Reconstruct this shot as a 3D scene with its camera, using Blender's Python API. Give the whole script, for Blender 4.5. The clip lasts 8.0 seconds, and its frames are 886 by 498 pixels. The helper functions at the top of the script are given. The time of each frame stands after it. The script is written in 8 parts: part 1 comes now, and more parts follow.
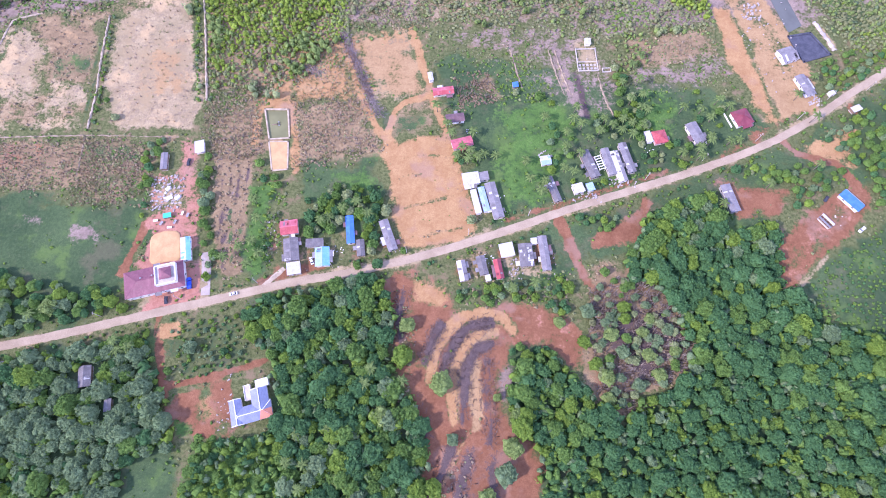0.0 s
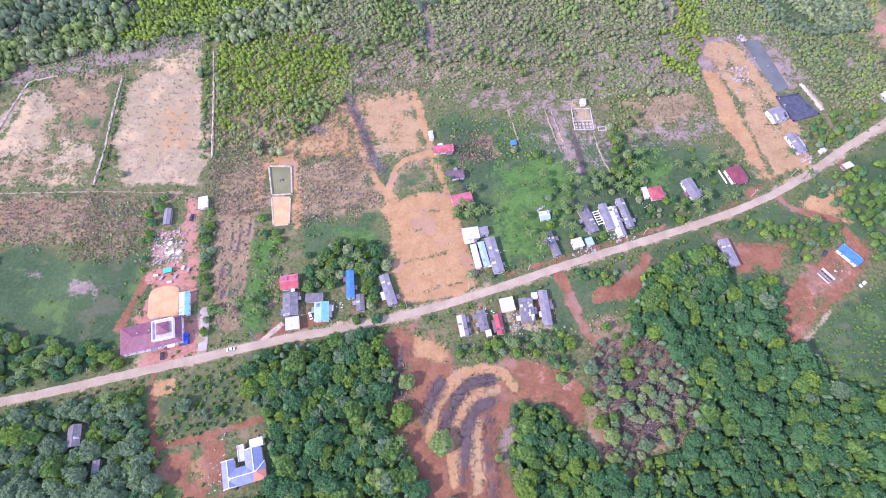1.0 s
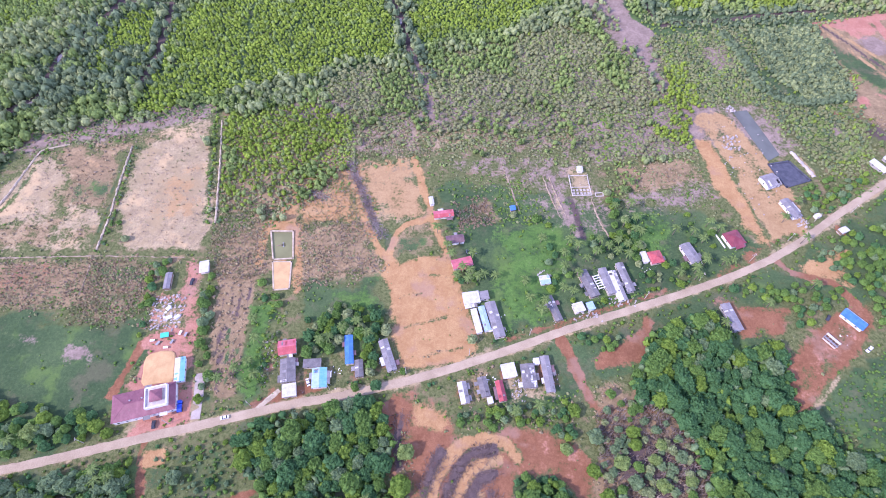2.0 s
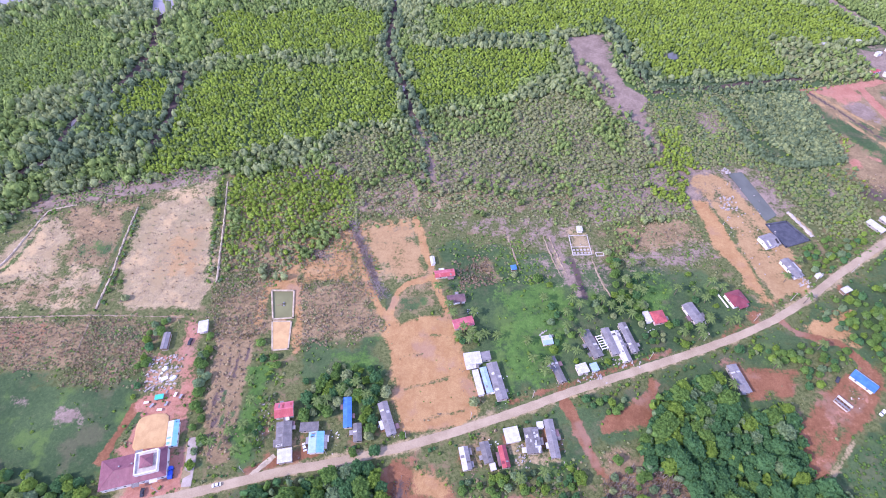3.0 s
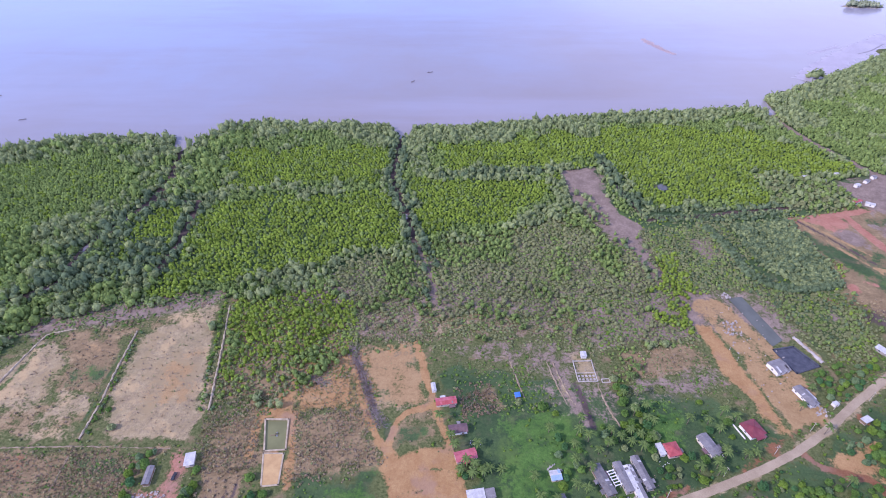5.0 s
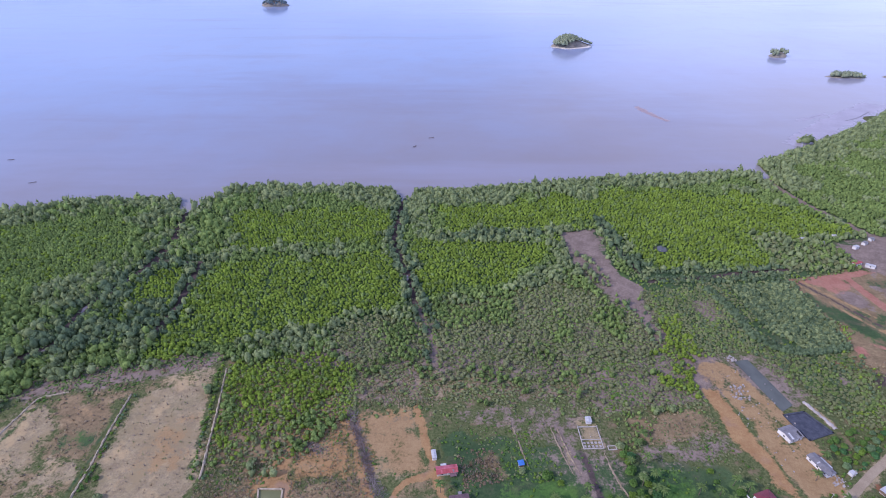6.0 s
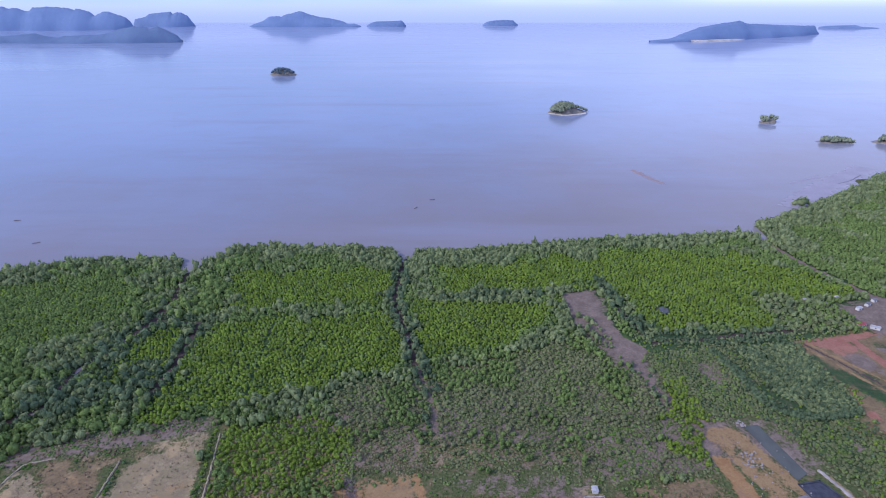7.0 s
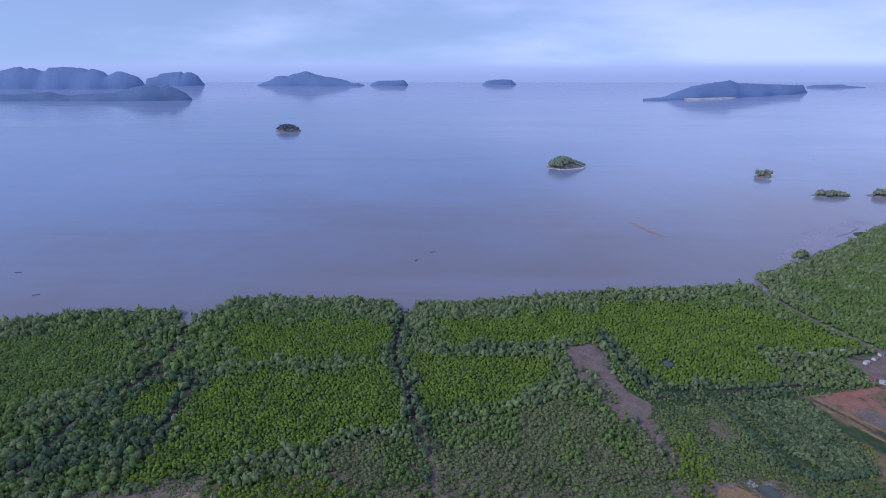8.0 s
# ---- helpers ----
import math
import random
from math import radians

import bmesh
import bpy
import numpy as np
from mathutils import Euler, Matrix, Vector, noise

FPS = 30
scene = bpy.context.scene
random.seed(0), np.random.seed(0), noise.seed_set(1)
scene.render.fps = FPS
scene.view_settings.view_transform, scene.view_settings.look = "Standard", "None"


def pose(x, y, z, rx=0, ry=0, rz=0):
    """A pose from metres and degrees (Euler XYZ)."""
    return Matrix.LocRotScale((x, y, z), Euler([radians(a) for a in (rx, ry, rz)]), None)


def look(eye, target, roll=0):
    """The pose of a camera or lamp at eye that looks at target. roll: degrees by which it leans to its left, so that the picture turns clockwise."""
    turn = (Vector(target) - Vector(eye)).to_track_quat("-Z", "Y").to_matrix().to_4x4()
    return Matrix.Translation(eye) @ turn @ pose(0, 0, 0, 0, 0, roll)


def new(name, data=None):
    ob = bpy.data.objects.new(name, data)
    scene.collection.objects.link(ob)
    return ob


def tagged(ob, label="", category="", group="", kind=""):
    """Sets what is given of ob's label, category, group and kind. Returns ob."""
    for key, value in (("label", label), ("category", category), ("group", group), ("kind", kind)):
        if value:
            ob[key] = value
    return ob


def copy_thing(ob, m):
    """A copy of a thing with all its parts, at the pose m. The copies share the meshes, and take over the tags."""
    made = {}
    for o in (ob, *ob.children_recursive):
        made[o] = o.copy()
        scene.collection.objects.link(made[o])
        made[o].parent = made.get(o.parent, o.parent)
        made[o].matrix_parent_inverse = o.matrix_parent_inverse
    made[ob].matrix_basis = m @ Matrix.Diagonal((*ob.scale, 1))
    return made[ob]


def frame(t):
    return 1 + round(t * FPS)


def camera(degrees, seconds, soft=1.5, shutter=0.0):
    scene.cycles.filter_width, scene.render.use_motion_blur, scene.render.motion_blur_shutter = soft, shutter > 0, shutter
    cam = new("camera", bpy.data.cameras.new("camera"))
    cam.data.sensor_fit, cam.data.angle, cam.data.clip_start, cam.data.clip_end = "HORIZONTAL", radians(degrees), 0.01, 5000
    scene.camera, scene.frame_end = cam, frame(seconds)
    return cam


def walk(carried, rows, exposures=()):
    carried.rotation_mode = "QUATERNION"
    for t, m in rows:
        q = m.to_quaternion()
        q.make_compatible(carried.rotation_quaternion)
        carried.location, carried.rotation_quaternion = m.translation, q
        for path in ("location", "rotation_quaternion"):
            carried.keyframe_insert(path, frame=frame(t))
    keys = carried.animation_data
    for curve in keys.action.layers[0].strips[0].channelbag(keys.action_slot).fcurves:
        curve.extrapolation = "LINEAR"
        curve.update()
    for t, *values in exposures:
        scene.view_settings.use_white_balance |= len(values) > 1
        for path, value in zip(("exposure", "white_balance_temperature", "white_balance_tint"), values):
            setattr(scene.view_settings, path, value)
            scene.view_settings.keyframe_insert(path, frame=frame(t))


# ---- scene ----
cam = camera(78.87, 8.0, soft=1.0)
# seconds, heading, tilt below the horizon, lean
TURNS = [
    (0.0, 0.000, 70.117, 0.392), (0.5, 0.047, 67.783, 0.314), (1.0, 0.111, 64.315, 0.262),
    (1.5, 0.186, 60.848, 0.226), (2.0, 0.228, 57.490, 0.156), (3.5, 0.549, 47.842, -0.050),
    (4.0, 0.612, 44.327, -0.102), (4.5, 0.617, 41.240, -0.078), (6.0, 0.733, 31.512, -0.061),
    (6.5, 0.785, 28.518, -0.062), (7.0, 0.798, 25.086, -0.028), (7.5, 0.817, 22.149, -0.015),
    (8.0, 0.862, 19.523, 0.000),
]
HEIGHT = 280.0
walk(
    cam,
    [(t, pose(0, 0, HEIGHT, 90 - tilt, 0, turn) @ pose(0, 0, 0, 0, 0, lean)) for t, turn, tilt, lean in TURNS],
    exposures=[(0.0, 1.01, 5490, 36), (2.0, 0.92, 5520, 36), (3.5, 0.76, 5550, 34), (4.5, 0.49, 5570, 31), (6.0, -0.09, 5500, 24), (6.5, -0.23, 5430, 21), (7.0, -0.43, 5310, 20), (7.5, -0.69, 5200, 19), (8.0, -0.94, 5090, 17)],
)

# ---- light: a hazy late-afternoon sun to the left of the camera ----
SUN_FROM = Vector((-0.72, -0.34, 0.62)).normalized()
world = bpy.data.worlds.new("hazy_sky")
scene.world = world
world.use_nodes = True
wn, wl = world.node_tree.nodes, world.node_tree.links
sky = wn.new("ShaderNodeTexSky")
sky.sky_type = "NISHITA"
sky.sun_disc = False
sky.sun_elevation = math.asin(SUN_FROM.z)
sky.sun_rotation = math.atan2(SUN_FROM.x, SUN_FROM.y)
sky.altitude = 280
sky.air_density = 1.2
sky.dust_density = 0.3
sky.ozone_density = 5.0
# the sea haze: below the horizon the sky goes on in the horizon's own colour
coord = wn.new("ShaderNodeTexCoord")
split = wn.new("ShaderNodeSeparateXYZ")
lift = wn.new("ShaderNodeMapRange")
lift.inputs[1].default_value, lift.inputs[2].default_value = 0.0, 1.0
lift.inputs[3].default_value, lift.inputs[4].default_value = 0.14, 1.0
join = wn.new("ShaderNodeCombineXYZ")
wl.new(coord.outputs["Generated"], split.inputs[0])
wl.new(split.outputs[0], join.inputs[0])
wl.new(split.outputs[1], join.inputs[1])
wl.new(split.outputs[2], lift.inputs[0])
wl.new(lift.outputs[0], join.inputs[2])
wl.new(join.outputs[0], sky.inputs[0])
wn["Background"].inputs[1].default_value = 0.15
# thin high haze with faint cloud drawn out along the horizon
stretch = wn.new("ShaderNodeVectorMath")
stretch.operation = "MULTIPLY"
stretch.inputs[1].default_value = (1.2, 1.2, 6.0)
wl.new(coord.outputs["Generated"], stretch.inputs[0])
cloud = wn.new("ShaderNodeTexNoise")
cloud.inputs["Scale"].default_value = 2.2
cloud.inputs["Detail"].default_value = 5.0
wl.new(stretch.outputs[0], cloud.inputs["Vector"])
veil = wn.new("ShaderNodeMapRange")
veil.interpolation_type = "SMOOTHSTEP"
for k, v in zip((1, 2, 3, 4), (0.34, 0.80, 0.42, 0.95)):
    veil.inputs[k].default_value = v
# the haze thickens towards the east
east = wn.new("ShaderNodeMath")
east.operation = "MULTIPLY_ADD"
east.inputs[1].default_value = 0.42
wl.new(split.outputs[0], east.inputs[0])
wl.new(cloud.outputs[0], east.inputs[2])
wl.new(east.outputs[0], veil.inputs[0])
hazy = wn.new("ShaderNodeMix")
hazy.data_type = "RGBA"
wl.new(veil.outputs[0], hazy.inputs[0])
wl.new(sky.outputs[0], hazy.inputs[6])
# the haze is brightest low over the sea and thins out overhead
height_of = wn.new("ShaderNodeMapRange")
height_of.interpolation_type = "SMOOTHSTEP"
height_of.inputs[1].default_value, height_of.inputs[2].default_value = 0.0, 0.65
wl.new(split.outputs[2], height_of.inputs[0])
glow = wn.new("ShaderNodeMix")
glow.data_type = "RGBA"
glow.inputs[6].default_value = (8.6, 9.2, 11.6, 1)
glow.inputs[7].default_value = (4.1, 4.5, 6.3, 1)
wl.new(height_of.outputs[0], glow.inputs[0])
wl.new(glow.outputs[2], hazy.inputs[7])
wl.new(hazy.outputs[2], wn["Background"].inputs[0])

sun = new("sun", bpy.data.lights.new("sun", "SUN"))
sun.data.energy = 3.2
sun.data.angle = radians(4.0)
sun.data.color = (1.0, 0.86, 0.70)
sun.matrix_world = look(SUN_FROM * 900, (0, 0, 0))

# ---- materials ----
def nodes_of(name, rough=0.8, metal=0.0):
    m = bpy.data.materials.new(name)
    m.use_nodes = True
    n, l = m.node_tree.nodes, m.node_tree.links
    b = n["Principled BSDF"]
    b.inputs["Roughness"].default_value = rough
    b.inputs["Metallic"].default_value = metal
    b.inputs["Specular IOR Level"].default_value = 0.25
    return m, n, l, b


def noise_node(n, l, scale, detail=4.0, vector=None, rough=0.6):
    t = n.new("ShaderNodeTexNoise")
    t.inputs["Scale"].default_value = scale
    t.inputs["Detail"].default_value = detail
    t.inputs["Roughness"].default_value = rough
    if vector is not None:
        l.new(vector, t.inputs["Vector"])
    return t


def mixer(n, l, fac, a, b, blend="MIX"):
    x = n.new("ShaderNodeMix")
    x.data_type = "RGBA"
    x.blend_type = blend
    for value, socket in ((fac, x.inputs[0]), (a, x.inputs[6]), (b, x.inputs[7])):
        if isinstance(value, bpy.types.NodeSocket):
            l.new(value, socket)
        elif isinstance(value, (int, float)):
            socket.default_value = value
        else:
            socket.default_value = (*value, 1)
    return x.outputs[2]


def ranged(n, l, value, lo, hi, out_lo=0.0, out_hi=1.0):
    r = n.new("ShaderNodeMapRange")
    r.interpolation_type = "SMOOTHSTEP"
    l.new(value, r.inputs[0])
    for k, v in zip((1, 2, 3, 4), (lo, hi, out_lo, out_hi)):
        r.inputs[k].default_value = v
    return r.outputs[0]


def math_node(n, l, op, a, b):
    x = n.new("ShaderNodeMath")
    x.operation = op
    for value, socket in ((a, x.inputs[0]), (b, x.inputs[1])):
        if isinstance(value, bpy.types.NodeSocket):
            l.new(value, socket)
        else:
            socket.default_value = value
    return x.outputs[0]


def surface(name, dark, light, rough=0.8, metal=0.0, big=0.15, fine=3.0, bump=0.3, each=0.0, ribs=0.0, rust=None):
    """A worn surface: two tones in large stains and fine grain; ribs: metres between corrugations along local x."""
    m, n, l, b = nodes_of(name, rough, metal)
    place = n.new("ShaderNodeTexCoord").outputs["Object"]
    stains = noise_node(n, l, big, 5.0, place)
    grain = noise_node(n, l, fine, 3.0, place)
    tone = math_node(n, l, "ADD", math_node(n, l, "MULTIPLY", stains.outputs[0], 0.65), math_node(n, l, "MULTIPLY", grain.outputs[0], 0.35))
    colour = mixer(n, l, ranged(n, l, tone, 0.35, 0.65), dark, light)
    if rust:
        spots = noise_node(n, l, big * 2.7, 6.0, place, 0.7)
        colour = mixer(n, l, ranged(n, l, spots.outputs[0], 0.56, 0.68, 0.0, 0.8), colour, rust)
    if each:
        info = n.new("ShaderNodeObjectInfo")
        colour = mixer(n, l, each, colour, mixer(n, l, info.outputs["Random"], dark, light))
    l.new(colour, b.inputs["Base Color"])
    height = grain.outputs[0]
    if ribs:
        wave = n.new("ShaderNodeTexWave")
        wave.bands_direction = "X"
        wave.inputs["Scale"].default_value = 0.314 / ribs
        l.new(place, wave.inputs["Vector"])
        height = wave.outputs[0]
        # single sheets weathered unlike their neighbours, and streaks down the slope
        cell = n.new("ShaderNodeVectorMath")
        cell.operation = "SNAP"
        cell.inputs[1].default_value = (1.1, 2.6, 50)
        l.new(place, cell.inputs[0])
        odd = n.new("ShaderNodeTexWhiteNoise")
        l.new(cell.outputs[0], odd.inputs["Vector"])
        drawn = n.new("ShaderNodeVectorMath")
        drawn.operation = "MULTIPLY"
        drawn.inputs[1].default_value = (2.2, 0.3, 1)
        l.new(place, drawn.inputs[0])
        streak = noise_node(n, l, 1.0, 4.0, drawn.outputs[0], 0.7)
        colour = mixer(n, l, ranged(n, l, odd.outputs[0], 0.0, 1.0, 0.0, 0.4), colour, dark)
        colour = mixer(n, l, ranged(n, l, streak.outputs[0], 0.5, 0.72, 0.0, 0.55), colour, [c * 0.75 for c in dark])
        l.new(colour, b.inputs["Base Color"])
    if bump:
        u = n.new("ShaderNodeBump")
        u.inputs["Strength"].default_value = bump
        u.inputs["Distance"].default_value = 0.05
        l.new(height, u.inputs["Height"])
        l.new(u.outputs[0], b.inputs["Normal"])
    return m


def foliage(name, dark, light, rough=0.65):
    """Leaves: tone by clump and by plant, broken up by leaf clusters and fine speckle, and some light let through."""
    m, n, l, b = nodes_of(name, rough)
    b.inputs["Specular IOR Level"].default_value = 0.03
    place = n.new("ShaderNodeTexCoord").outputs["Object"]
    isle = n.new("ShaderNodeNewGeometry").outputs["Random Per Island"]
    info = n.new("ShaderNodeObjectInfo").outputs["Random"]
    drift = noise_node(n, l, 0.05, 4.0, place)
    speck = noise_node(n, l, 1.5, 5.0, place, 0.8)
    leafy = noise_node(n, l, 4.0, 3.0, place, 0.7)
    tone = math_node(n, l, "ADD", math_node(n, l, "MULTIPLY", isle, 0.3), math_node(n, l, "MULTIPLY", ranged(n, l, speck.outputs[0], 0.38, 0.62), 0.5))
    tone = math_node(n, l, "ADD", tone, math_node(n, l, "MULTIPLY", ranged(n, l, drift.outputs[0], 0.35, 0.65), 0.2))
    tone = math_node(n, l, "ADD", tone, math_node(n, l, "MULTIPLY", info, 0.05))
    colour = mixer(n, l, tone, [c * 0.8 for c in dark], [c * 1.15 for c in light])
    l.new(colour, b.inputs["Base Color"])
    u = n.new("ShaderNodeBump")
    u.inputs["Strength"].default_value = 1.0
    u.inputs["Distance"].default_value = 0.6
    l.new(math_node(n, l, "ADD", speck.outputs[0], math_node(n, l, "MULTIPLY", leafy.outputs[0], 0.35)), u.inputs["Height"])
    l.new(u.outputs[0], b.inputs["Normal"])
    through_leaf = n.new("ShaderNodeBsdfTranslucent")
    l.new(mixer(n, l, 0.5, colour, light), through_leaf.inputs[0])
    blend = n.new("ShaderNodeMixShader")
    blend.inputs[0].default_value = 0.2
    l.new(b.outputs[0], blend.inputs[1])
    l.new(through_leaf.outputs[0], blend.inputs[2])
    l.new(blend.outputs[0], n["Material Output"].inputs[0])
    return m


def ground_material():
    """Soil, grass and mud, laid over one another by the sheet's cover weights with ragged edges."""
    m, n, l, b = nodes_of("ground", 0.95)
    b.inputs["Specular IOR Level"].default_value = 0.08
    place = n.new("ShaderNodeTexCoord").outputs["Object"]
    broad = noise_node(n, l, 0.02, 5.0, place).outputs[0]
    patch = noise_node(n, l, 0.11, 6.0, place, 0.65).outputs[0]
    tuft = noise_node(n, l, 0.55, 6.0, place, 0.78).outputs[0]
    grit = noise_node(n, l, 2.2, 3.0, place).outputs[0]
    tuft_b = noise_node(n, l, 0.32, 7.0, place, 0.75).outputs[0]
    stubble = noise_node(n, l, 0.9, 4.0, place, 0.8).outputs[0]
    edge = math_node(n, l, "ADD", math_node(n, l, "MULTIPLY", patch, 0.55), math_node(n, l, "MULTIPLY", tuft, 0.45))
    shift = math_node(n, l, "MULTIPLY", math_node(n, l, "SUBTRACT", edge, 0.5), 2.3)
    blotch = noise_node(n, l, 0.045, 5.0, place, 0.6).outputs[0]
    colour = mixer(n, l, ranged(n, l, tuft, 0.38, 0.62), (0.065, 0.085, 0.03), (0.15, 0.165, 0.07))
    colour = mixer(n, l, ranged(n, l, patch, 0.5, 0.68), colour, (0.22, 0.165, 0.10))
    tones = {
        "dry": ((0.187, 0.137, 0.079), (0.375, 0.280, 0.157)),
        "grass": ((0.040, 0.075, 0.035), (0.10, 0.155, 0.064)),
        "lush": ((0.052, 0.115, 0.030), (0.122, 0.232, 0.054)),
        "mud": ((0.182, 0.1404, 0.1165), (0.3432, 0.2704, 0.2236)),
        "pale": ((0.272, 0.212, 0.124), (0.475, 0.392, 0.235)),
        "orange": ((0.33, 0.188, 0.086), (0.455, 0.297, 0.142)),
        "red": ((0.182, 0.083, 0.045), (0.30, 0.150, 0.084)),
        "clay": ((0.335, 0.152, 0.108), (0.475, 0.255, 0.185)),
        "tan": ((0.31, 0.198, 0.098), (0.43, 0.30, 0.156)),
        "dark": ((0.075, 0.056, 0.055), (0.145, 0.11, 0.102)),
    }
    for cover, (lo, hi) in tones.items():
        weight = n.new("ShaderNodeAttribute")
        weight.attribute_name = cover
        mask = ranged(n, l, math_node(n, l, "ADD", weight.outputs["Fac"], shift), 0.36, 0.64)
        mask = math_node(n, l, "MULTIPLY", mask, ranged(n, l, weight.outputs["Fac"], 0.02, 0.12))
        tone = math_node(n, l, "ADD", math_node(n, l, "MULTIPLY", patch if cover != "grass" else broad, 0.5), math_node(n, l, "MULTIPLY", tuft, 0.5))
        own = mixer(n, l, ranged(n, l, tone, 0.36, 0.64), lo, hi)
        own = mixer(n, l, ranged(n, l, grit, 0.38, 0.66, 0.0, 0.55), own, [c * 0.75 for c in lo])
        if cover in ("grass", "lush"):
            own = mixer(n, l, ranged(n, l, blotch, 0.54, 0.66, 0.0, 0.38 if cover == "grass" else 0.25), own, (0.17, 0.14, 0.095))
            own = mixer(n, l, ranged(n, l, blotch, 0.46, 0.34, 0.0, 0.5), own, (0.125, 0.205, 0.05))
            own = mixer(n, l, ranged(n, l, tuft_b, 0.53, 0.66, 0.0, 0.55), own, (0.04, 0.068, 0.028))
            own = mixer(n, l, ranged(n, l, tuft_b, 0.44, 0.34, 0.0, 0.35), own, (0.16, 0.195, 0.09))
        if cover == "pale":
            own = mixer(n, l, ranged(n, l, tuft_b, 0.50, 0.64, 0.0, 0.65), own, (0.225, 0.175, 0.13))
            own = mixer(n, l, ranged(n, l, stubble, 0.53, 0.64, 0.0, 0.6), own, (0.19, 0.15, 0.125))
            own = mixer(n, l, ranged(n, l, blotch, 0.49, 0.60, 0.0, 0.85), own, (0.32, 0.25, 0.14))
            own = mixer(n, l, ranged(n, l, broad, 0.50, 0.62, 0.0, 0.55), own, (0.24, 0.21, 0.115))
            own = mixer(n, l, ranged(n, l, blotch, 0.46, 0.36, 0.0, 0.6), own, (0.50, 0.37, 0.20))
        if cover in ("red", "orange", "clay"):
            own = mixer(n, l, ranged(n, l, blotch, 0.52, 0.66, 0.0, 0.5), own, (0.30, 0.20, 0.155))
        colour = mixer(n, l, mask, colour, own)
    l.new(colour, b.inputs["Base Color"])
    u = n.new("ShaderNodeBump")
    u.inputs["Strength"].default_value = 0.5
    u.inputs["Distance"].default_value = 0.35
    l.new(tuft, u.inputs["Height"])
    l.new(u.outputs[0], b.inputs["Normal"])
    return m


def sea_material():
    """Silty shallow water: mud-brown near the mangroves, clearer out, paled by painted haze far off and eastward, with
    a slight swell.
    """
    m, n, l, b = nodes_of("sea_water", 0.22)
    b.inputs["IOR"].default_value = 1.33
    b.inputs["Specular IOR Level"].default_value = 0.5
    place = n.new("ShaderNodeTexCoord").outputs["Object"]
    xyz = n.new("ShaderNodeSeparateXYZ")
    l.new(place, xyz.inputs[0])
    drift = noise_node(n, l, 0.0035, 5.0, place).outputs[0]
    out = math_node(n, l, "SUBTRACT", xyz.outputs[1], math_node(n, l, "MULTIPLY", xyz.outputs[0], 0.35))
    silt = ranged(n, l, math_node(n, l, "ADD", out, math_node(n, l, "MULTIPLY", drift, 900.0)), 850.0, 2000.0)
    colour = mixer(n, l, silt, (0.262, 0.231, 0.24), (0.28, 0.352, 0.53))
    # paler to the east, the bright haze there painted into the water
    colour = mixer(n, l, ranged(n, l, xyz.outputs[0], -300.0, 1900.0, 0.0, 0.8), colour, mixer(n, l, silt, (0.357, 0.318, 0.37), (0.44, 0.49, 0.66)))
    # distance haze tinted into the far water's base colour
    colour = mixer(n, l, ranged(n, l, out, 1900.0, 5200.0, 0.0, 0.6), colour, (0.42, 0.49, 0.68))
    streak = noise_node(n, l, 0.012, 6.0, place, 0.7).outputs[0]
    colour = mixer(n, l, ranged(n, l, streak, 0.45, 0.75, 0.0, 0.2), colour, (0.28, 0.235, 0.265))
    drawn = n.new("ShaderNodeVectorMath")
    drawn.operation = "MULTIPLY"
    drawn.inputs[1].default_value = (0.0011, 0.0055, 1.0)
    l.new(place, drawn.inputs[0])
    current = noise_node(n, l, 1.0, 5.0, drawn.outputs[0], 0.6).outputs[0]
    colour = mixer(n, l, ranged(n, l, current, 0.48, 0.70, 0.0, 0.35), colour, (0.335, 0.355, 0.47))
    colour = mixer(n, l, ranged(n, l, current, 0.46, 0.30, 0.0, 0.3), colour, (0.235, 0.195, 0.225))
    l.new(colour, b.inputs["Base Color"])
    l.new(ranged(n, l, current, 0.3, 0.7, 0.07, 0.16), b.inputs["Roughness"])
    return m


def still_water(name, colour, rough=0.08):
    m, n, l, b = nodes_of(name, rough)
    place = n.new("ShaderNodeTexCoord").outputs["Object"]
    t = noise_node(n, l, 0.06, 3.0, place).outputs[0]
    l.new(mixer(n, l, ranged(n, l, t, 0.35, 0.65), [c * 0.8 for c in colour], colour), b.inputs["Base Color"])
    b.inputs["IOR"].default_value = 1.33
    b.inputs["Specular IOR Level"].default_value = 0.5
    return m


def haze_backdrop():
    """Glowing backdrop for the water and haze beyond the bay: sea blue below, fading into the sky above."""
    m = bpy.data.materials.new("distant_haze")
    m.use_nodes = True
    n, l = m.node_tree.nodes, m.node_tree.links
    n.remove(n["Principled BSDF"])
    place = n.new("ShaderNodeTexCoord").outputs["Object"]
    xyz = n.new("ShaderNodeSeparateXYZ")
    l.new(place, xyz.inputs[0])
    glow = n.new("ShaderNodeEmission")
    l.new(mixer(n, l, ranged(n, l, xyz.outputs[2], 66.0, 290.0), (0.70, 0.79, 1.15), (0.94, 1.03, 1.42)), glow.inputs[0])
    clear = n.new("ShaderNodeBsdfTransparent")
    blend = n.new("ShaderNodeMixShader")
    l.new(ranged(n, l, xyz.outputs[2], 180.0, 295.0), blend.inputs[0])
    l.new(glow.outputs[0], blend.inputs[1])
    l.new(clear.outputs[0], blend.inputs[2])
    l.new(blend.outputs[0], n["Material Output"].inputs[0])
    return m


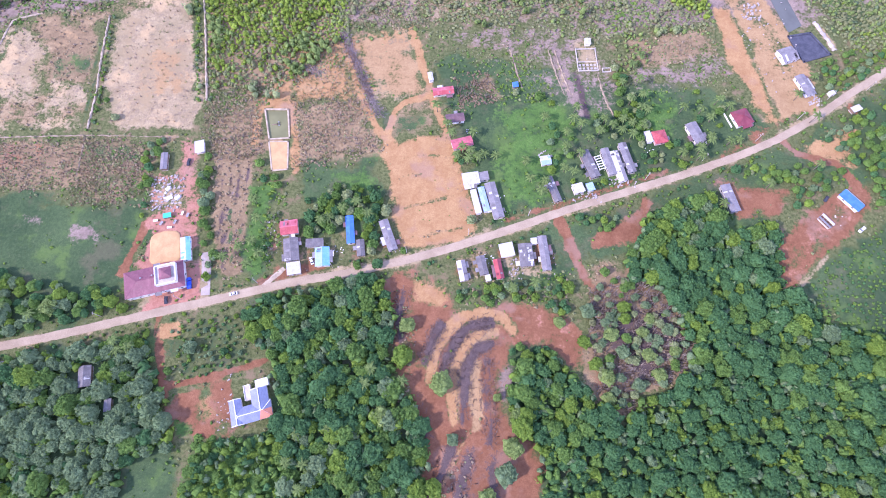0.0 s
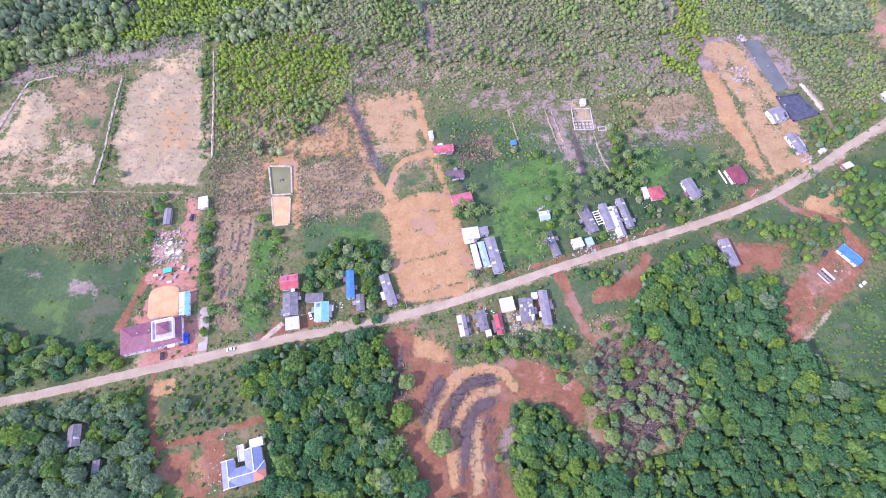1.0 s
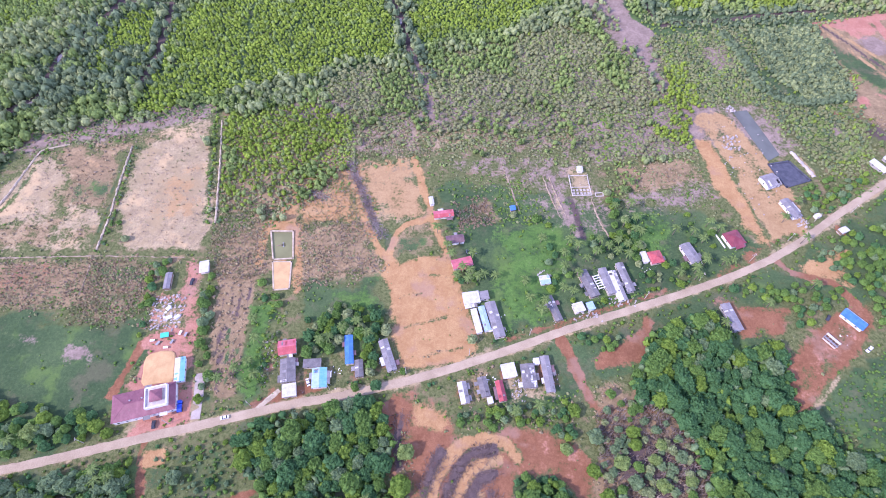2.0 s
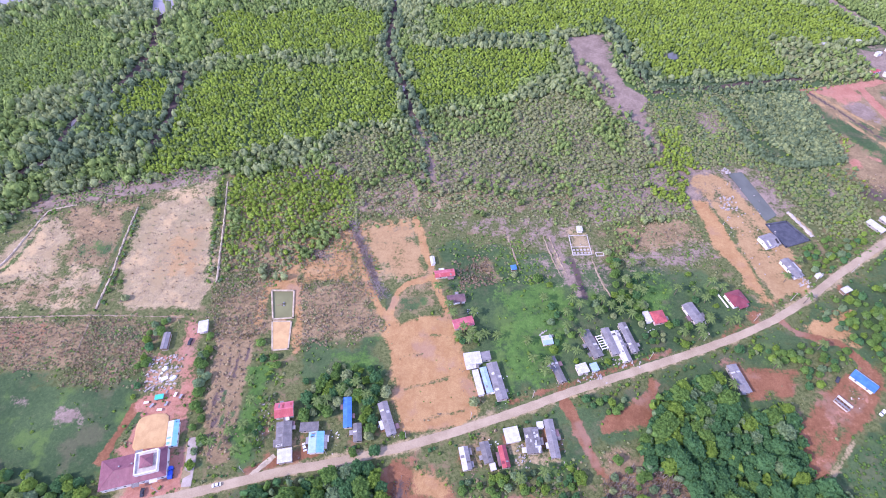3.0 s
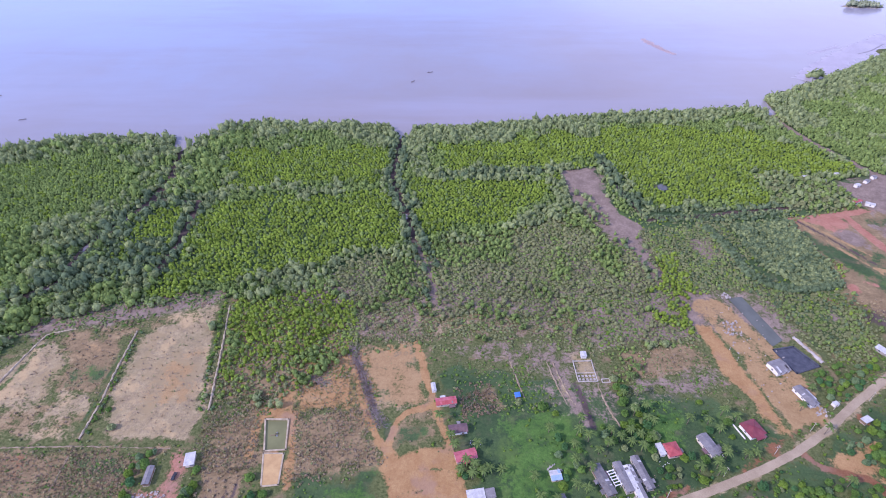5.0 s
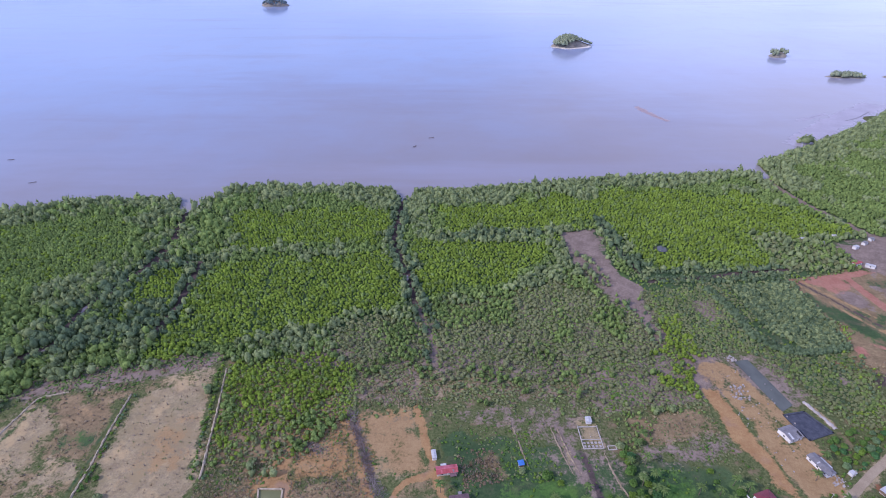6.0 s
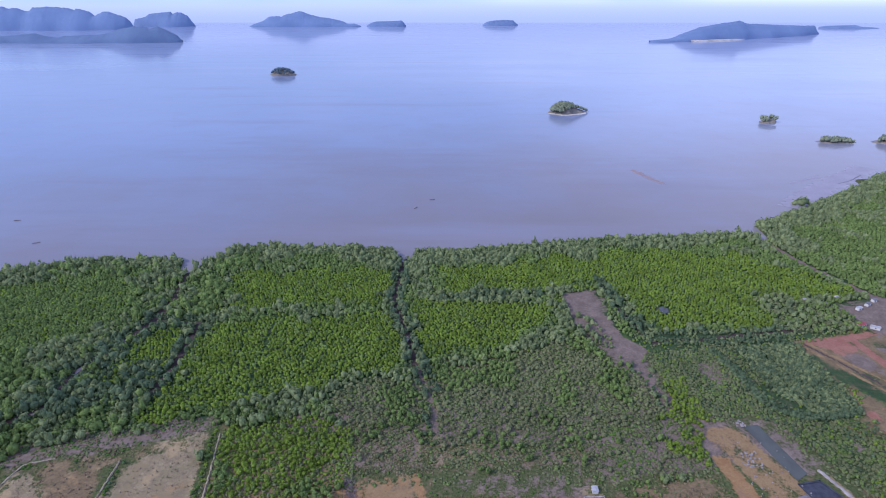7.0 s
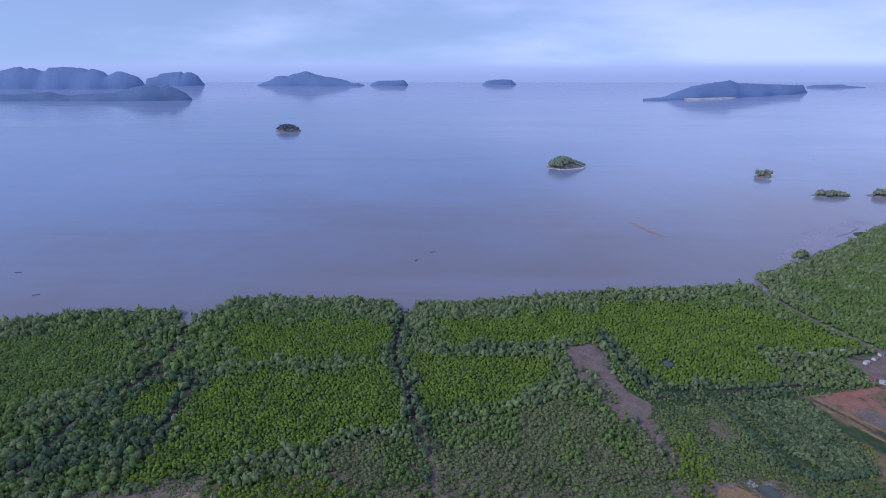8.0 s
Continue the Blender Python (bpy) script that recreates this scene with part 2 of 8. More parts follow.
GROUND = ground_material()
SEA = sea_material()
ROAD = surface("worn_road", (0.295, 0.231, 0.156), (0.415, 0.336, 0.234), 0.9, big=0.08, fine=1.5, bump=0.2)
PATH = surface("concrete_path", (0.30, 0.255, 0.225), (0.42, 0.37, 0.335), 0.9)
DIRT = (0.13, 0.10, 0.085)
ROOF = {
    "grey": surface("grey_sheet_roof", (0.125, 0.12, 0.125), (0.235, 0.222, 0.225), 0.6, 0.0, 0.35, 3, 0.5, ribs=0.5, rust=(0.17, 0.12, 0.10)),
    "lilac": surface("fibre_cement_roof", (0.175, 0.168, 0.178), (0.285, 0.273, 0.285), 0.6, 0.0, 0.3, 3, 0.5, ribs=0.6, rust=DIRT),
    "white": surface("bare_zinc_roof", (0.42, 0.42, 0.43), (0.64, 0.64, 0.645), 0.45, 0.0, 0.4, 3, 0.4, ribs=0.5, rust=(0.30, 0.26, 0.24)),
    "purple": surface("plum_tile_roof", (0.175, 0.07, 0.092), (0.265, 0.115, 0.14), 0.5, 0.0, 0.3, 4, 0.4, ribs=0.35, rust=(0.20, 0.13, 0.13)),
    "maroon": surface("maroon_tile_roof", (0.175, 0.038, 0.055), (0.26, 0.075, 0.092), 0.5, 0.0, 0.3, 4, 0.4, ribs=0.4, rust=DIRT),
    "pink": surface("faded_red_roof", (0.42, 0.10, 0.13), (0.58, 0.20, 0.23), 0.55, 0.0, 0.3, 3, 0.4, ribs=0.5, rust=(0.26, 0.12, 0.12)),
    "red": surface("red_sheet_roof", (0.34, 0.065, 0.075), (0.47, 0.13, 0.135), 0.55, 0.0, 0.3, 3, 0.4, ribs=0.5, rust=(0.22, 0.10, 0.09)),
    "blue": surface("blue_sheet_roof", (0.05, 0.15, 0.48), (0.10, 0.25, 0.60), 0.5, 0.0, 0.3, 3, 0.4, ribs=0.5, rust=(0.10, 0.17, 0.35)),
    "cyan": surface("sky_blue_roof", (0.13, 0.36, 0.60), (0.24, 0.48, 0.70), 0.5, 0.0, 0.3, 3, 0.4, ribs=0.5, rust=(0.25, 0.33, 0.40)),
    "pale_blue": surface("pale_blue_roof", (0.26, 0.38, 0.60), (0.38, 0.50, 0.70), 0.5, 0.0, 0.3, 3, 0.4, ribs=0.5, rust=(0.25, 0.27, 0.32)),
    "slate_blue": surface("blue_grey_tile_roof", (0.17, 0.20, 0.31), (0.26, 0.295, 0.42), 0.5, 0.0, 0.3, 3, 0.4, ribs=0.4, rust=(0.22, 0.22, 0.26)),
    "brown": surface("brown_roof", (0.13, 0.08, 0.09), (0.22, 0.14, 0.15), 0.6, 0.0, 0.3, 3, 0.4, ribs=0.4),
}
WALL = {
    "cream": surface("cream_render", (0.55, 0.48, 0.40), (0.72, 0.66, 0.58), 0.85),
    "white": surface("white_render", (0.66, 0.64, 0.62), (0.82, 0.81, 0.79), 0.8),
    "block": surface("bare_block", (0.26, 0.24, 0.23), (0.40, 0.37, 0.35), 0.9),
    "wood": surface("weathered_boards", (0.16, 0.11, 0.08), (0.30, 0.22, 0.16), 0.85),
    "pink": surface("pink_render", (0.62, 0.36, 0.36), (0.74, 0.50, 0.48), 0.85),
}
WHITE = surface("white_paint", (0.68, 0.68, 0.68), (0.82, 0.82, 0.82), 0.5)
GLASS = still_water("window_glass", (0.05, 0.06, 0.08), 0.05)
DOOR = surface("door_timber", (0.14, 0.08, 0.05), (0.24, 0.15, 0.09), 0.6)
CONCRETE = surface("raw_concrete", (0.36, 0.33, 0.31), (0.56, 0.52, 0.48), 0.9, big=0.4)
EARTHWALL = surface("pale_earth_bank", (0.32, 0.26, 0.185), (0.52, 0.445, 0.33), 0.95, big=0.3)
BARK = surface("grey_bark", (0.10, 0.08, 0.06), (0.24, 0.20, 0.16), 0.9, big=0.6)
BUND = surface("brown_earth_bund", (0.20, 0.155, 0.11), (0.37, 0.30, 0.215), 0.95, big=0.3)
RUBBLE = surface("broken_concrete", (0.24, 0.215, 0.205), (0.50, 0.46, 0.435), 0.9, each=0.3)
SAND = surface("drying_grain", (0.42, 0.27, 0.13), (0.54, 0.37, 0.18), 0.95, big=0.2)
TYRE = surface("tyre_rubber", (0.02, 0.02, 0.02), (0.05, 0.05, 0.05), 0.8)
STEEL = surface("dull_steel", (0.30, 0.30, 0.32), (0.46, 0.46, 0.48), 0.45, 0.4)
LINER = surface("black_pond_liner", (0.04, 0.044, 0.062), (0.085, 0.09, 0.115), 0.35, big=0.3)
TEAL = surface("teal_sheet", (0.05, 0.42, 0.36), (0.10, 0.58, 0.50), 0.5)
BLUE = surface("blue_plastic", (0.03, 0.07, 0.45), (0.06, 0.13, 0.60), 0.4)
DEADWOOD = surface("piled_dead_brush", (0.098, 0.068, 0.058), (0.23, 0.17, 0.145), 0.9)
BLEACHED = surface("bleached_dead_brush", (0.16, 0.13, 0.13), (0.34, 0.29, 0.28), 0.9)
LEAF = {
    "deep": foliage("deep_green_leaves", (0.040, 0.106, 0.046), (0.115, 0.250, 0.092)),
    "mid": foliage("mid_green_leaves", (0.064, 0.138, 0.038), (0.188, 0.322, 0.076)),
    "bright": foliage("bright_green_leaves", (0.078, 0.155, 0.030), (0.235, 0.36, 0.062)),
    "grey": foliage("grey_green_leaves", (0.088, 0.135, 0.064), (0.415, 0.49, 0.225)),
    "lime": foliage("yellow_green_mangrove", (0.092, 0.148, 0.024), (0.365, 0.505, 0.082)),
    "olive": foliage("olive_scrub", (0.148, 0.172, 0.085), (0.34, 0.375, 0.18)),
    "marsh": foliage("young_mangrove_green", (0.072, 0.125, 0.040), (0.345, 0.465, 0.145)),
    "creek": foliage("creek_side_green", (0.052, 0.098, 0.060), (0.24, 0.32, 0.165)),
    "dry": foliage("dry_twigs", (0.185, 0.142, 0.10), (0.44, 0.35, 0.235)),
    "dusty": foliage("dusty_green_leaves", (0.085, 0.15, 0.080), (0.24, 0.345, 0.165)),
    "thorn": foliage("dark_thorn_scrub", (0.155, 0.118, 0.08), (0.36, 0.275, 0.18)),
    "straw": foliage("straw_weeds", (0.21, 0.17, 0.10), (0.50, 0.42, 0.25)),
    # islet greens with sea haze mixed in: pale, and bluer for the farthest
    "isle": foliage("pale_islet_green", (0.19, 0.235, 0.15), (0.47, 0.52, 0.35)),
    "haze": foliage("blue_hazed_green", (0.11, 0.16, 0.19), (0.23, 0.30, 0.33)),
    "palm": foliage("palm_fronds", (0.082, 0.145, 0.045), (0.235, 0.325, 0.105)),
}
# the blue of distance haze is mixed straight into both land colours
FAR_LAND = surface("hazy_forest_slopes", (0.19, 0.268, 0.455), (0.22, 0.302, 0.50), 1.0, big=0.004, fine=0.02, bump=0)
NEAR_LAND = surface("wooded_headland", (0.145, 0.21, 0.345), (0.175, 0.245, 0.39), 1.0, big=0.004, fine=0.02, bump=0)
ISLE_ROCK = surface("sea_worn_rock", (0.20, 0.175, 0.145), (0.36, 0.32, 0.265), 0.9, big=0.08, fine=0.4)
BEACH = surface("shell_beach", (0.55, 0.50, 0.44), (0.75, 0.71, 0.64), 0.9, big=0.05)

# ---- plan tools ----
def smooth_noise(x, y, size, seed):
    """Value noise in [0, 1] at points x, y with cells of that size in metres."""
    table = np.random.RandomState(seed).rand(97, 97)
    u, v = np.asarray(x) / size + 31.7 * seed, np.asarray(y) / size + 17.3 * seed
    i, j = np.floor(u).astype(int), np.floor(v).astype(int)
    a, b = u - i, v - j
    a, b = a * a * (3 - 2 * a), b * b * (3 - 2 * b)
    i0, i1, j0, j1 = i % 97, (i + 1) % 97, j % 97, (j + 1) % 97
    return (table[i0, j0] * (1 - a) + table[i1, j0] * a) * (1 - b) + (table[i0, j1] * (1 - a) + table[i1, j1] * a) * b


def off_line(x, y, points, closed=False):
    """Distance of points x, y from a line through the plan."""
    p = np.array(points, float)
    q = np.roll(p, -1, 0) if closed else p[1:]
    p = p if closed else p[:-1]
    best = np.full(np.shape(x), 1e9)
    for (ax, ay), (bx, by) in zip(p, q):
        dx, dy = bx - ax, by - ay
        k = np.clip(((x - ax) * dx + (y - ay) * dy) / max(dx * dx + dy * dy, 1e-9), 0, 1)
        best = np.minimum(best, np.hypot(x - ax - k * dx, y - ay - k * dy))
    return best


def inside(x, y, points):
    p = np.array(points, float)
    hit = np.zeros(np.shape(x), bool)
    for (ax, ay), (bx, by) in zip(p, np.roll(p, -1, 0)):
        if ay != by:
            hit ^= ((ay > y) != (by > y)) & (x < (bx - ax) * (y - ay) / (by - ay) + ax)
    return hit


def depth_in(x, y, points):
    """Metres inside a plot (negative outside)."""
    far = off_line(x, y, points, True)
    return np.where(inside(x, y, points), far, -far)


ROAD_LINE = [
    (-900, -100), (-500, -12), (-296, 31), (-256, 40), (-229, 46), (-201, 52), (-173, 59), (-145, 66), (-116, 73), (-80, 82),
    (-56, 86), (-26, 93), (5, 102), (37, 113), (69, 125), (102, 136), (136, 147), (172, 160), (201, 173), (228, 189),
    (249, 204), (278, 222), (300, 236), (330, 250), (380, 262), (480, 270), (900, 240),
]
SHORE = [
    (-5000, 150), (-1500, 380), (-800, 470), (-555, 517), (-503, 531), (-426, 561), (-340, 565), (-312, 566), (-304, 535), (-292, 535),
    (-282, 562), (-262, 600), (-200, 604), (-136, 601), (-70, 594), (-58, 566), (-48, 566), (-40, 590), (37, 598), (144, 621), (247, 635), (385, 652), (398, 634),
    (408, 636), (412, 682), (492, 728), (620, 816), (742, 906), (1010, 1078), (1600, 1300), (5000, 1700),
]
LAND = SHORE + [(5000, -5000), (-5000, -5000)]

COVERS = []


def cover(kind, soft, *points, full=1.0):
    COVERS.append((kind, soft * 1.5, points, full, 0.0))


def trail(kind, width, *points, full=1.0):
    COVERS.append((kind, 1.5, points, full, width))


# rank green verge below the road
cover("grass", 6, (0, 98), (60, 118), (130, 142), (200, 170), (260, 205), (310, 236), (310, 130), (240, 140), (200, 140), (160, 120), (110, 95), (60, 75), (6, 72), full=0.66)
# leaf litter and seedlings under the close stands
cover("grass", 4, (-700, 195), (-312, 212), (-290, 266), (-168, 298), (-140, 292), (-60, 345), (-20, 372), (60, 392), (120, 425), (160, 398), (245, 300), (262, 250), (322, 330), (303, 398), (420, 436), (640, 560), (1000, 960), (900, 1000), (492, 722),
      (400, 640), (247, 628), (-40, 585), (-262, 592), (-430, 556), (-800, 470), full=0.85)
cover("mud", 6, (-312, 258), (-290, 280), (-246, 290), (-206, 302), (-166, 308), (-166, 288), (-205, 276), (-250, 260), (-286, 252), full=0.8)
# dusty shoulders and trodden yards
trail("pale", 8.0, *[(-296, 31), (-201, 52), (-145, 66), (-80, 82), (-26, 93), (37, 113), (102, 136), (172, 160), (228, 189), (278, 222), (300, 236)], full=0.62)
cover("red", 3, (-98, 118), (-90, 121), (-88, 100), (-86, 84), (-96, 80), full=0.7)
cover("red", 3, (-76, 100), (-70, 101), (-66, 88), (-78, 86), full=0.7)
cover("pale", 3, (12, 152), (30, 156), (36, 118), (22, 112), (14, 128), full=0.6)
cover("red", 3, (74, 146), (116, 162), (118, 148), (78, 132), full=0.6)
cover("pale", 3, (28, 98), (60, 108), (60, 86), (34, 84), full=0.62)
cover("dry", 4, (4, 100), (28, 104), (26, 80), (6, 82), full=0.6)
cover("pale", 3, (56, 160), (64, 160), (64, 146), (58, 146), full=0.6)
cover("pale", 3, (172, 182), (196, 190), (200, 178), (184, 172), full=0.6)
HOMES = [(-153.5, 102, 13.5), (-154, 81, 19), (-141, 100, 8), (-83, 100, 10), (-81, 89, 6), (-71, 103, 6), (-66, 96, 7), (-45, 101, 6), (-30, 108, 9), (18, 143, 9), (24, 130, 12), (77, 138, 6), (84, 139, 5), (85, 154, 10), (97, 155, 9), (102, 153, 11),
         (107, 158, 10), (127, 172, 8), (150, 175, 8), (179, 186, 8), (223, 210, 8), (238, 204, 4), (250, 193, 5), (11, 88, 7), (21, 91, 7), (30, 89, 7), (35, 100, 6), (45, 97, 8), (55, 98, 10), (163, 132, 10), (231, 131, 9), (63, 137, 9),
         (60, 157, 5), (-52, 111, 9), (11, 167, 7), (7, 184, 7), (0, 203, 7), (-85, 113, 7), (-127, 80, 6), (-143, 163, 6), (-163, 154, 6), (91, 154, 6), (217, 232, 8)]
for k, (a, b, r) in enumerate(HOMES):
    if b > 60 and r < 15:
        cover("red" if k % 3 else "dry", 2.0, *[(a + r * w * math.cos(q), b + r * w * math.sin(q)) for q, w in zip(np.arange(8) * math.pi / 4, (1.0, 0.7, 1.1, 0.8, 0.9, 1.15, 0.75, 1.05))], full=0.55)
cover("pale", 2.5, (-166, 66), (-130, 74), (-128, 84), (-140, 78), (-160, 74), full=0.75)
cover("grass", 1.5, (-148, 74), (-139, 76), (-138, 72), (-147, 70), full=0.9)
# mangrove floor
cover("mud", 8, (-150, 205), (-90, 206), (-66, 250), (0, 262), (110, 250), (175, 255), (215, 300), (180, 340), (150, 375), (90, 388), (-40, 350), (-90, 325), (-140, 285), full=0.85)
cover("grass", 6, (-158, 290), (-80, 284), (-70, 252), (-98, 242), (-110, 226), (-148, 226), full=0.55)
cover("dry", 6, (-158, 292), (-80, 288), (-66, 250), (-90, 206), (-150, 206), full=0.8)
cover("grass", 8, (-84, 322), (-60, 340), (93, 388), (149, 372), (176, 314), (172, 282), (60, 284), (-20, 296), (-74, 290), full=0.5)
cover("dry", 8, (-70, 296), (-14, 292), (40, 284), (100, 280), (100, 256), (-10, 258), (-66, 250), full=0.55)
cover("pale", 8, (-72, 292), (-12, 290), (20, 276), (20, 258), (-10, 256), (-64, 252), full=0.55)
cover("pale", 8, (-112, 236), (-74, 252), (-66, 246), (-92, 208), (-112, 212), full=0.5)
# the fields by the sea side of the road
cover("pale", 4, (-280, 259), (-219, 263), (-213, 174), (-297, 169), (-308, 193), full=0.8)
cover("dry", 6, (-264, 254), (-223, 260), (-215, 205), (-249, 208), full=0.8)
cover("tan", 6, (-262, 254), (-224, 259), (-217, 236), (-252, 232), full=0.5)
cover("grass", 7, (-258, 232), (-224, 240), (-217, 212), (-246, 212), full=0.58)
cover("dry", 8, (-298, 174), (-214, 176), (-215, 198), (-250, 202), (-302, 198), full=0.6)
cover("tan", 8, (-250, 176), (-216, 178), (-218, 196), (-244, 194), full=0.42)
cover("tan", 8, (-272, 250), (-262, 252), (-250, 222), (-262, 216), full=0.42)
cover("pale", 4, (-211, 265), (-199, 281), (-167, 290), (-149, 194), (-154, 179), (-198, 177), (-207, 196), (-216, 262))
cover("tan", 9, (-190, 240), (-164, 246), (-154, 196), (-190, 192), full=0.58)
cover("tan", 7, (-206, 222), (-194, 224), (-192, 200), (-204, 200), full=0.42)
cover("dry", 6, (-300, 169), (-160, 171), (-174, 137), (-330, 128), full=0.8)
cover("tan", 8, (-298, 166), (-200, 168), (-200, 156), (-290, 148), full=0.5)
cover("red", 8, (-262, 165), (-240, 165), (-236, 146), (-258, 146), full=0.6)
trail("dark", 3.0, (-258, 151), (-226, 158), (-194, 166), full=0.5)
trail("dark", 3.0, (-256, 142), (-224, 149), (-176, 158), full=0.5)
trail("dark", 2.5, (-250, 135), (-214, 141), (-180, 147), full=0.5)
cover("grass", 6, (-216, 172), (-174, 170), (-166, 130), (-222, 126), full=0.55)
cover("grass", 7, (-300, 150), (-220, 152), (-216, 136), (-320, 130), full=0.5)
cover("grass", 8, (-330, 136), (-170, 134), (-168, 90), (-172, 62), (-340, 26), full=0.95)
cover("dry", 7, (-216, 150), (-180, 146), (-182, 124), (-212, 122), full=0.62)
cover("clay", 2.5, (-157, 168), (-143, 166), (-143, 150), (-137, 121), (-137, 91), (-129, 91), (-127, 71), (-157, 64), (-155, 81), (-169, 90), (-166, 114), (-166, 121), (-157, 124), (-153, 140))
cover("grass", 2, (-170, 116), (-163, 114), (-162, 98), (-166, 92), full=0.85)
trail("red", 4, (-167, 116), (-170, 100), (-174, 86))
cover("pale", 4, (-156, 166), (-144, 164), (-138, 122), (-138, 92), (-146, 92), (-150, 122), (-156, 146), full=0.5)
cover("mud", 3, (-214, 112), (-196, 116), (-192, 106), (-208, 103), full=0.7)
cover("mud", 2.5, (-236, 120), (-226, 122), (-224, 116), (-234, 114), full=0.6)
cover("clay", 3, (-167, 148), (-144, 152), (-139, 118), (-150, 110), (-168, 116), (-169, 130), full=0.7)
cover("pale", 3, (-166, 142), (-148, 144), (-147, 124), (-165, 122), full=0.55)
trail("pale", 5, (-130, 90), (-127, 72))
cover("dry", 4, (-136, 160), (-113, 161), (-111, 132), (-112, 112), (-124, 108))
cover("grass", 5, (-127, 116), (-100, 118), (-94, 84), (-124, 80), full=0.85)
trail("pale", 4, (-118, 158), (-114, 140))
trail("red", 3, (-128, 155), (-124, 90), full=0.7)
trail("grass", 3, (-121, 118), (-119, 92), full=0.9)
# hoed strip between the hedge and the banana rows
cover("dry", 2, (-134, 160), (-111, 160), (-109, 112), (-107, 84), (-119, 82), (-128, 108), full=0.95)
trail("pale", 2.0, (-131, 159), (-120, 160), (-111, 158), full=0.7)
trail("pale", 3.0, (-113, 159), (-111, 138), full=0.75)
for k in range(4):
    trail("dark", 2.6, (-130 + 5.4 * k, 155), (-124.5 + 4.0 * k, 112), (-119 + 3.2 * k, 86), full=0.72)
    trail("mud", 1.4, (-127.5 + 5.2 * k, 155), (-122.4 + 4.0 * k, 114), full=0.6)
trail("grass", 1.6, (-121, 124), (-117, 100), (-114, 84), full=0.85)
trail("grass", 1.6, (-115, 120), (-112, 100), (-110, 84), full=0.85)
cover("grass", 4, (-110, 140), (-98, 138), (-95, 85), (-113, 84))
cover("orange", 8, (-92, 198), (-52, 198), (-40, 166), (-82, 154), full=0.5)
cover("orange", 8, (-132, 190), (-106, 196), (-104, 160), (-120, 158), full=0.4)
cover("red", 9, (-298, 166), (-220, 168), (-222, 140), (-300, 136), full=0.42)
cover("tan", 2, (-104, 169), (-92, 169), (-91, 150), (-100, 149))
cover("orange", 4, (-119, 205), (-100, 209), (-90, 196), (-86, 150), (-104, 148), (-107, 169), full=0.75)
cover("dry", 6, (-139, 190), (-107, 199), (-103, 157), (-134, 155), full=0.85)
cover("dry", 6, (-96, 196), (-50, 197), (-36, 160), (-86, 152), full=0.85)
cover("grass", 6, (-84, 152), (-38, 158), (-30, 110), (-76, 108), full=0.9)
trail("orange", 5, (-112, 168), (-113, 194), (-92, 195), (-88, 168), (-86, 148), full=0.85)
cover("orange", 6, (-112, 212), (-94, 214), (-90, 196), (-112, 192), full=0.8)
trail("grass", 3.5, (-222, 262), (-220, 228), (-217, 200), (-218, 178), full=0.62)
trail("grass", 3.5, (-169, 289), (-161, 248), (-153, 196), full=0.62)
trail("grass", 4, (-266, 262), (-276, 256), (-283, 214), (-296, 186), full=0.62)
cover("dry", 6, (-280, 258), (-168, 288), (-168, 274), (-220, 254), (-268, 244), full=0.6)
cover("orange", 4, (-105, 236), (-68, 252), (-50, 189), (-65, 199), (-92, 192), full=0.68)
cover("pale", 3, (-53, 246), (-23, 253), (-9, 202), (-33, 193), (-46, 197), full=0.8)
cover("orange", 3, (-40, 176), (-30, 170), (-8, 175), (0, 178), (5, 166), (20, 116), (15, 109), (-14, 101), (-25, 104), (-31, 140))
cover("orange", 4, (-70, 252), (-22, 258), (-8, 202), (-33, 196), (-52, 200), full=0.6)
cover("dry", 6, (-34, 172), (-30, 192), (-8, 200), (-2, 176), full=0.8)
cover("grass", 5, (-50, 226), (-20, 236), (-12, 206), (-36, 200), full=0.42)
cover("tan", 6, (-58, 246), (-24, 252), (-10, 204), (-33, 197), (-48, 200), full=0.66)
cover("tan", 6, (-102, 232), (-72, 246), (-58, 206), (-92, 198), full=0.45)
cover("dry", 3, (-48, 210), (-38, 212), (-30, 196), (-36, 190), full=0.6)
cover("grass", 2.5, (-31, 173), (-28, 187), (-11, 196), (-8, 180), (-18, 175), full=0.62)
cover("grass", 2, (-40, 190), (-32, 192), (-32, 176), (-36, 174), full=0.8)
trail("dry", 2.2, (-26, 158), (-8, 160), (4, 158), full=0.75)
trail("dry", 2.0, (-24, 146), (-4, 150), full=0.7)
trail("dry", 2.4, (-22, 126), (6, 134), full=0.7)
trail("dry", 2.0, (-18, 108), (10, 114), full=0.75)
trail("tan", 3.0, (2, 176), (10, 150), (20, 120), full=0.6)
trail("orange", 4.2, (-68, 251), (-58, 224), (-51, 201), (-40, 178), (-30, 168))
trail("orange", 4.2, (-22, 257), (-13, 223), (-5, 195), (5, 164), (17, 122))
trail("orange", 3.6, (-34, 172), (-30, 190), (-24, 197), (-6, 202))
trail("orange", 3, (-10, 202), (0, 176), full=0.8)
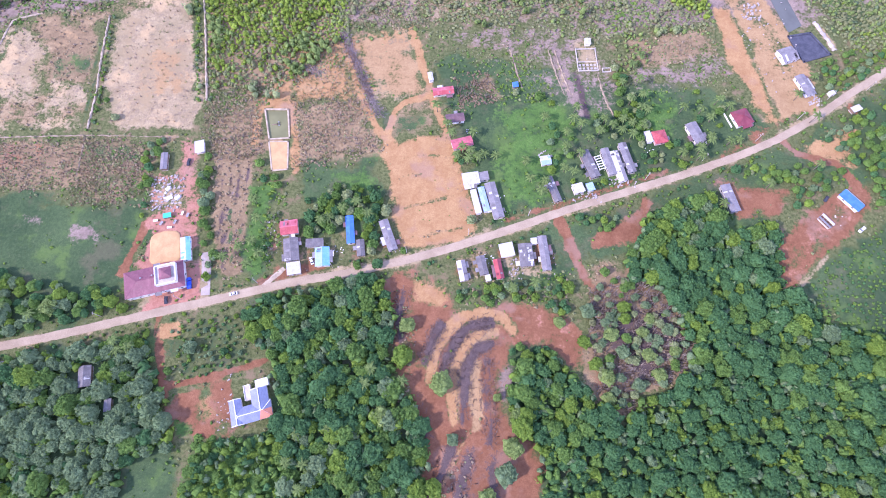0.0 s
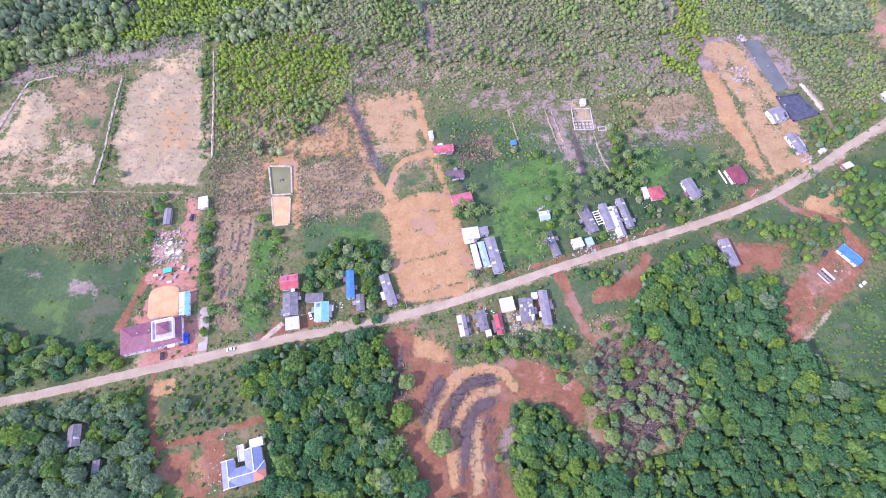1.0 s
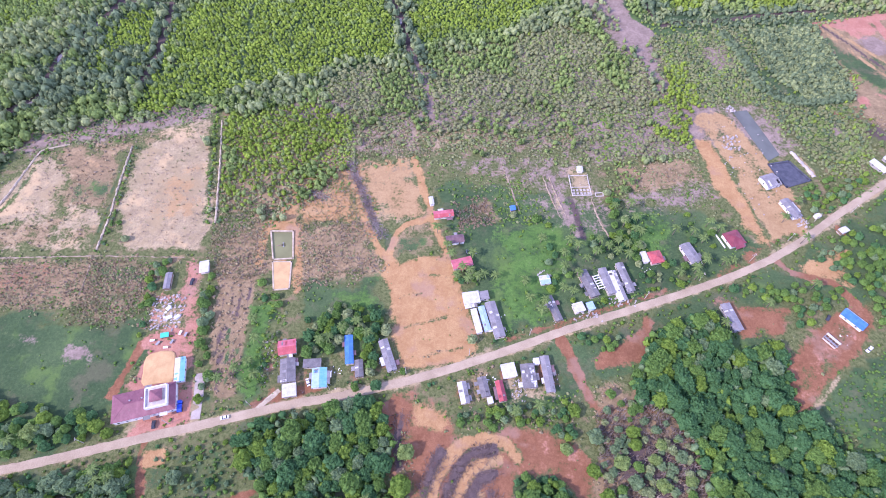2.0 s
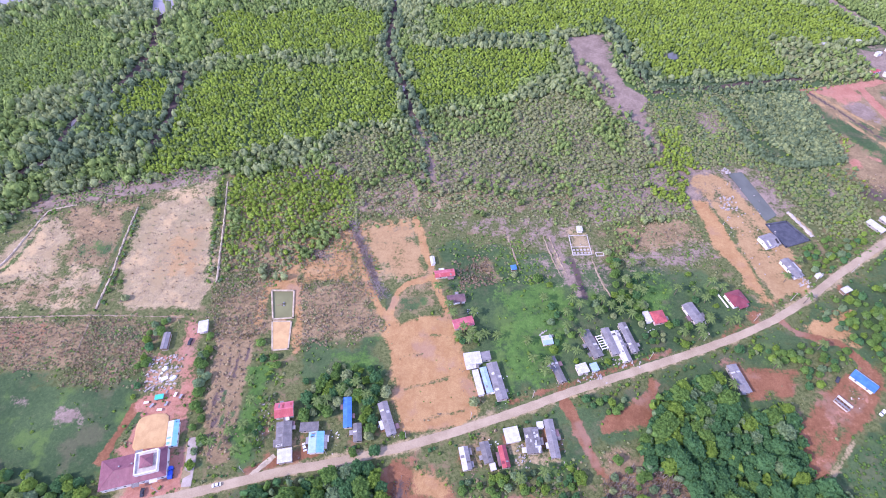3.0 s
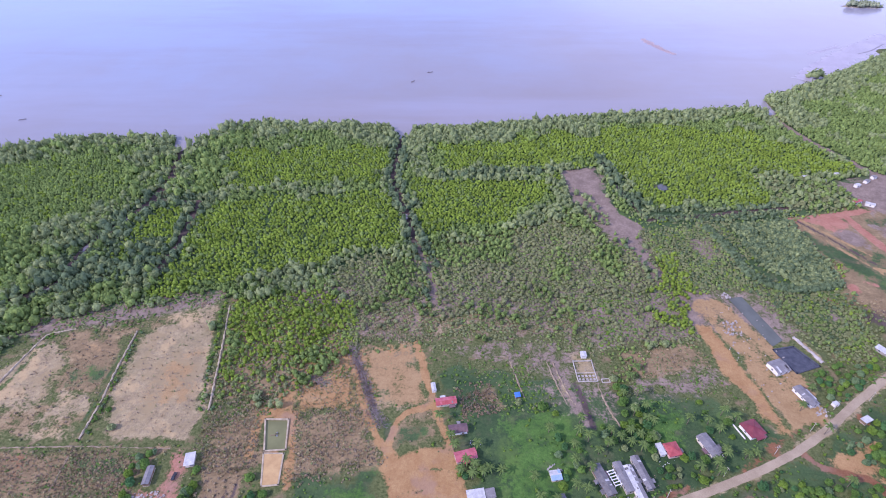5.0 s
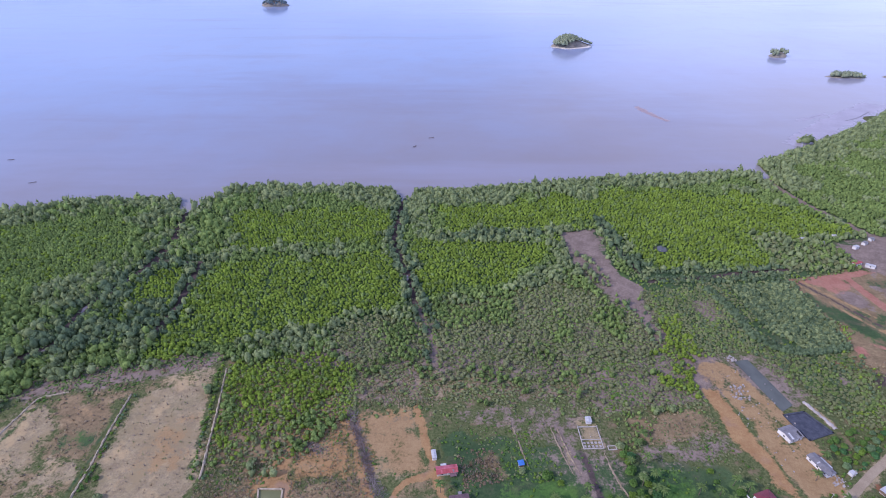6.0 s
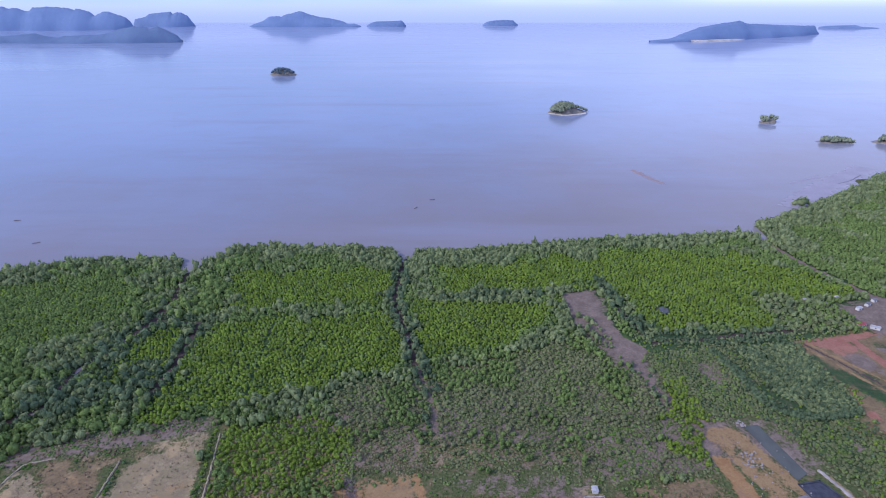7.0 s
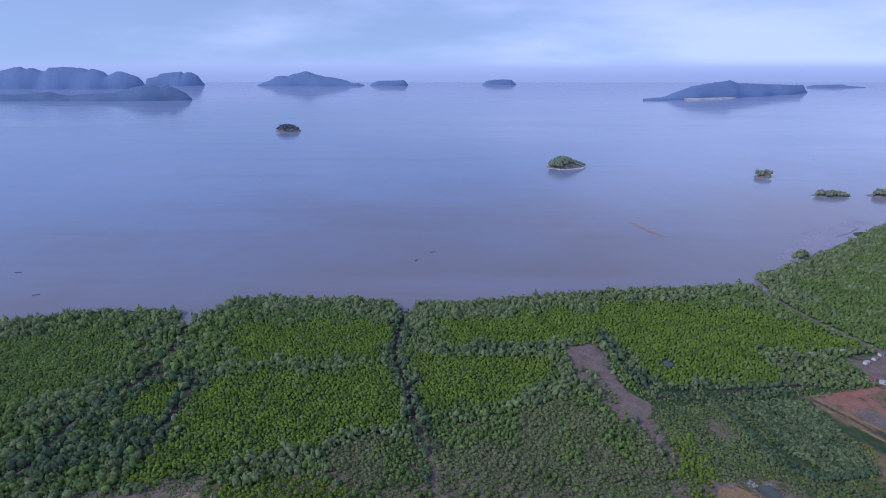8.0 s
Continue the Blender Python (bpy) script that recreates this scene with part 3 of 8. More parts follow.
# gardens of the middle stretch
cover("grass", 6, (0, 236), (60, 225), (100, 215), (165, 212), (182, 190), (200, 180), (172, 164), (69, 128), (30, 118), (14, 150), (5, 185), (-4, 215), full=0.88)
cover("mud", 7, (-4, 262), (100, 256), (113, 215), (104, 190), (80, 186), (66, 192), (40, 226), (0, 238), full=0.46)
trail("mud", 7, (70, 238), (76, 214), (84, 190), full=0.75)
trail("dark", 5.0, (82, 220), (85, 204), (87, 188), full=0.75)
cover("dark", 4, (8, 212), (26, 216), (29, 200), (12, 195), full=0.5)
cover("mud", 7, (114, 240), (175, 254), (176, 211), (113, 207), full=0.68)
cover("dry", 5, (16, 218), (34, 220), (36, 202), (18, 200), full=0.8)
trail("pale", 1.3, (30, 241), (41, 241), (45, 223), (49, 206), full=0.9)
trail("pale", 1.2, (66, 238), (70, 219), (75, 202), full=0.8)
trail("pale", 1.2, (70, 238), (74, 219), (79, 202), full=0.8)
trail("pale", 1.0, (96, 219), (102, 188), full=0.8)
cover("pale", 3, (84, 244), (98, 246), (99, 218), (83, 217), full=0.6)
cover("red", 4, (160, 156), (200, 178), (206, 186), (190, 180), (170, 168), full=0.7)
cover("mud", 8, (150, 380), (270, 400), (310, 330), (285, 255), (175, 255), (160, 300), full=0.6)
cover("grass", 8, (172, 385), (270, 398), (312, 330), (290, 250), (250, 236), (240, 306), (180, 300), full=0.55)
cover("dry", 5, (115, 248), (176, 258), (178, 240), (160, 226), (118, 222), full=0.7)
# well-watered grass
cover("lush", 6, (34, 122), (58, 130), (70, 150), (86, 184), (62, 200), (34, 196), (30, 160), full=0.68)
cover("lush", 5, (116, 168), (140, 176), (146, 202), (124, 206), (112, 190), full=0.7)
cover("lush", 3, (-111, 140), (-99, 140), (-97, 86), (-109, 86), full=0.95)
cover("lush", 4, (-66, 150), (-38, 156), (-34, 138), (-66, 132), full=0.6)
cover("lush", 3, (280, 311), (300, 314), (302, 302), (282, 298), full=0.95)
cover("lush", 6, (-316, 122), (-262, 128), (-258, 108), (-310, 96), full=0.45)
# the building site and its ponds
cover("tan", 2.5, (179, 297), (207, 302), (229, 235), (233, 205), (226, 190), (206, 188), (200, 206), (195, 236), (189, 264))
cover("pale", 5, (182, 294), (204, 298), (222, 250), (226, 204), (212, 196), (200, 240), full=0.5)
cover("tan", 4, (182, 294), (206, 300), (222, 250), (214, 212), (204, 240), full=0.5)
cover("orange", 2.5, (176, 272), (188, 272), (193, 240), (198, 206), (202, 185), (196, 184), (189, 206), (181, 228))
cover("grass", 2, (192, 252), (195, 252), (199, 232), (195, 230), full=0.5)
cover("pale", 2, (240, 260), (247, 240), (252, 236), (244, 262), full=0.9)
# far red quarter
cover("dry", 8, (300, 400), (420, 440), (520, 430), (460, 300), (335, 250), (300, 300), full=0.85)
cover("grass", 5, (312, 396), (322, 380), (350, 330), (346, 312), (322, 330), (309, 365), full=0.72)
cover("grass", 7, (318, 350), (336, 372), (400, 352), (460, 330), (440, 296), (350, 270), (330, 290), full=0.55)
cover("clay", 4, (320, 404), (364, 412), (362, 396), (350, 384), (340, 384), full=0.85)
cover("mud", 5, (344, 388), (362, 392), (358, 362), (352, 354), (334, 378), full=0.8)
cover("grass", 4, (374, 406), (402, 414), (410, 392), (380, 386), full=0.55)
cover("mud", 4, (378, 396), (404, 400), (404, 376), (374, 374), full=0.7)
trail("clay", 8, (311, 403), (362, 413), (403, 424), (520, 452))
trail("clay", 9, (363, 412), (365, 392), (369, 362), (376, 330))
cover("pale", 5, (400, 436), (450, 446), (440, 410), (404, 404), full=0.7)
trail("tan", 2.6, (311, 401), (326, 372), (346, 331), (352, 318))
trail("tan", 2.6, (320, 403), (334, 380), (351, 352))
trail("dark", 3.4, (316, 401), (331, 375), (348, 341), full=0.75)
trail("tan", 5, (344, 336), (362, 326), (380, 322), full=0.9)
cover("clay", 2.5, (307, 317), (316, 317), (318, 308), (309, 306), full=0.8)
cover("clay", 3, (284, 300), (291, 300), (292, 291), (286, 291), full=0.75)
cover("clay", 2, (324, 322), (336, 318), (334, 313), (324, 316), full=0.6)
cover("mud", 4, (278, 290), (286, 288), (286, 276), (278, 278), full=0.7)
cover("dark", 8, (294, 292), (312, 290), (330, 276), (330, 258), (300, 268), full=0.75)
cover("mud", 6, (384, 470), (460, 490), (470, 430), (388, 412), full=0.9)
trail("mud", 9, (404, 640), (397, 617), (408, 562), (441, 474))
# bare mud in the mangroves
cover("mud", 5, (118, 489), (158, 494), (154, 418), (172, 388), (168, 332), (157, 338), (138, 379), (118, 433), full=0.8)
cover("mud", 3, (114, 491), (154, 498), (152, 447), (160, 409), (175, 388), (160, 372), (152, 376), (146, 390), (143, 424), (134, 440), (119, 434))
trail("mud", 5, (157, 376), (161, 364), (164, 331), (165, 311), full=0.8)
cover("mud", 3, (205, 374), (226, 375), (229, 352), (213, 347))
cover("mud", 3, (148, 297), (165, 302), (173, 276), (160, 271))
cover("mud", 6, (-75, 302), (-12, 296), (-10, 255), (-68, 248), full=0.5)
trail("mud", 5, (-25, 362), (-14, 326), (-9, 293))
# creek beds: tree shade and dark water laid in as dark ground
trail("dark", 7, (-54, 580), (-55, 510), (-57, 471), (-44, 431), (-28, 370))
trail("dark", 5, (-282, 432), (-240, 430))
trail("dark", 8, (-300, 545), (-283, 480), (-282, 429), (-307, 360), (-304, 310), (-329, 291))
trail("dark", 6, (-237, 429), (-230, 361), (-233, 331))
trail("dark", 6, (162, 524), (164, 462), (182, 403), (234, 410), (317, 424))
# this side of the road
cover("grass", 5, (-104, 68), (-31, 85), (-27, 62), (-29, 39), (-6, -1), (-9, -70), (-125, -70), (-119, -4), (-84, 3), (-84, 36))
cover("grass", 5, (112, 124), (160, 139), (190, 116), (180, 77), (250, 41), (290, -70), (40, -70), (46, -3), (34, 12), (34, 46), (51, 48), (88, 9), (128, 34), (118, 77), (100, 97))
cover("grass", 5, (-320, 24), (-152, 52), (-143, 22), (-133, -2), (-160, -70), (-320, -70))
cover("grass", 5, (-150, 58), (-105, 66), (-92, 36), (-140, 26), full=0.5)
trail("red", 3.6, (-150, 66), (-149, 56), (-145, 39), (-139, 20), (-134, 2))
trail("red", 4.0, (-141, 26), (-118, 31), (-90, 40))
cover("red", 1.6, (-137, 22), (-120, 27), (-107, 31), (-101, 8), (-104, 0), (-118, 0), (-125, 4), (-134, 12))
cover("orange", 4, (-131, 19), (-114, 25), (-110, 10), (-118, 6), full=0.6)
cover("lush", 1.5, (-133, 11), (-124, 8), (-124, 3), (-131, 2), full=0.75)
cover("grass", 1.5, (-124, 25), (-117, 26), (-118, 22), (-123, 21), full=0.6)
cover("lush", 5, (-120, 0), (-80, 2), (-74, -24), (-78, -60), (-134, -60), (-124, -24), full=0.8)
cover("orange", 1.5, (-149, 59), (-137, 60), (-136, 52), (-148, 51))
cover("grass", 5, (-160, -40), (-155, -12), (-138, -2), (-130, -4), (-127, -40))
cover("red", 3, (-31, 82), (-18, 90), (2, 83), (5, 68), (23, 69), (44, 72), (65, 62), (75, 55), (76, 34), (66, 38), (52, 50), (34, 50), (31, 29), (34, 12), (46, -1), (49, -11), (40, -40), (-10, -40), (-7, -1), (-18, 23), (-27, 37), (-31, 63))
cover("orange", 3, (-19, 88), (1, 82), (3, 69), (-16, 69), full=0.85)
cover("mud", 6, (-30, 66), (-18, 66), (-8, 40), (-14, 22), (-26, 38), full=0.6)
cover("dark", 7, (0, 6), (30, 2), (40, -14), (36, -40), (-6, -40), full=0.38)
cover("clay", 5, (33, 68), (50, 69), (66, 62), (72, 50), (64, 44), (50, 50), (36, 52), full=0.45)
cover("pale", 6, (40, 66), (58, 62), (60, 54), (44, 54), full=0.5)
trail("orange", 6, (27, 64), (12, 63), (3, 55), (-4, 44), (-6, 30), full=0.95)
trail("orange", 6, (27, 55), (15, 52), (7, 42), (5, 26), (6, 10), full=0.95)
cover("tan", 2, (15, 43), (21, 40), (22, 24), (20, 9), (12, 9), (11, 26), full=0.75)
trail("orange", 3, (19, 12), (10, 0), (0, -20), full=0.8)
trail("orange", 6, (1, 56), (8, 63), (20, 66), (32, 63), (37, 56), full=0.8)
trail("tan", 5, (8, 12), (8, 30), (14, 44), (26, 55), full=0.65)
trail("tan", 6.5, (14, 40), (16.5, 32), (17, 8), full=0.85)
trail("dark", 6.2, (25, 60), (13, 58), (6, 49), (1, 38), (0, 30), full=0.75)
trail("dark", 5.4, (25, 49), (17, 45.5), (12, 36), (11.5, 25), (10, 10), full=0.75)
trail("dark", 5.2, (23, 40), (24, 32), (21.5, 24), (25, 13), (23, 0), full=0.72)
trail("dark", 6.0, (-1, 59), (-6, 49), (-9, 40), full=0.75)
trail("dark", 4.5, (-21, 76), (-23.5, 63), (-21, 49), full=0.75)
cover("dark", 4, (-18, 26), (-8, 18), (-8, 4), (-16, 0), (-20, 12), full=0.7)
cover("mud", 4, (27, 38), (34, 36), (34, 20), (26, 8), (28, 24), full=0.7)
trail("dark", 5, (5, -2), (-3, -19), (-8, -38), full=0.75)
trail("dark", 5, (14, -6), (8, -22), (5, -40), full=0.75)
trail("dark", 4, (24, -10), (26, -30), full=0.7)
cover("dark", 3, (79, 73), (98, 76), (101, 69), (86, 64), full=0.7)
cover("dark", 3, (82, 26), (93, 27), (93, 14), (85, 14), full=0.6)
trail("red", 6, (64, 124), (66, 119), (71, 102), (78, 83), (90, 76), (108, 80))
cover("red", 3, (82, 107), (103, 118), (114, 133), (118, 132), (118, 114), (100, 105), (85, 101))
cover("dry", 5, (79, 95), (104, 93), (108, 78), (130, 76), (130, 34), (104, 26), (90, 12), (76, 24), (73, 46), (80, 60))
cover("dark", 6, (80, 72), (124, 70), (126, 40), (96, 28), (82, 42), full=0.62)
cover("red", 5, (78, 84), (104, 84), (100, 76), (80, 76), full=0.6)
cover("red", 4, (76, 36), (86, 36), (94, 16), (86, 14), full=0.5)
cover("red", 4, (160, 143), (198, 139), (192, 121), (167, 122), full=0.85)
cover("orange", 4, (212, 168), (251, 180), (238, 155), (216, 156), full=0.9)
trail("red", 5, (200, 174), (209, 163), (231, 156), (239, 142), (228, 130))
cover("red", 2.5, (184, 106), (222, 136), (246, 142), (244, 128), (225, 106), (194, 80), (180, 79))
cover("clay", 6, (186, 104), (222, 134), (242, 138), (240, 126), (222, 106), (194, 84), (184, 84), full=0.55)
cover("orange", 6, (186, 104), (222, 134), (242, 138), (240, 126), (222, 106), (194, 84), (184, 84), full=0.45)
cover("grass", 5, (214, 101), (300, 140), (310, 20), (228, 36), (207, 62), (195, 80), full=0.9)
trail("pale", 3, (194, 82), (214, 100), full=0.7)
trail("pale", 3, (-40, 92), (-16, 99), full=0.5)
trail("red", 4, (36, 119), (130, 150), full=0.6)
trail("red", 5, (-98, 82), (-78, 89), (-66, 91), full=0.8)


def spread(lo, hi, step, reach):
    """Even steps from lo to hi, then ever wider ones out to reach on both sides."""
    core = list(np.arange(lo, hi + step, step))
    grow, far = [], step
    while (grow[-1] if grow else 0) < reach:
        far *= 1.25
        grow.append((grow[-1] if grow else 0) + far)
    return np.array([lo - g for g in reversed(grow)] + core + [hi + g for g in grow])


def sheet(name, xs, ys, z, material, masks):
    """One sheet of ground on the grid xs, ys."""
    nx, ny = len(xs), len(ys)
    gx, gy = np.meshgrid(xs, ys)
    co = np.stack([gx, gy, z], -1).reshape(-1, 3)
    i = np.arange((ny - 1) * nx).reshape(ny - 1, nx)[:, :-1].ravel()
    quads = np.stack([i, i + 1, i + nx + 1, i + nx], 1)
    me = bpy.data.meshes.new(name)
    me.vertices.add(len(co))
    me.vertices.foreach_set("co", co.ravel())
    me.loops.add(quads.size)
    me.loops.foreach_set("vertex_index", quads.ravel())
    me.polygons.add(len(quads))
    me.polygons.foreach_set("loop_start", np.arange(len(quads)) * 4)
    me.polygons.foreach_set("use_smooth", np.ones(len(quads), bool))
    for key, values in masks.items():
        me.attributes.new(key, "FLOAT", "POINT").data.foreach_set("value", values.ravel().astype(np.float32))
    me.materials.append(material)
    me.update(calc_edges=True)
    return new(name, me)


XS, YS = spread(-330, 330, 2.3, 4700), spread(-60, 310, 2.0, 4700)
XS = np.unique(np.r_[XS, np.arange(-600, -330, 5.0), np.arange(332.3, 412, 2.3), np.arange(415, 700, 5.0)])
YS = np.unique(np.r_[YS, np.arange(312, 424, 2.0), np.arange(426, 700, 4.0)])
GX, GY = np.meshgrid(XS, YS)
kinds = ("dry", "grass", "lush", "mud", "pale", "orange", "red", "clay", "tan", "dark")
MASKS = {k: np.zeros(GX.shape) for k in kinds}
for kind, soft, points, full, width in COVERS:
    pad = soft * 2 + width + 4
    p = np.array(points)
    cols = np.where((XS > p[:, 0].min() - pad) & (XS < p[:, 0].max() + pad))[0]
    rows = np.where((YS > p[:, 1].min() - pad) & (YS < p[:, 1].max() + pad))[0]
    if not len(cols) or not len(rows):
        continue
    part_of = np.s_[rows[0] : rows[-1] + 1, cols[0] : cols[-1] + 1]
    x, y = GX[part_of], GY[part_of]
    if width:
        deep = width / 2 - off_line(x, y, points)
    else:
        deep = depth_in(x, y, points)
    wobble = (smooth_noise(x, y, 9, 3) - 0.5) * soft * 1.2 + (smooth_noise(x, y, 4, 5) - 0.5) * soft * 0.6
    amount = np.clip(0.5 + (deep + (wobble if not width else 0.9 * wobble)) / (2 * soft), 0, 1) * full
    MASKS[kind][part_of] = np.maximum(MASKS[kind][part_of], amount)
    # what is laid later lies on top
    order = kinds.index(kind)
    for above in kinds[order + 1 :]:
        MASKS[above][part_of] *= 1 - 0.9 * np.clip(amount, 0, 1)

LAND_IN = depth_in(GX, GY, LAND)
RELIEF = (smooth_noise(GX, GY, 23, 11) - 0.5) * 0.7 + (smooth_noise(GX, GY, 6, 12) - 0.5) * 0.35
RELIEF *= np.clip((off_line(GX, GY, ROAD_LINE) - 3) / 6, 0, 1)
RIDGES = [[(25, 60), (13, 58), (6, 49), (1, 38), (0, 30)], [(25, 49), (17, 45.5), (12, 36), (11.5, 25), (10, 10)], [(23, 40), (24, 32), (21.5, 24), (25, 13), (23, 0)], [(-1, 59), (-6, 49), (-9, 40)], [(-21, 76), (-23.5, 63), (-21, 49)], [(5, -2), (-3, -19), (-8, -38)], [(14, -6), (8, -22), (5, -40)]]
for a in RIDGES:
    RELIEF += 1.1 * np.exp(-((off_line(GX, GY, a) / 2.2) ** 2))
Z = np.where(LAND_IN > 0, RELIEF - 0.1, -0.1) - 3.0 * np.clip((4 - LAND_IN) / 16, 0, 1)
for creek, wide in (([(-54, 580), (-55, 510), (-57, 471), (-44, 431), (-28, 370)], 3.2), ([(-300, 545), (-283, 480), (-282, 429), (-307, 360), (-304, 310), (-329, 291)], 3.0),
                    ([(404, 640), (397, 617), (405, 580)], 4.0)):
    Z -= 0.45 * np.exp(-((off_line(GX, GY, creek) / wide) ** 2))
for pit in ([(212, 300), (223, 302), (233, 258), (223, 252)], [(222, 249), (237, 252), (246, 235), (228, 229)], [(-109, 190), (-95, 191), (-92, 171), (-104, 170)]):
    sunk = np.clip((depth_in(GX, GY, pit) + 1.2) / 2, 0, 1)
    Z = Z * (1 - sunk) - 0.66 * sunk
ground = sheet("ground", XS, YS, Z, GROUND, MASKS)
tagged(ground, "red earth, dry fields, grass and mangrove mud", "ground", kind="structure")

# ---- sea ----
# the far water climbs very gently, standing in for the miles of sea past the last islands
def sea_level(y):
    return -0.75 + 74.0 * np.clip((np.asarray(y, float) - 2500) / 2650, 0, None) ** 1.5


SEA_Y = np.r_[-400.0, 300, 600, 900, 1500, np.arange(2100, 5201, 100)]
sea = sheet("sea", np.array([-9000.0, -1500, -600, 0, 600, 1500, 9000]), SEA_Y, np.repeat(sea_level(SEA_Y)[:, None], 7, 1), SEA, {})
# added upright sheet that glows in place of far water and haze
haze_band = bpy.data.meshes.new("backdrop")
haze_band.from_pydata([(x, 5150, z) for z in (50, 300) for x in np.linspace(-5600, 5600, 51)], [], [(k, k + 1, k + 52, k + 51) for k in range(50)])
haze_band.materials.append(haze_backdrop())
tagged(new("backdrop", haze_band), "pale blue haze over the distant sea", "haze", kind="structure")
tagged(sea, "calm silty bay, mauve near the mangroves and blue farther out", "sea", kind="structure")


# ---- road: one worn strip with a raised crown and crumbling edges ----
def along(points, step):
    """Points every step metres on a rounded line, with their headings."""
    p = np.array(points, float)
    d = np.r_[0, np.cumsum(np.hypot(*np.diff(p, axis=0).T))]
    s = np.arange(0, d[-1], step)
    line = np.stack([np.interp(s, d, p[:, 0]), np.interp(s, d, p[:, 1])], 1)
    k = np.ones(7) / 7
    soft = np.stack([np.convolve(np.pad(line[:, n], 3, "edge"), k, "valid") for n in (0, 1)], 1)
    way = np.gradient(soft, axis=0)
    return soft, way / np.hypot(*way.T)[:, None]


def strip(name, points, width, material, height=0.14, step=2.5, ragged=0.25, section=((-1, -0.9), (-0.92, 0.6), (0, 1.0), (0.92, 0.6), (1, -0.9)), seed=1):
    mid, way = along(points, step)
    rng = np.random.RandomState(seed)
    side = np.stack([-way[:, 1], way[:, 0]], 1)
    co, n = [], len(section)
    for c, s in zip(mid, side):
        for k, (a, h) in enumerate(section):
            w = a * width / 2 + rng.uniform(-ragged, ragged) * (abs(a) > 0.5)
            co.append((c[0] + s[0] * w, c[1] + s[1] * w, h * height))
    faces = [(i * n + k, i * n + k + 1, (i + 1) * n + k + 1, (i + 1) * n + k) for i in range(len(mid) - 1) for k in range(n - 1)]
    me = bpy.data.meshes.new(name)
    me.from_pydata(co, [], [tuple(reversed(f)) for f in faces])
    me.materials.append(material)
    me.update()
    return new(name, me)


road = strip("road", ROAD_LINE, 4.7, ROAD)
tagged(road, "narrow worn village road of sandy grey tarmac", "road", kind="structure")

# ---- plants ----
ICO_V = []
for a in range(5):
    c, s = math.cos(a * 2 * math.pi / 5), math.sin(a * 2 * math.pi / 5)
    ICO_V.append((0.894 * c, 0.894 * s, 0.447))
for a in range(5):
    c, s = math.cos((a + 0.5) * 2 * math.pi / 5), math.sin((a + 0.5) * 2 * math.pi / 5)
    ICO_V.append((0.894 * c, 0.894 * s, -0.447))
ICO_V = np.array(ICO_V + [(0, 0, 1), (0, 0, -1)])
ICO_F = []
for a in range(5):
    b = (a + 1) % 5
    ICO_F += [(a, b, 10), (b + 5, a + 5, 11), (a, a + 5, b), (b, a + 5, b + 5)]
ICO_F = np.array(ICO_F)


def clump(rng, radius, flat=0.8, rough=0.28):
    v = ICO_V * (1 + rng.uniform(-rough, rough, (12, 1))) + rng.uniform(-0.12, 0.12, (12, 3))
    return v * (radius, radius, radius * flat), ICO_F


def leaf_sprays(rng, count, centre, reach, size):
    """Small bent leaf sprays standing out of a crown."""
    way = rng.normal(size=(count, 3))
    way[:, 2] = np.abs(way[:, 2]) * 0.9 - 0.15
    way /= np.linalg.norm(way, axis=1)[:, None]
    at = centre + way * reach * rng.uniform(0.82, 1.12, (count, 1))
    u = np.cross(way, rng.normal(size=(count, 3)))
    u /= np.linalg.norm(u, axis=1)[:, None]
    w = np.cross(way, u) + way * rng.uniform(-0.5, 0.9, (count, 1))
    s = size * rng.uniform(0.6, 1.4, (count, 1))
    quad = np.stack([at - u * s * 0.6, at + w * s, at + u * s * 0.6, at - w * s * 0.5], 1).reshape(-1, 3)
    i = np.arange(count)[:, None] * 4
    return quad, np.concatenate([i + (0, 1, 2), i + (0, 2, 3)])


def merge(pieces):
    vs, fs, base = [], [], 0
    for v, f in pieces:
        vs.append(v)
        fs.append(np.asarray(f) + base)
        base += len(v)
    return np.concatenate(vs), np.concatenate(fs)


def tube(points, radii, sides=6):
    p = np.array(points, float)
    a = np.arange(sides) * 2 * math.pi / sides
    ring = np.stack([np.cos(a), np.sin(a), 0 * a], 1)
    v = np.concatenate([c + ring * r for c, r in zip(p, radii)])
    f = []
    for i in range(len(p) - 1):
        for k in range(sides):
            q = (k + 1) % sides
            a0, a1, b0, b1 = i * sides + k, i * sides + q, (i + 1) * sides + k, (i + 1) * sides + q
            f += [(a0, a1, b1), (a0, b1, b0)]
    return v, np.array(f)


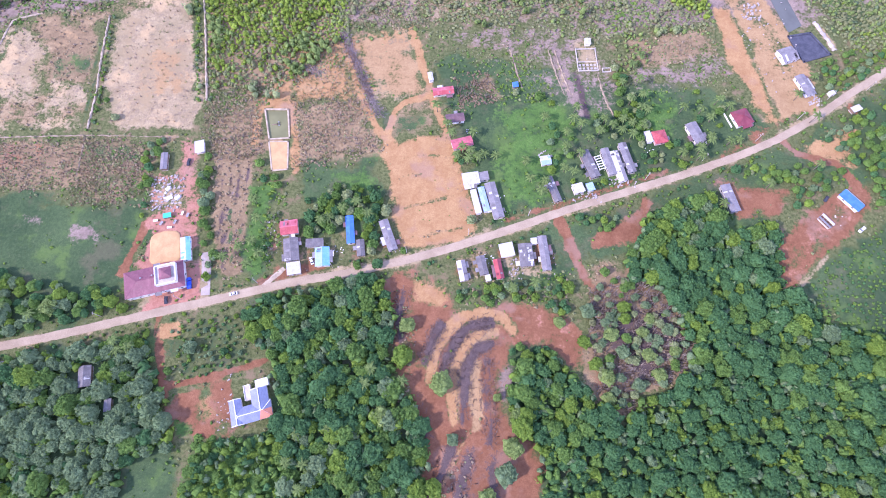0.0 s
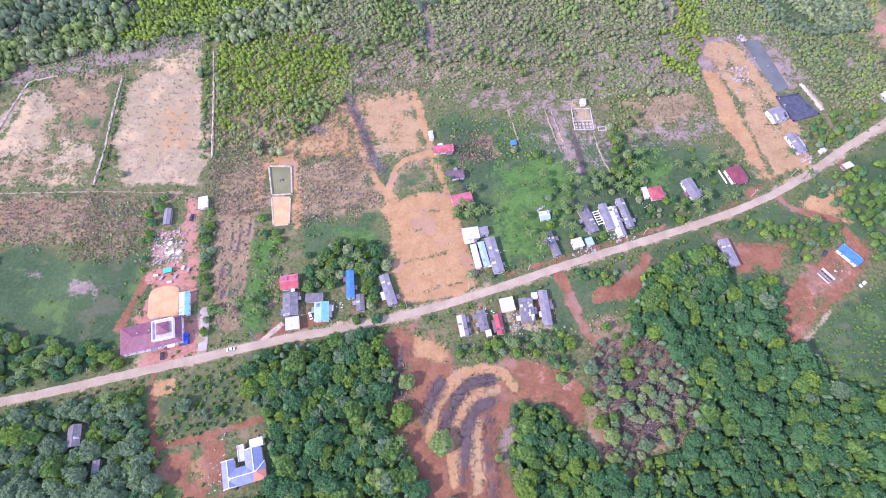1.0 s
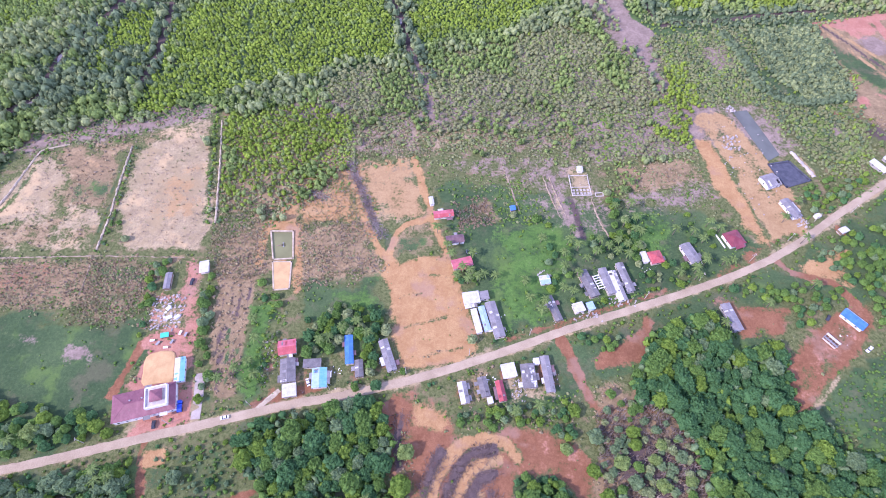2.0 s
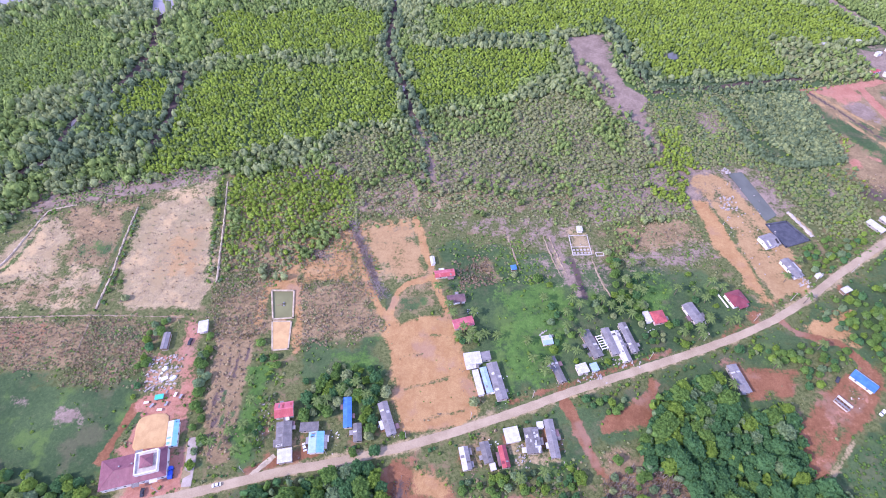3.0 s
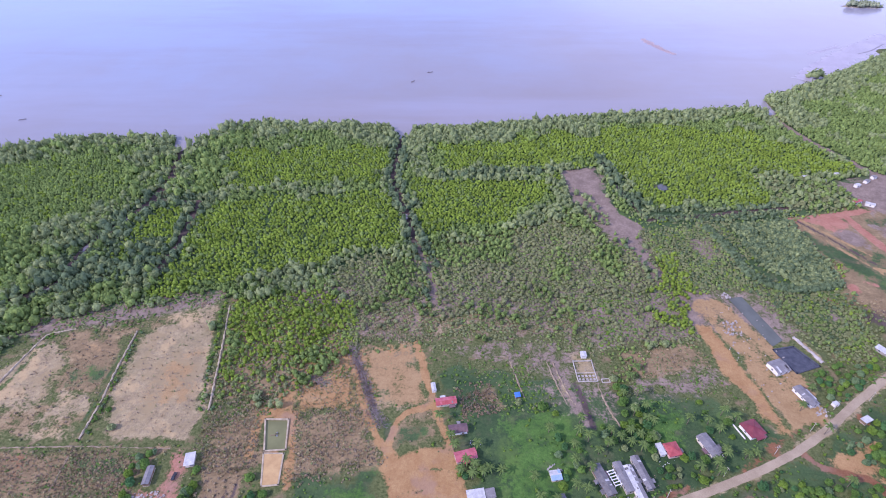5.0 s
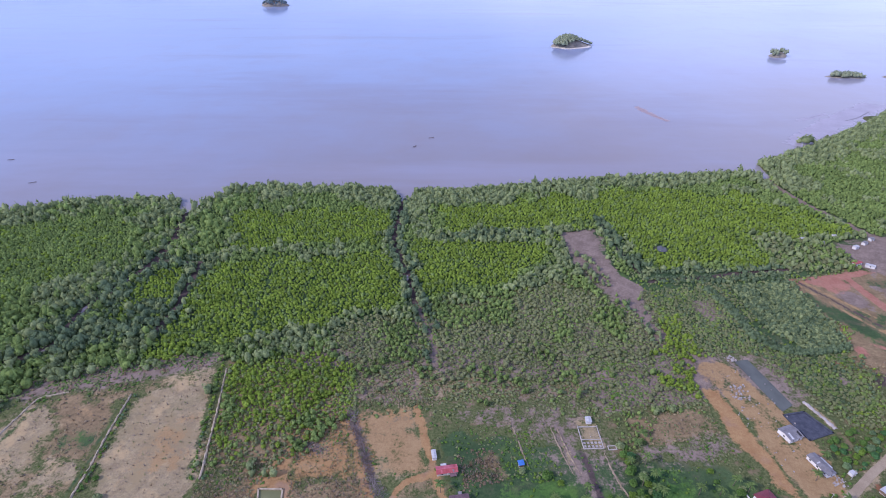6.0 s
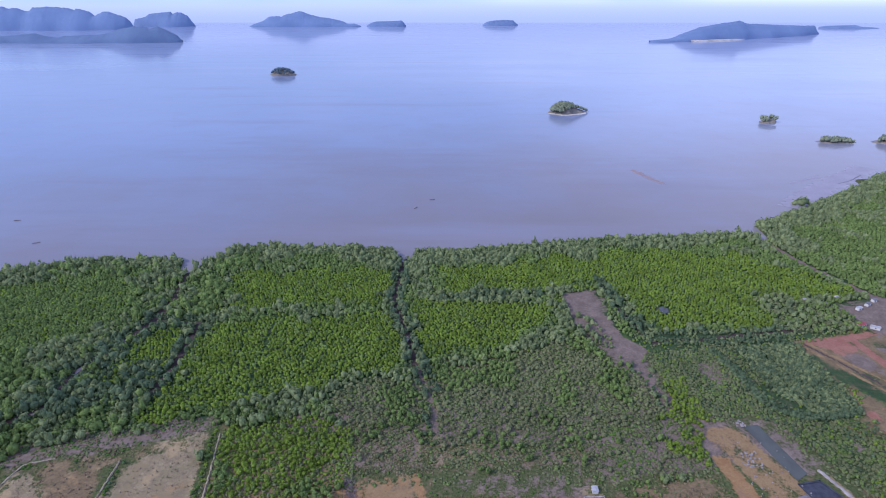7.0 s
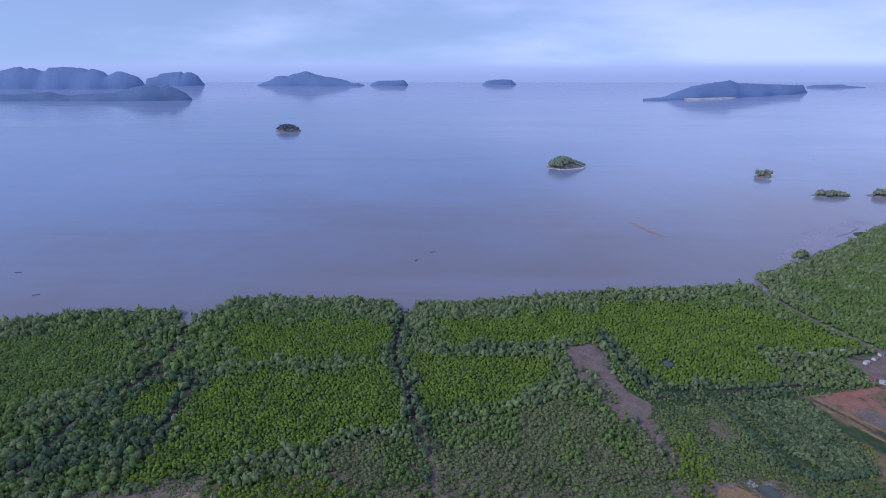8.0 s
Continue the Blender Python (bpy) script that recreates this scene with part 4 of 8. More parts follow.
def dome(rng, radius, rings=6, around=13):
    """The top of a crown as one uneven, lobed canopy; its rim hangs ragged."""
    lobes = rng.randint(4, 7)
    turn, second = rng.uniform(0, 6.28, 2)
    v = [(0, 0, radius * rng.uniform(0.55, 0.7))]
    for j in range(1, rings + 1):
        up = j / rings
        for i in range(around):
            a = (i + 0.5 * (j % 2)) * 2 * math.pi / around + rng.uniform(-0.16, 0.16)
            lobe = 1 + 0.16 * math.sin(lobes * a + turn) + 0.10 * math.sin(2 * a + second)
            r = radius * (0.10 + 0.88 * up) * lobe * rng.uniform(0.88, 1.12)
            h = radius * (0.62 * (1 - up**2.2) + 0.13 * math.sin(lobes * a + turn) * up + rng.uniform(-0.13, 0.13)) - (0.35 * radius if j == rings else 0)
            v.append((r * math.cos(a), r * math.sin(a), h))
    f = [(0, 1 + i, 1 + (i + 1) % around) for i in range(around)]
    for j in range(rings - 1):
        for i in range(around):
            p, q = 1 + j * around + i, 1 + j * around + (i + 1) % around
            f += [(p, p + around, q), (q, p + around, q + around)]
    return np.array(v), np.array(f)


def broad_crown(seed, radius=4.0, clumps=2, sprays=230):
    """A spreading crown: an uneven canopy, a few lumps that stand out of it, and leaf sprays all over; its foot at z = 0."""
    rng = np.random.RandomState(seed)
    lean = rng.uniform(-0.15, 0.15, 2) * radius
    v, f = dome(rng, radius * 0.88)
    v = v + (lean[0], lean[1], radius * 0.78)
    out = [(v, f)]
    for k in range(clumps):
        far, a = radius * rng.uniform(0.3, 0.75), rng.uniform(0, 6.28)
        w, g = clump(rng, radius * rng.uniform(0.2, 0.36), rng.uniform(0.6, 0.9), 0.4)
        out.append((w + (lean[0] + far * math.cos(a), lean[1] + far * math.sin(a), radius * (1.3 - 0.55 * (far / radius) ** 2)), g))
    # sprays scattered over the canopy's faces, each one bent leaf-bunch
    tri = f[rng.randint(0, len(f), sprays)]
    w1, w2 = rng.rand(sprays, 1), rng.rand(sprays, 1)
    swap = w1 + w2 > 1
    w1, w2 = np.where(swap, 1 - w1, w1), np.where(swap, 1 - w2, w2)
    pick = v[tri[:, 0]] * (1 - w1 - w2) + v[tri[:, 1]] * w1 + v[tri[:, 2]] * w2 + rng.uniform(-0.03, 0.09, (sprays, 3)) * radius
    u = rng.normal(size=(sprays, 3)) * (1, 1, 0.4)
    u /= np.linalg.norm(u, axis=1)[:, None]
    w = np.cross(u, rng.normal(size=(sprays, 3)) * (0.6, 0.6, 1.2))
    w /= np.linalg.norm(w, axis=1)[:, None]
    s = min(0.55, radius * 0.17) * rng.uniform(0.5, 1.5, (sprays, 1))
    out.append((np.stack([pick - u * s, pick + w * s * 1.1, pick + u * s * 0.8], 1).reshape(-1, 3), np.arange(sprays * 3).reshape(-1, 3)))
    return merge(out)


ICO_TOP = ICO_F[(ICO_F != 11).all(1)]


def far_crown(seed):
    """A bush seen from far off: one lopsided ragged lump, open below, and a few sprays."""
    rng = np.random.RandomState(seed)
    v, f = clump(rng, 0.8, 0.85, 0.45)
    a, k = rng.uniform(0, 6.28), rng.uniform(0.78, 1.3)
    c, s = math.cos(a), math.sin(a)
    x, y = (v[:, 0] * c - v[:, 1] * s) * k, (v[:, 0] * s + v[:, 1] * c) / k
    v = np.stack([x * c + y * s, y * c - x * s, v[:, 2]], 1)
    return merge([(v + (0, 0, 0.66), ICO_TOP), leaf_sprays(rng, 5, np.array([0, 0, 0.72]), 0.86, 0.42)])


def small_crown(seed, sprays=13):
    """A low bush or young mangrove: a ragged lump set with leaf sprays, unit radius, standing on the ground."""
    rng = np.random.RandomState(seed)
    v, f = clump(rng, 0.82, 0.85, 0.36)
    return merge([(v + (0, 0, 0.68), f), leaf_sprays(rng, sprays, np.array([0, 0, 0.75]), 0.88, 0.3)])


def trunk_of(seed, height, radius=0.22):
    rng = np.random.RandomState(seed)
    top = rng.uniform(-0.4, 0.4, 2)
    out = [tube([(0, 0, -0.4), (top[0] * 0.4, top[1] * 0.4, height * 0.5), (*top, height)], (radius, radius * 0.75, radius * 0.45))]
    for k in range(3):
        a = rng.uniform(0, 6.28)
        tip = (top[0] + math.cos(a) * height * 0.35, top[1] + math.sin(a) * height * 0.35, height * 1.1)
        out.append(tube([(top[0] * 0.6, top[1] * 0.6, height * 0.65), tip], (radius * 0.5, radius * 0.2), 4))
    return merge(out)


def tri_mesh(name, v, f, materials, index=None):
    me = bpy.data.meshes.new(name)
    me.vertices.add(len(v))
    me.vertices.foreach_set("co", np.asarray(v, np.float32).ravel())
    me.loops.add(len(f) * 3)
    me.loops.foreach_set("vertex_index", np.asarray(f, np.int32).ravel())
    me.polygons.add(len(f))
    me.polygons.foreach_set("loop_start", np.arange(len(f)) * 3)
    for m in materials:
        me.materials.append(m)
    if index is not None:
        me.polygons.foreach_set("material_index", np.asarray(index, np.int32))
    me.update(calc_edges=True)
    return me


def planted(variants, spots, seed):
    """Many plants as one mesh. spots: rows of x, y, z, radius scale, height scale, material."""
    rng = np.random.RandomState(seed)
    pick = rng.randint(0, len(variants), len(spots))
    turn = rng.uniform(0, 2 * math.pi, len(spots))
    vs, fs, ms, base = [], [], [], 0
    for k, (v, f) in enumerate(variants):
        rows = spots[pick == k]
        if not len(rows):
            continue
        c, s = np.cos(turn[pick == k])[:, None], np.sin(turn[pick == k])[:, None]
        x = (v[:, 0] * c - v[:, 1] * s) * rows[:, 3:4] + rows[:, 0:1]
        y = (v[:, 0] * s + v[:, 1] * c) * rows[:, 3:4] + rows[:, 1:2]
        z = v[:, 2] * rows[:, 4:5] + rows[:, 2:3]
        vs.append(np.stack([x, y, z], -1).reshape(-1, 3))
        fs.append((f[None] + (np.arange(len(rows)) * len(v))[:, None, None] + base).reshape(-1, 3))
        ms.append(np.repeat(rows[:, 5].astype(int), len(f)))
        base += len(rows) * len(v)
    return np.concatenate(vs), np.concatenate(fs), np.concatenate(ms)


def stand(name, label, category, variants, spots, materials, seed):
    ob = new(name, tri_mesh(name, *planted(variants, spots, seed)[:2], materials, planted(variants, spots, seed)[2]))
    return tagged(ob, label, category, kind="stuff")


def sown(x0, x1, y0, y1, step, seed, jitter=0.42):
    """Loosely even spots over a stretch of the plan."""
    rng = np.random.RandomState(seed)
    gx, gy = np.meshgrid(np.arange(x0, x1, step), np.arange(y0, y1, step))
    gx[1::2] += step / 2
    return (gx + rng.uniform(-jitter, jitter, gx.shape) * step).ravel(), (gy + rng.uniform(-jitter, jitter, gx.shape) * step).ravel()


def ground_z(x, y):
    i = np.clip(np.searchsorted(XS, x) - 1, 0, len(XS) - 2)
    j = np.clip(np.searchsorted(YS, y) - 1, 0, len(YS) - 2)
    return Z[j, i]


PONDS = [[(176, 300), (225, 307), (242, 258), (252, 236), (229, 226), (232, 205), (224, 190), (194, 184), (182, 212), (172, 272)], [(-111, 193), (-93, 193), (-90, 150), (-102, 147)], [(82, 242), (98, 244), (99, 218), (82, 217)]]


def in_water(x, y, spare=0.0):
    """Whether a spot lies in a pond, on the building site or in the foundation."""
    return np.max([depth_in(x, y, p) for p in PONDS], 0) > -spare


# -- the mangrove belt --
MARSH = [(-700, 190), (-310, 205), (-292, 276), (-245, 286), (-205, 298), (-166, 304), (-150, 215), (-138, 206), (-92, 208), (-66, 250), (-20, 264), (45, 256), (108, 252), (112, 222), (124, 225),
         (128, 250), (176, 258), (176, 300), (206, 308), (232, 306), (250, 268), (256, 236), (275, 240), (318, 262), (308, 300), (322, 330), (303, 398), (420, 436), (470, 492), (620, 470), (1300, 520), (5000, 700)] + SHORE[::-1]
FRONT = [(-160, 292), (-134, 300), (-75, 288), (-68, 250), (-99, 244), (-96, 211), (-127, 213), (-147, 222)]
LIME_PLOTS = [
    [(-6, 545), (101, 578), (203, 595), (345, 584), (375, 562), (425, 500), (373, 478), (291, 423), (191, 421), (166, 514), (112, 500), (-5, 486)],
    [(-46, 468), (109, 480), (104, 444), (80, 425), (66, 392), (-20, 384)],
    [(-241, 535), (-57, 543), (-66, 465), (-226, 453)],
    [(-222, 434), (-49, 450), (-29, 372), (-144, 328), (-218, 300), (-229, 316), (-228, 398)],
    [(-480, 505), (-342, 524), (-309, 444), (-349, 391), (-390, 345), (-480, 380)],
    [(-277, 422), (-244, 427), (-243, 372), (-280, 346)],
    [(-420, 330), (-350, 320), (-345, 280), (-440, 260)],
    [(158, 345), (175, 350), (182, 300), (172, 262), (160, 280)],
    FRONT,
    [(640, 760), (820, 900), (900, 900), (840, 760), (700, 660)],
]
THIN = [(-90, 318), (-60, 340), (93, 390), (149, 374), (180, 314), (176, 252), (43, 250), (-64, 246), (-98, 244), (-76, 290)]
EAST = [(178, 300), (172, 385), (245, 398), (250, 340), (276, 303), (312, 310), (300, 268), (262, 240), (250, 268), (234, 306), (206, 308)]
PLOT_R = [(251, 396), (311, 402), (309, 320), (276, 307), (251, 343)]
BARE_MUD = [(116, 489), (152, 496), (151, 447), (159, 410), (172, 390), (160, 374), (153, 378), (148, 392), (146, 424), (138, 444), (121, 446)]
MUD_SCRUB = [(116, 492), (158, 494), (155, 418), (173, 388), (169, 330), (156, 336), (136, 379), (116, 433)]
BARE_SPOTS_OF_MUD = [(216, 362, 9), (158, 293, 9), (124, 432, 6), (282, 283, 5), (20, 300, 7), (-30, 276, 9), (60, 290, 6), (128, 272, 6)]
CREEKS = [([(-54, 600), (-55, 510), (-57, 471), (-44, 431), (-28, 370), (-14, 326), (-9, 290)], 2.2), ([(-298, 560), (-283, 480), (-282, 429), (-307, 360), (-304, 310), (-329, 291)], 2.6), ([(-282, 432), (-262, 430), (-240, 430)], 2.4),
          ([(-237, 429), (-230, 361), (-233, 331)], 2.2), ([(163, 514), (168, 448), (189, 413), (248, 414), (316, 422)], 1.7), ([(157, 372), (162, 345), (164, 322)], 1.6), ([(236, 392), (240, 372), (247, 338), (273, 303)], 1.9),
          ([(404, 660), (397, 617), (408, 562), (441, 474)], 5.0), ([(-164, 296), (-154, 248), (-145, 194)], 3.0), ([(-168, 455), (-155, 300)], 0.9), ([(-118, 452), (-128, 336)], 0.7), ([(-5, 477), (110, 490)], 1.2)]


def marsh(step, seed, only_lime):
    """Spots for mangroves: x, y, z, radius, height, kind (0 grey trees, 1 lime rows, 2 mid green, 3 olive, 4 dark)."""
    x, y = sown(-640, 900, 190, 1060, step, seed, 0.3 if only_lime else 0.42)
    wide = 0.80 * y + 115
    x, y = x[np.abs(x) < wide], y[np.abs(x) < wide]
    rng = np.random.RandomState(seed)
    roll, size = rng.rand(len(x)), rng.rand(len(x))
    lime = np.max([depth_in(x, y, p) for p in LIME_PLOTS], 0) + (smooth_noise(x, y, 22, 8) - 0.5) * 24 + (smooth_noise(x, y, 6, 18) - 0.5) * 16
    thin = depth_in(x, y, THIN) + (smooth_noise(x, y, 25, 9) - 0.5) * 30
    gap = np.min([off_line(x, y, line) - wide for line, wide in CREEKS], 0)
    tide_trees = off_line(x, y, SHORE) < 12 + 45 * smooth_noise(x, y, 30, 4)
    creek_side = np.min([off_line(x, y, line) for line, wide in CREEKS[:7] + CREEKS[11:]], 0) < 4 + 7 * smooth_noise(x, y, 15, 6)
    plot_r = depth_in(x, y, PLOT_R) > 0
    west = (x < -225) & (lime < 0)
    east = (x > 165) & (y < 420) & (lime < 0) & ~plot_r
    keep = (depth_in(x, y, MARSH) + np.where(y < 330, 16 * (smooth_noise(x, y, 10, 91) - 0.5) + 8 * (roll - 0.5), 0) > 0) & (depth_in(x, y, LAND) > 1.5) & (gap > 0) & ~(depth_in(x, y, BARE_MUD) > -1)
    for a, b, r in BARE_SPOTS_OF_MUD:
        keep &= np.hypot(x - a, (y - b) * 0.7) + (smooth_noise(x, y, 5, 2) - 0.5) * r > r
    keep &= ~((depth_in(x, y, MUD_SCRUB) + 8 * (smooth_noise(x, y, 6, 92) - 0.5) > 0) & (roll > 0.30))
    keep &= (np.hypot(x - 211, y - 458) > 6.5) & ~((depth_in(x, y, [(384, 472), (465, 492), (475, 428), (388, 410)]) > 0))
    keep &= ~((thin > 0) & (lime < 0) & (roll > np.clip((y - 248) / 95, 0.12, 0.92)))
    keep &= ~(east & (roll > 0.5 + 0.6 * smooth_noise(x, y, 14, 36)))
    keep &= ~((depth_in(x, y, FRONT) > -6) & (roll > 0.3 + (y - 205) / 75))
    drift = smooth_noise(x, y, 22, 27) + 0.35 * (roll * 9.1 % 1)
    other = np.where(roll * 3.3 % 1 < 0.5, 3, np.where(roll * 11.3 % 1 < 0.3, 1.5, 2))
    kind = np.where(thin > 0, np.where(drift > 0.85, 2, 3), np.where(east, other, np.where(plot_r, 2, np.where(drift > 0.62, 2, 0))))
    kind = np.where(tide_trees | (west & (drift < 0.7)), 0, kind)
    kind = np.where((lime > 0) & ~tide_trees & ~creek_side, 1, kind)
    shady = np.min([off_line(x, y, CREEKS[k][0]) for k in (4, 6)], 0) < 12
    kind = np.where(creek_side & (lime > -25), np.where(roll * 7.7 % 1 < np.where(shady, 0.85, 0.4), 4, 0), kind)
    beyond = (x > 415) & (y > 470) & ~tide_trees
    kind = np.where(beyond & (kind != 1), np.where(drift > 0.45, 2, 0), kind)
    worn = depth_in(x, y, [(311, 495), (373, 481), (388, 427), (324, 408), (307, 433)]) + 14 * (smooth_noise(x, y, 10, 61) - 0.5) > 0
    kind = np.where(worn & ~tide_trees, np.where(roll * 4.9 % 1 < 0.5, 3, np.where(roll * 4.9 % 1 < 0.75, 0, 2)), kind)
    front = depth_in(x, y, FRONT) > -8
    row_end = (np.abs(x - 117) < 16) & (y < 256)
    kind = np.where(row_end, 2, kind)
    keep &= (kind == 1) == only_lime
    kind = np.where(front & (kind == 1), np.where(roll * 6.7 % 1 < np.clip((y - 200 + 30 * smooth_noise(x, y, 14, 83)) / 75, 0.05, 0.95), 1, 3), kind)
    kind = np.where((kind == 1) & (roll * 5.3 % 1 < 0.16), 2, kind)
    kind = np.where((kind == 0) & (roll * 5.9 % 1 < 0.14), 2, kind)
    kind = np.where(kind == 1.5, 1, kind)
    kind = np.where((kind == 1) & (x < -285 - 0.15 * (y - 420)) & (roll * 8.3 % 1 < 0.75), 2, kind)
    kind = np.where(plot_r & (kind == 2), np.where(roll * 6.1 % 1 < 0.55, 4, 0), kind)
    shady = (depth_in(x, y, [(-340, 276), (-300, 298), (-222, 322), (-222, 436), (-290, 445), (-322, 360)]) + 10 * (smooth_noise(x, y, 9, 71) - 0.5) > 0) | (off_line(x, y, CREEKS[0][0]) < 9)
    kind = np.where(shady & np.isin(kind, (0, 2)) & (roll * 3.7 % 1 < 0.6), 4, kind)
    radius = np.select([plot_r, east, kind == 3, (kind == 2) & ~west], [1.4 + 0.8 * size, 0.8 + 0.8 * size, 1.2 + 1.2 * size, 1.5 + 1.2 * size], np.where(west, 1.5 + 3.0 * size**3, 1.8 + 2.2 * size**2))
    if only_lime:
        radius = np.where(front, 0.8 + 1.4 * size, 1.2 + 1.0 * size)
    radius = np.where(row_end, np.minimum(radius, 1.2), radius)
    radius = np.where(tide_trees & (kind == 0), radius * 1.15, radius)
    height = radius * np.select([kind == 1, kind == 3], [1.2, 0.95], 1.3) * (0.75 + 0.6 * rng.rand(len(x)))
    return np.stack([x, y, ground_z(x, y) - 0.2, radius, height, kind], 1)[keep]


spots = np.concatenate([marsh(3.4, 21, False), marsh(2.95, 22, True)])
# young growth between the bushes of the front plot
x, y = sown(-166, -60, 204, 292, 2.1, 26, 0.5)
rng = np.random.RandomState(7)
ok = (depth_in(x, y, FRONT) > -8) & (rng.rand(len(x)) < np.clip((y - 196) / 45, 0.25, 0.95)) & (off_line(x, y, CREEKS[8][0]) > 2)
low = 0.7 + 0.8 * rng.rand(len(x))
spots = np.concatenate([spots, np.stack([x, y, ground_z(x, y) - 0.2, low, low * 0.9, np.where(rng.rand(len(x)) < np.clip((y - 205) / 60, 0.1, 0.9), np.where(rng.rand(len(x)) < 0.6, 1, 2), 3)], 1)[ok]])
# low salt scrub, thinning out towards the bare ground
x, y = sown(-100, 300, 215, 402, 2.3, 25, 0.5)
rng = np.random.RandomState(6)
thin = np.maximum(depth_in(x, y, THIN), depth_in(x, y, EAST)) + (smooth_noise(x, y, 25, 9) - 0.5) * 24
chance = np.clip(1.5 * smooth_noise(x - y * 0.25, y * 0.45, 12, 7) + 0.4 * smooth_noise(x, y, 6, 14) + 0.02 + (y - 285) / 150, 0.25, 1.0) * np.clip((y - 232) / 32, 0.25, 1)
in_east = depth_in(x, y, EAST) > -6
ok = (thin > 0) & (rng.rand(len(x)) < chance * np.where(in_east, 1.5, 1)) & ~((x > 176) & in_water(x, y, 3)) & (np.min([off_line(x, y, line) - wide for line, wide in CREEKS], 0) > -1) & (depth_in(x, y, FRONT) < 0)
low = 0.7 + 0.9 * rng.rand(len(x)) ** 1.4
spots = np.concatenate([spots, np.stack([x, y, ground_z(x, y) - 0.2, low * 1.1, low * 0.7, np.where(rng.rand(len(x)) < np.where(in_east, 0.15, 0.25 + 0.3 * np.clip((y - 280) / 60, 0, 1)), 2, 3)], 1)[ok]])
x, y = sown(170, 330, 232, 410, 2.5, 27, 0.5)
rng = np.random.RandomState(9)
roll = rng.rand(len(x))
planted_plot = depth_in(x, y, PLOT_R) > 0
ok = (planted_plot | (depth_in(x, y, EAST) + 6 * (smooth_noise(x, y, 9, 45) - 0.5) > 0)) & (np.min([off_line(x, y, line) - wide for line, wide in CREEKS], 0) > 0) & ~in_water(x, y, 3)
ok &= rng.rand(len(x)) < np.where(planted_plot, 0.95, 0.35 + 0.8 * smooth_noise(x, y, 16, 46))
for a, b, r in BARE_SPOTS_OF_MUD:
    ok &= np.hypot(x - a, (y - b) * 0.7) > r
low = np.where(planted_plot, 1.6, 0.95) + 0.7 * rng.rand(len(x))
spots = np.concatenate([spots, np.stack([x, y, ground_z(x, y) - 0.2, low, low * 1.05, np.where(planted_plot, np.where(roll < 0.45, 4, 0), np.where(roll < 0.4, 4, np.where(roll < 0.75, 2, 3)))], 1)[ok]])
# dark bushes on both banks of the ditch
x, y = sown(176, 318, 390, 424, 3.3, 28, 0.5)
rng = np.random.RandomState(16)
off = off_line(x, y, CREEKS[4][0])
low = 1.4 + 1.0 * rng.rand(len(x))
spots = np.concatenate([spots, np.stack([x, y, ground_z(x, y) - 0.2, low, low * 1.2, rng.choice([4, 4, 0], len(x))], 1)[(off > 2) & (off < 15) & (rng.rand(len(x)) < 0.85) & (depth_in(x, y, PLOT_R) < 0) & (x < 316)]])
# dark hedge round the planted plot
hx, hy = along([(226, 392), (235, 358), (236, 324), (254, 308), (281, 307), (306, 314)], 2.1)[0].T
rng = np.random.RandomState(15)
hx, hy, tall = np.r_[hx, hx + 3.2] + rng.uniform(-0.9, 0.9, 2 * len(hx)), np.r_[hy, hy + 2.6] + rng.uniform(-0.9, 0.9, 2 * len(hy)), 1.7 + 1.1 * rng.rand(2 * len(hx))
spots = np.concatenate([spots, np.stack([hx, hy, ground_z(hx, hy) - 0.2, tall, tall * 1.3, np.full(len(hx), 4)], 1)])
MARSH_LEAVES = [LEAF["grey"], LEAF["lime"], LEAF["marsh"], LEAF["olive"], LEAF["creek"]]
bushes = [small_crown(s) for s in range(40, 50)]
far_bushes = [far_crown(s) for s in range(50, 68)]
for name, label, mask in (
    ("mangrove_forest", "grey-green mangrove trees along the shore and creeks", np.isin(spots[:, 5], (0, 4))),
    ("young_mangroves", "bright yellow-green young mangroves in close rows", (spots[:, 5] == 1) | (spots[:, 5] == 2)),
    ("salt_scrub", "thin olive scrub on grey drying mud", spots[:, 5] == 3),
):
    rows = spots[mask]
    far = (rows[:, 1] > 315) | (np.abs(rows[:, 0]) > 340) | (rows[:, 3] < 1.45)
    stand(name, label, "mangroves", bushes, rows[~far], MARSH_LEAVES, 77)
    stand(name, label, "mangroves", far_bushes, rows[far], MARSH_LEAVES, 78)

# -- the groves this side of the road --
GROVES = [
    [(-104, 66), (-79, 76), (-55, 82), (-31, 84), (-27, 62), (-29, 39), (-17, 20), (-6, -1), (-9, -60), (-125, -60), (-119, -4), (-84, 3), (-84, 36), (-99, 50)],
    [(112, 122), (155, 137), (158, 112), (183, 116), (186, 101), (178, 77), (190, 76), (205, 64), (245, 41), (270, 30), (260, -60), (46, -60), (48, -3), (36, 12), (35, 44), (51, 46), (72, 28), (88, 11), (128, 36), (118, 75), (104, 83), (99, 97), (114, 110)],
    [(-290, 24), (-207, 42), (-152, 50), (-143, 22), (-133, -2), (-155, -12), (-160, -60), (-290, -60)],
]
TREE_SEEDS = [broad_crown(s, clumps=1, sprays=230) for s in range(60, 69)]
x, y = sown(-270, 262, -48, 140, 5.6, 31, 0.36)
rng = np.random.RandomState(8)
wobble = (smooth_noise(x, y, 14, 13) - 0.5) * 8
deep = np.max([depth_in(x, y, g) for g in GROVES], 0) + wobble
keep = (deep > 1.0) & (off_line(x, y, ROAD_LINE) > 5) & (np.hypot(x + 180, y - 31) > 8) & (np.hypot(x + 166, y - 17) > 5) & (np.hypot(x + 82, y - 66) > 4)
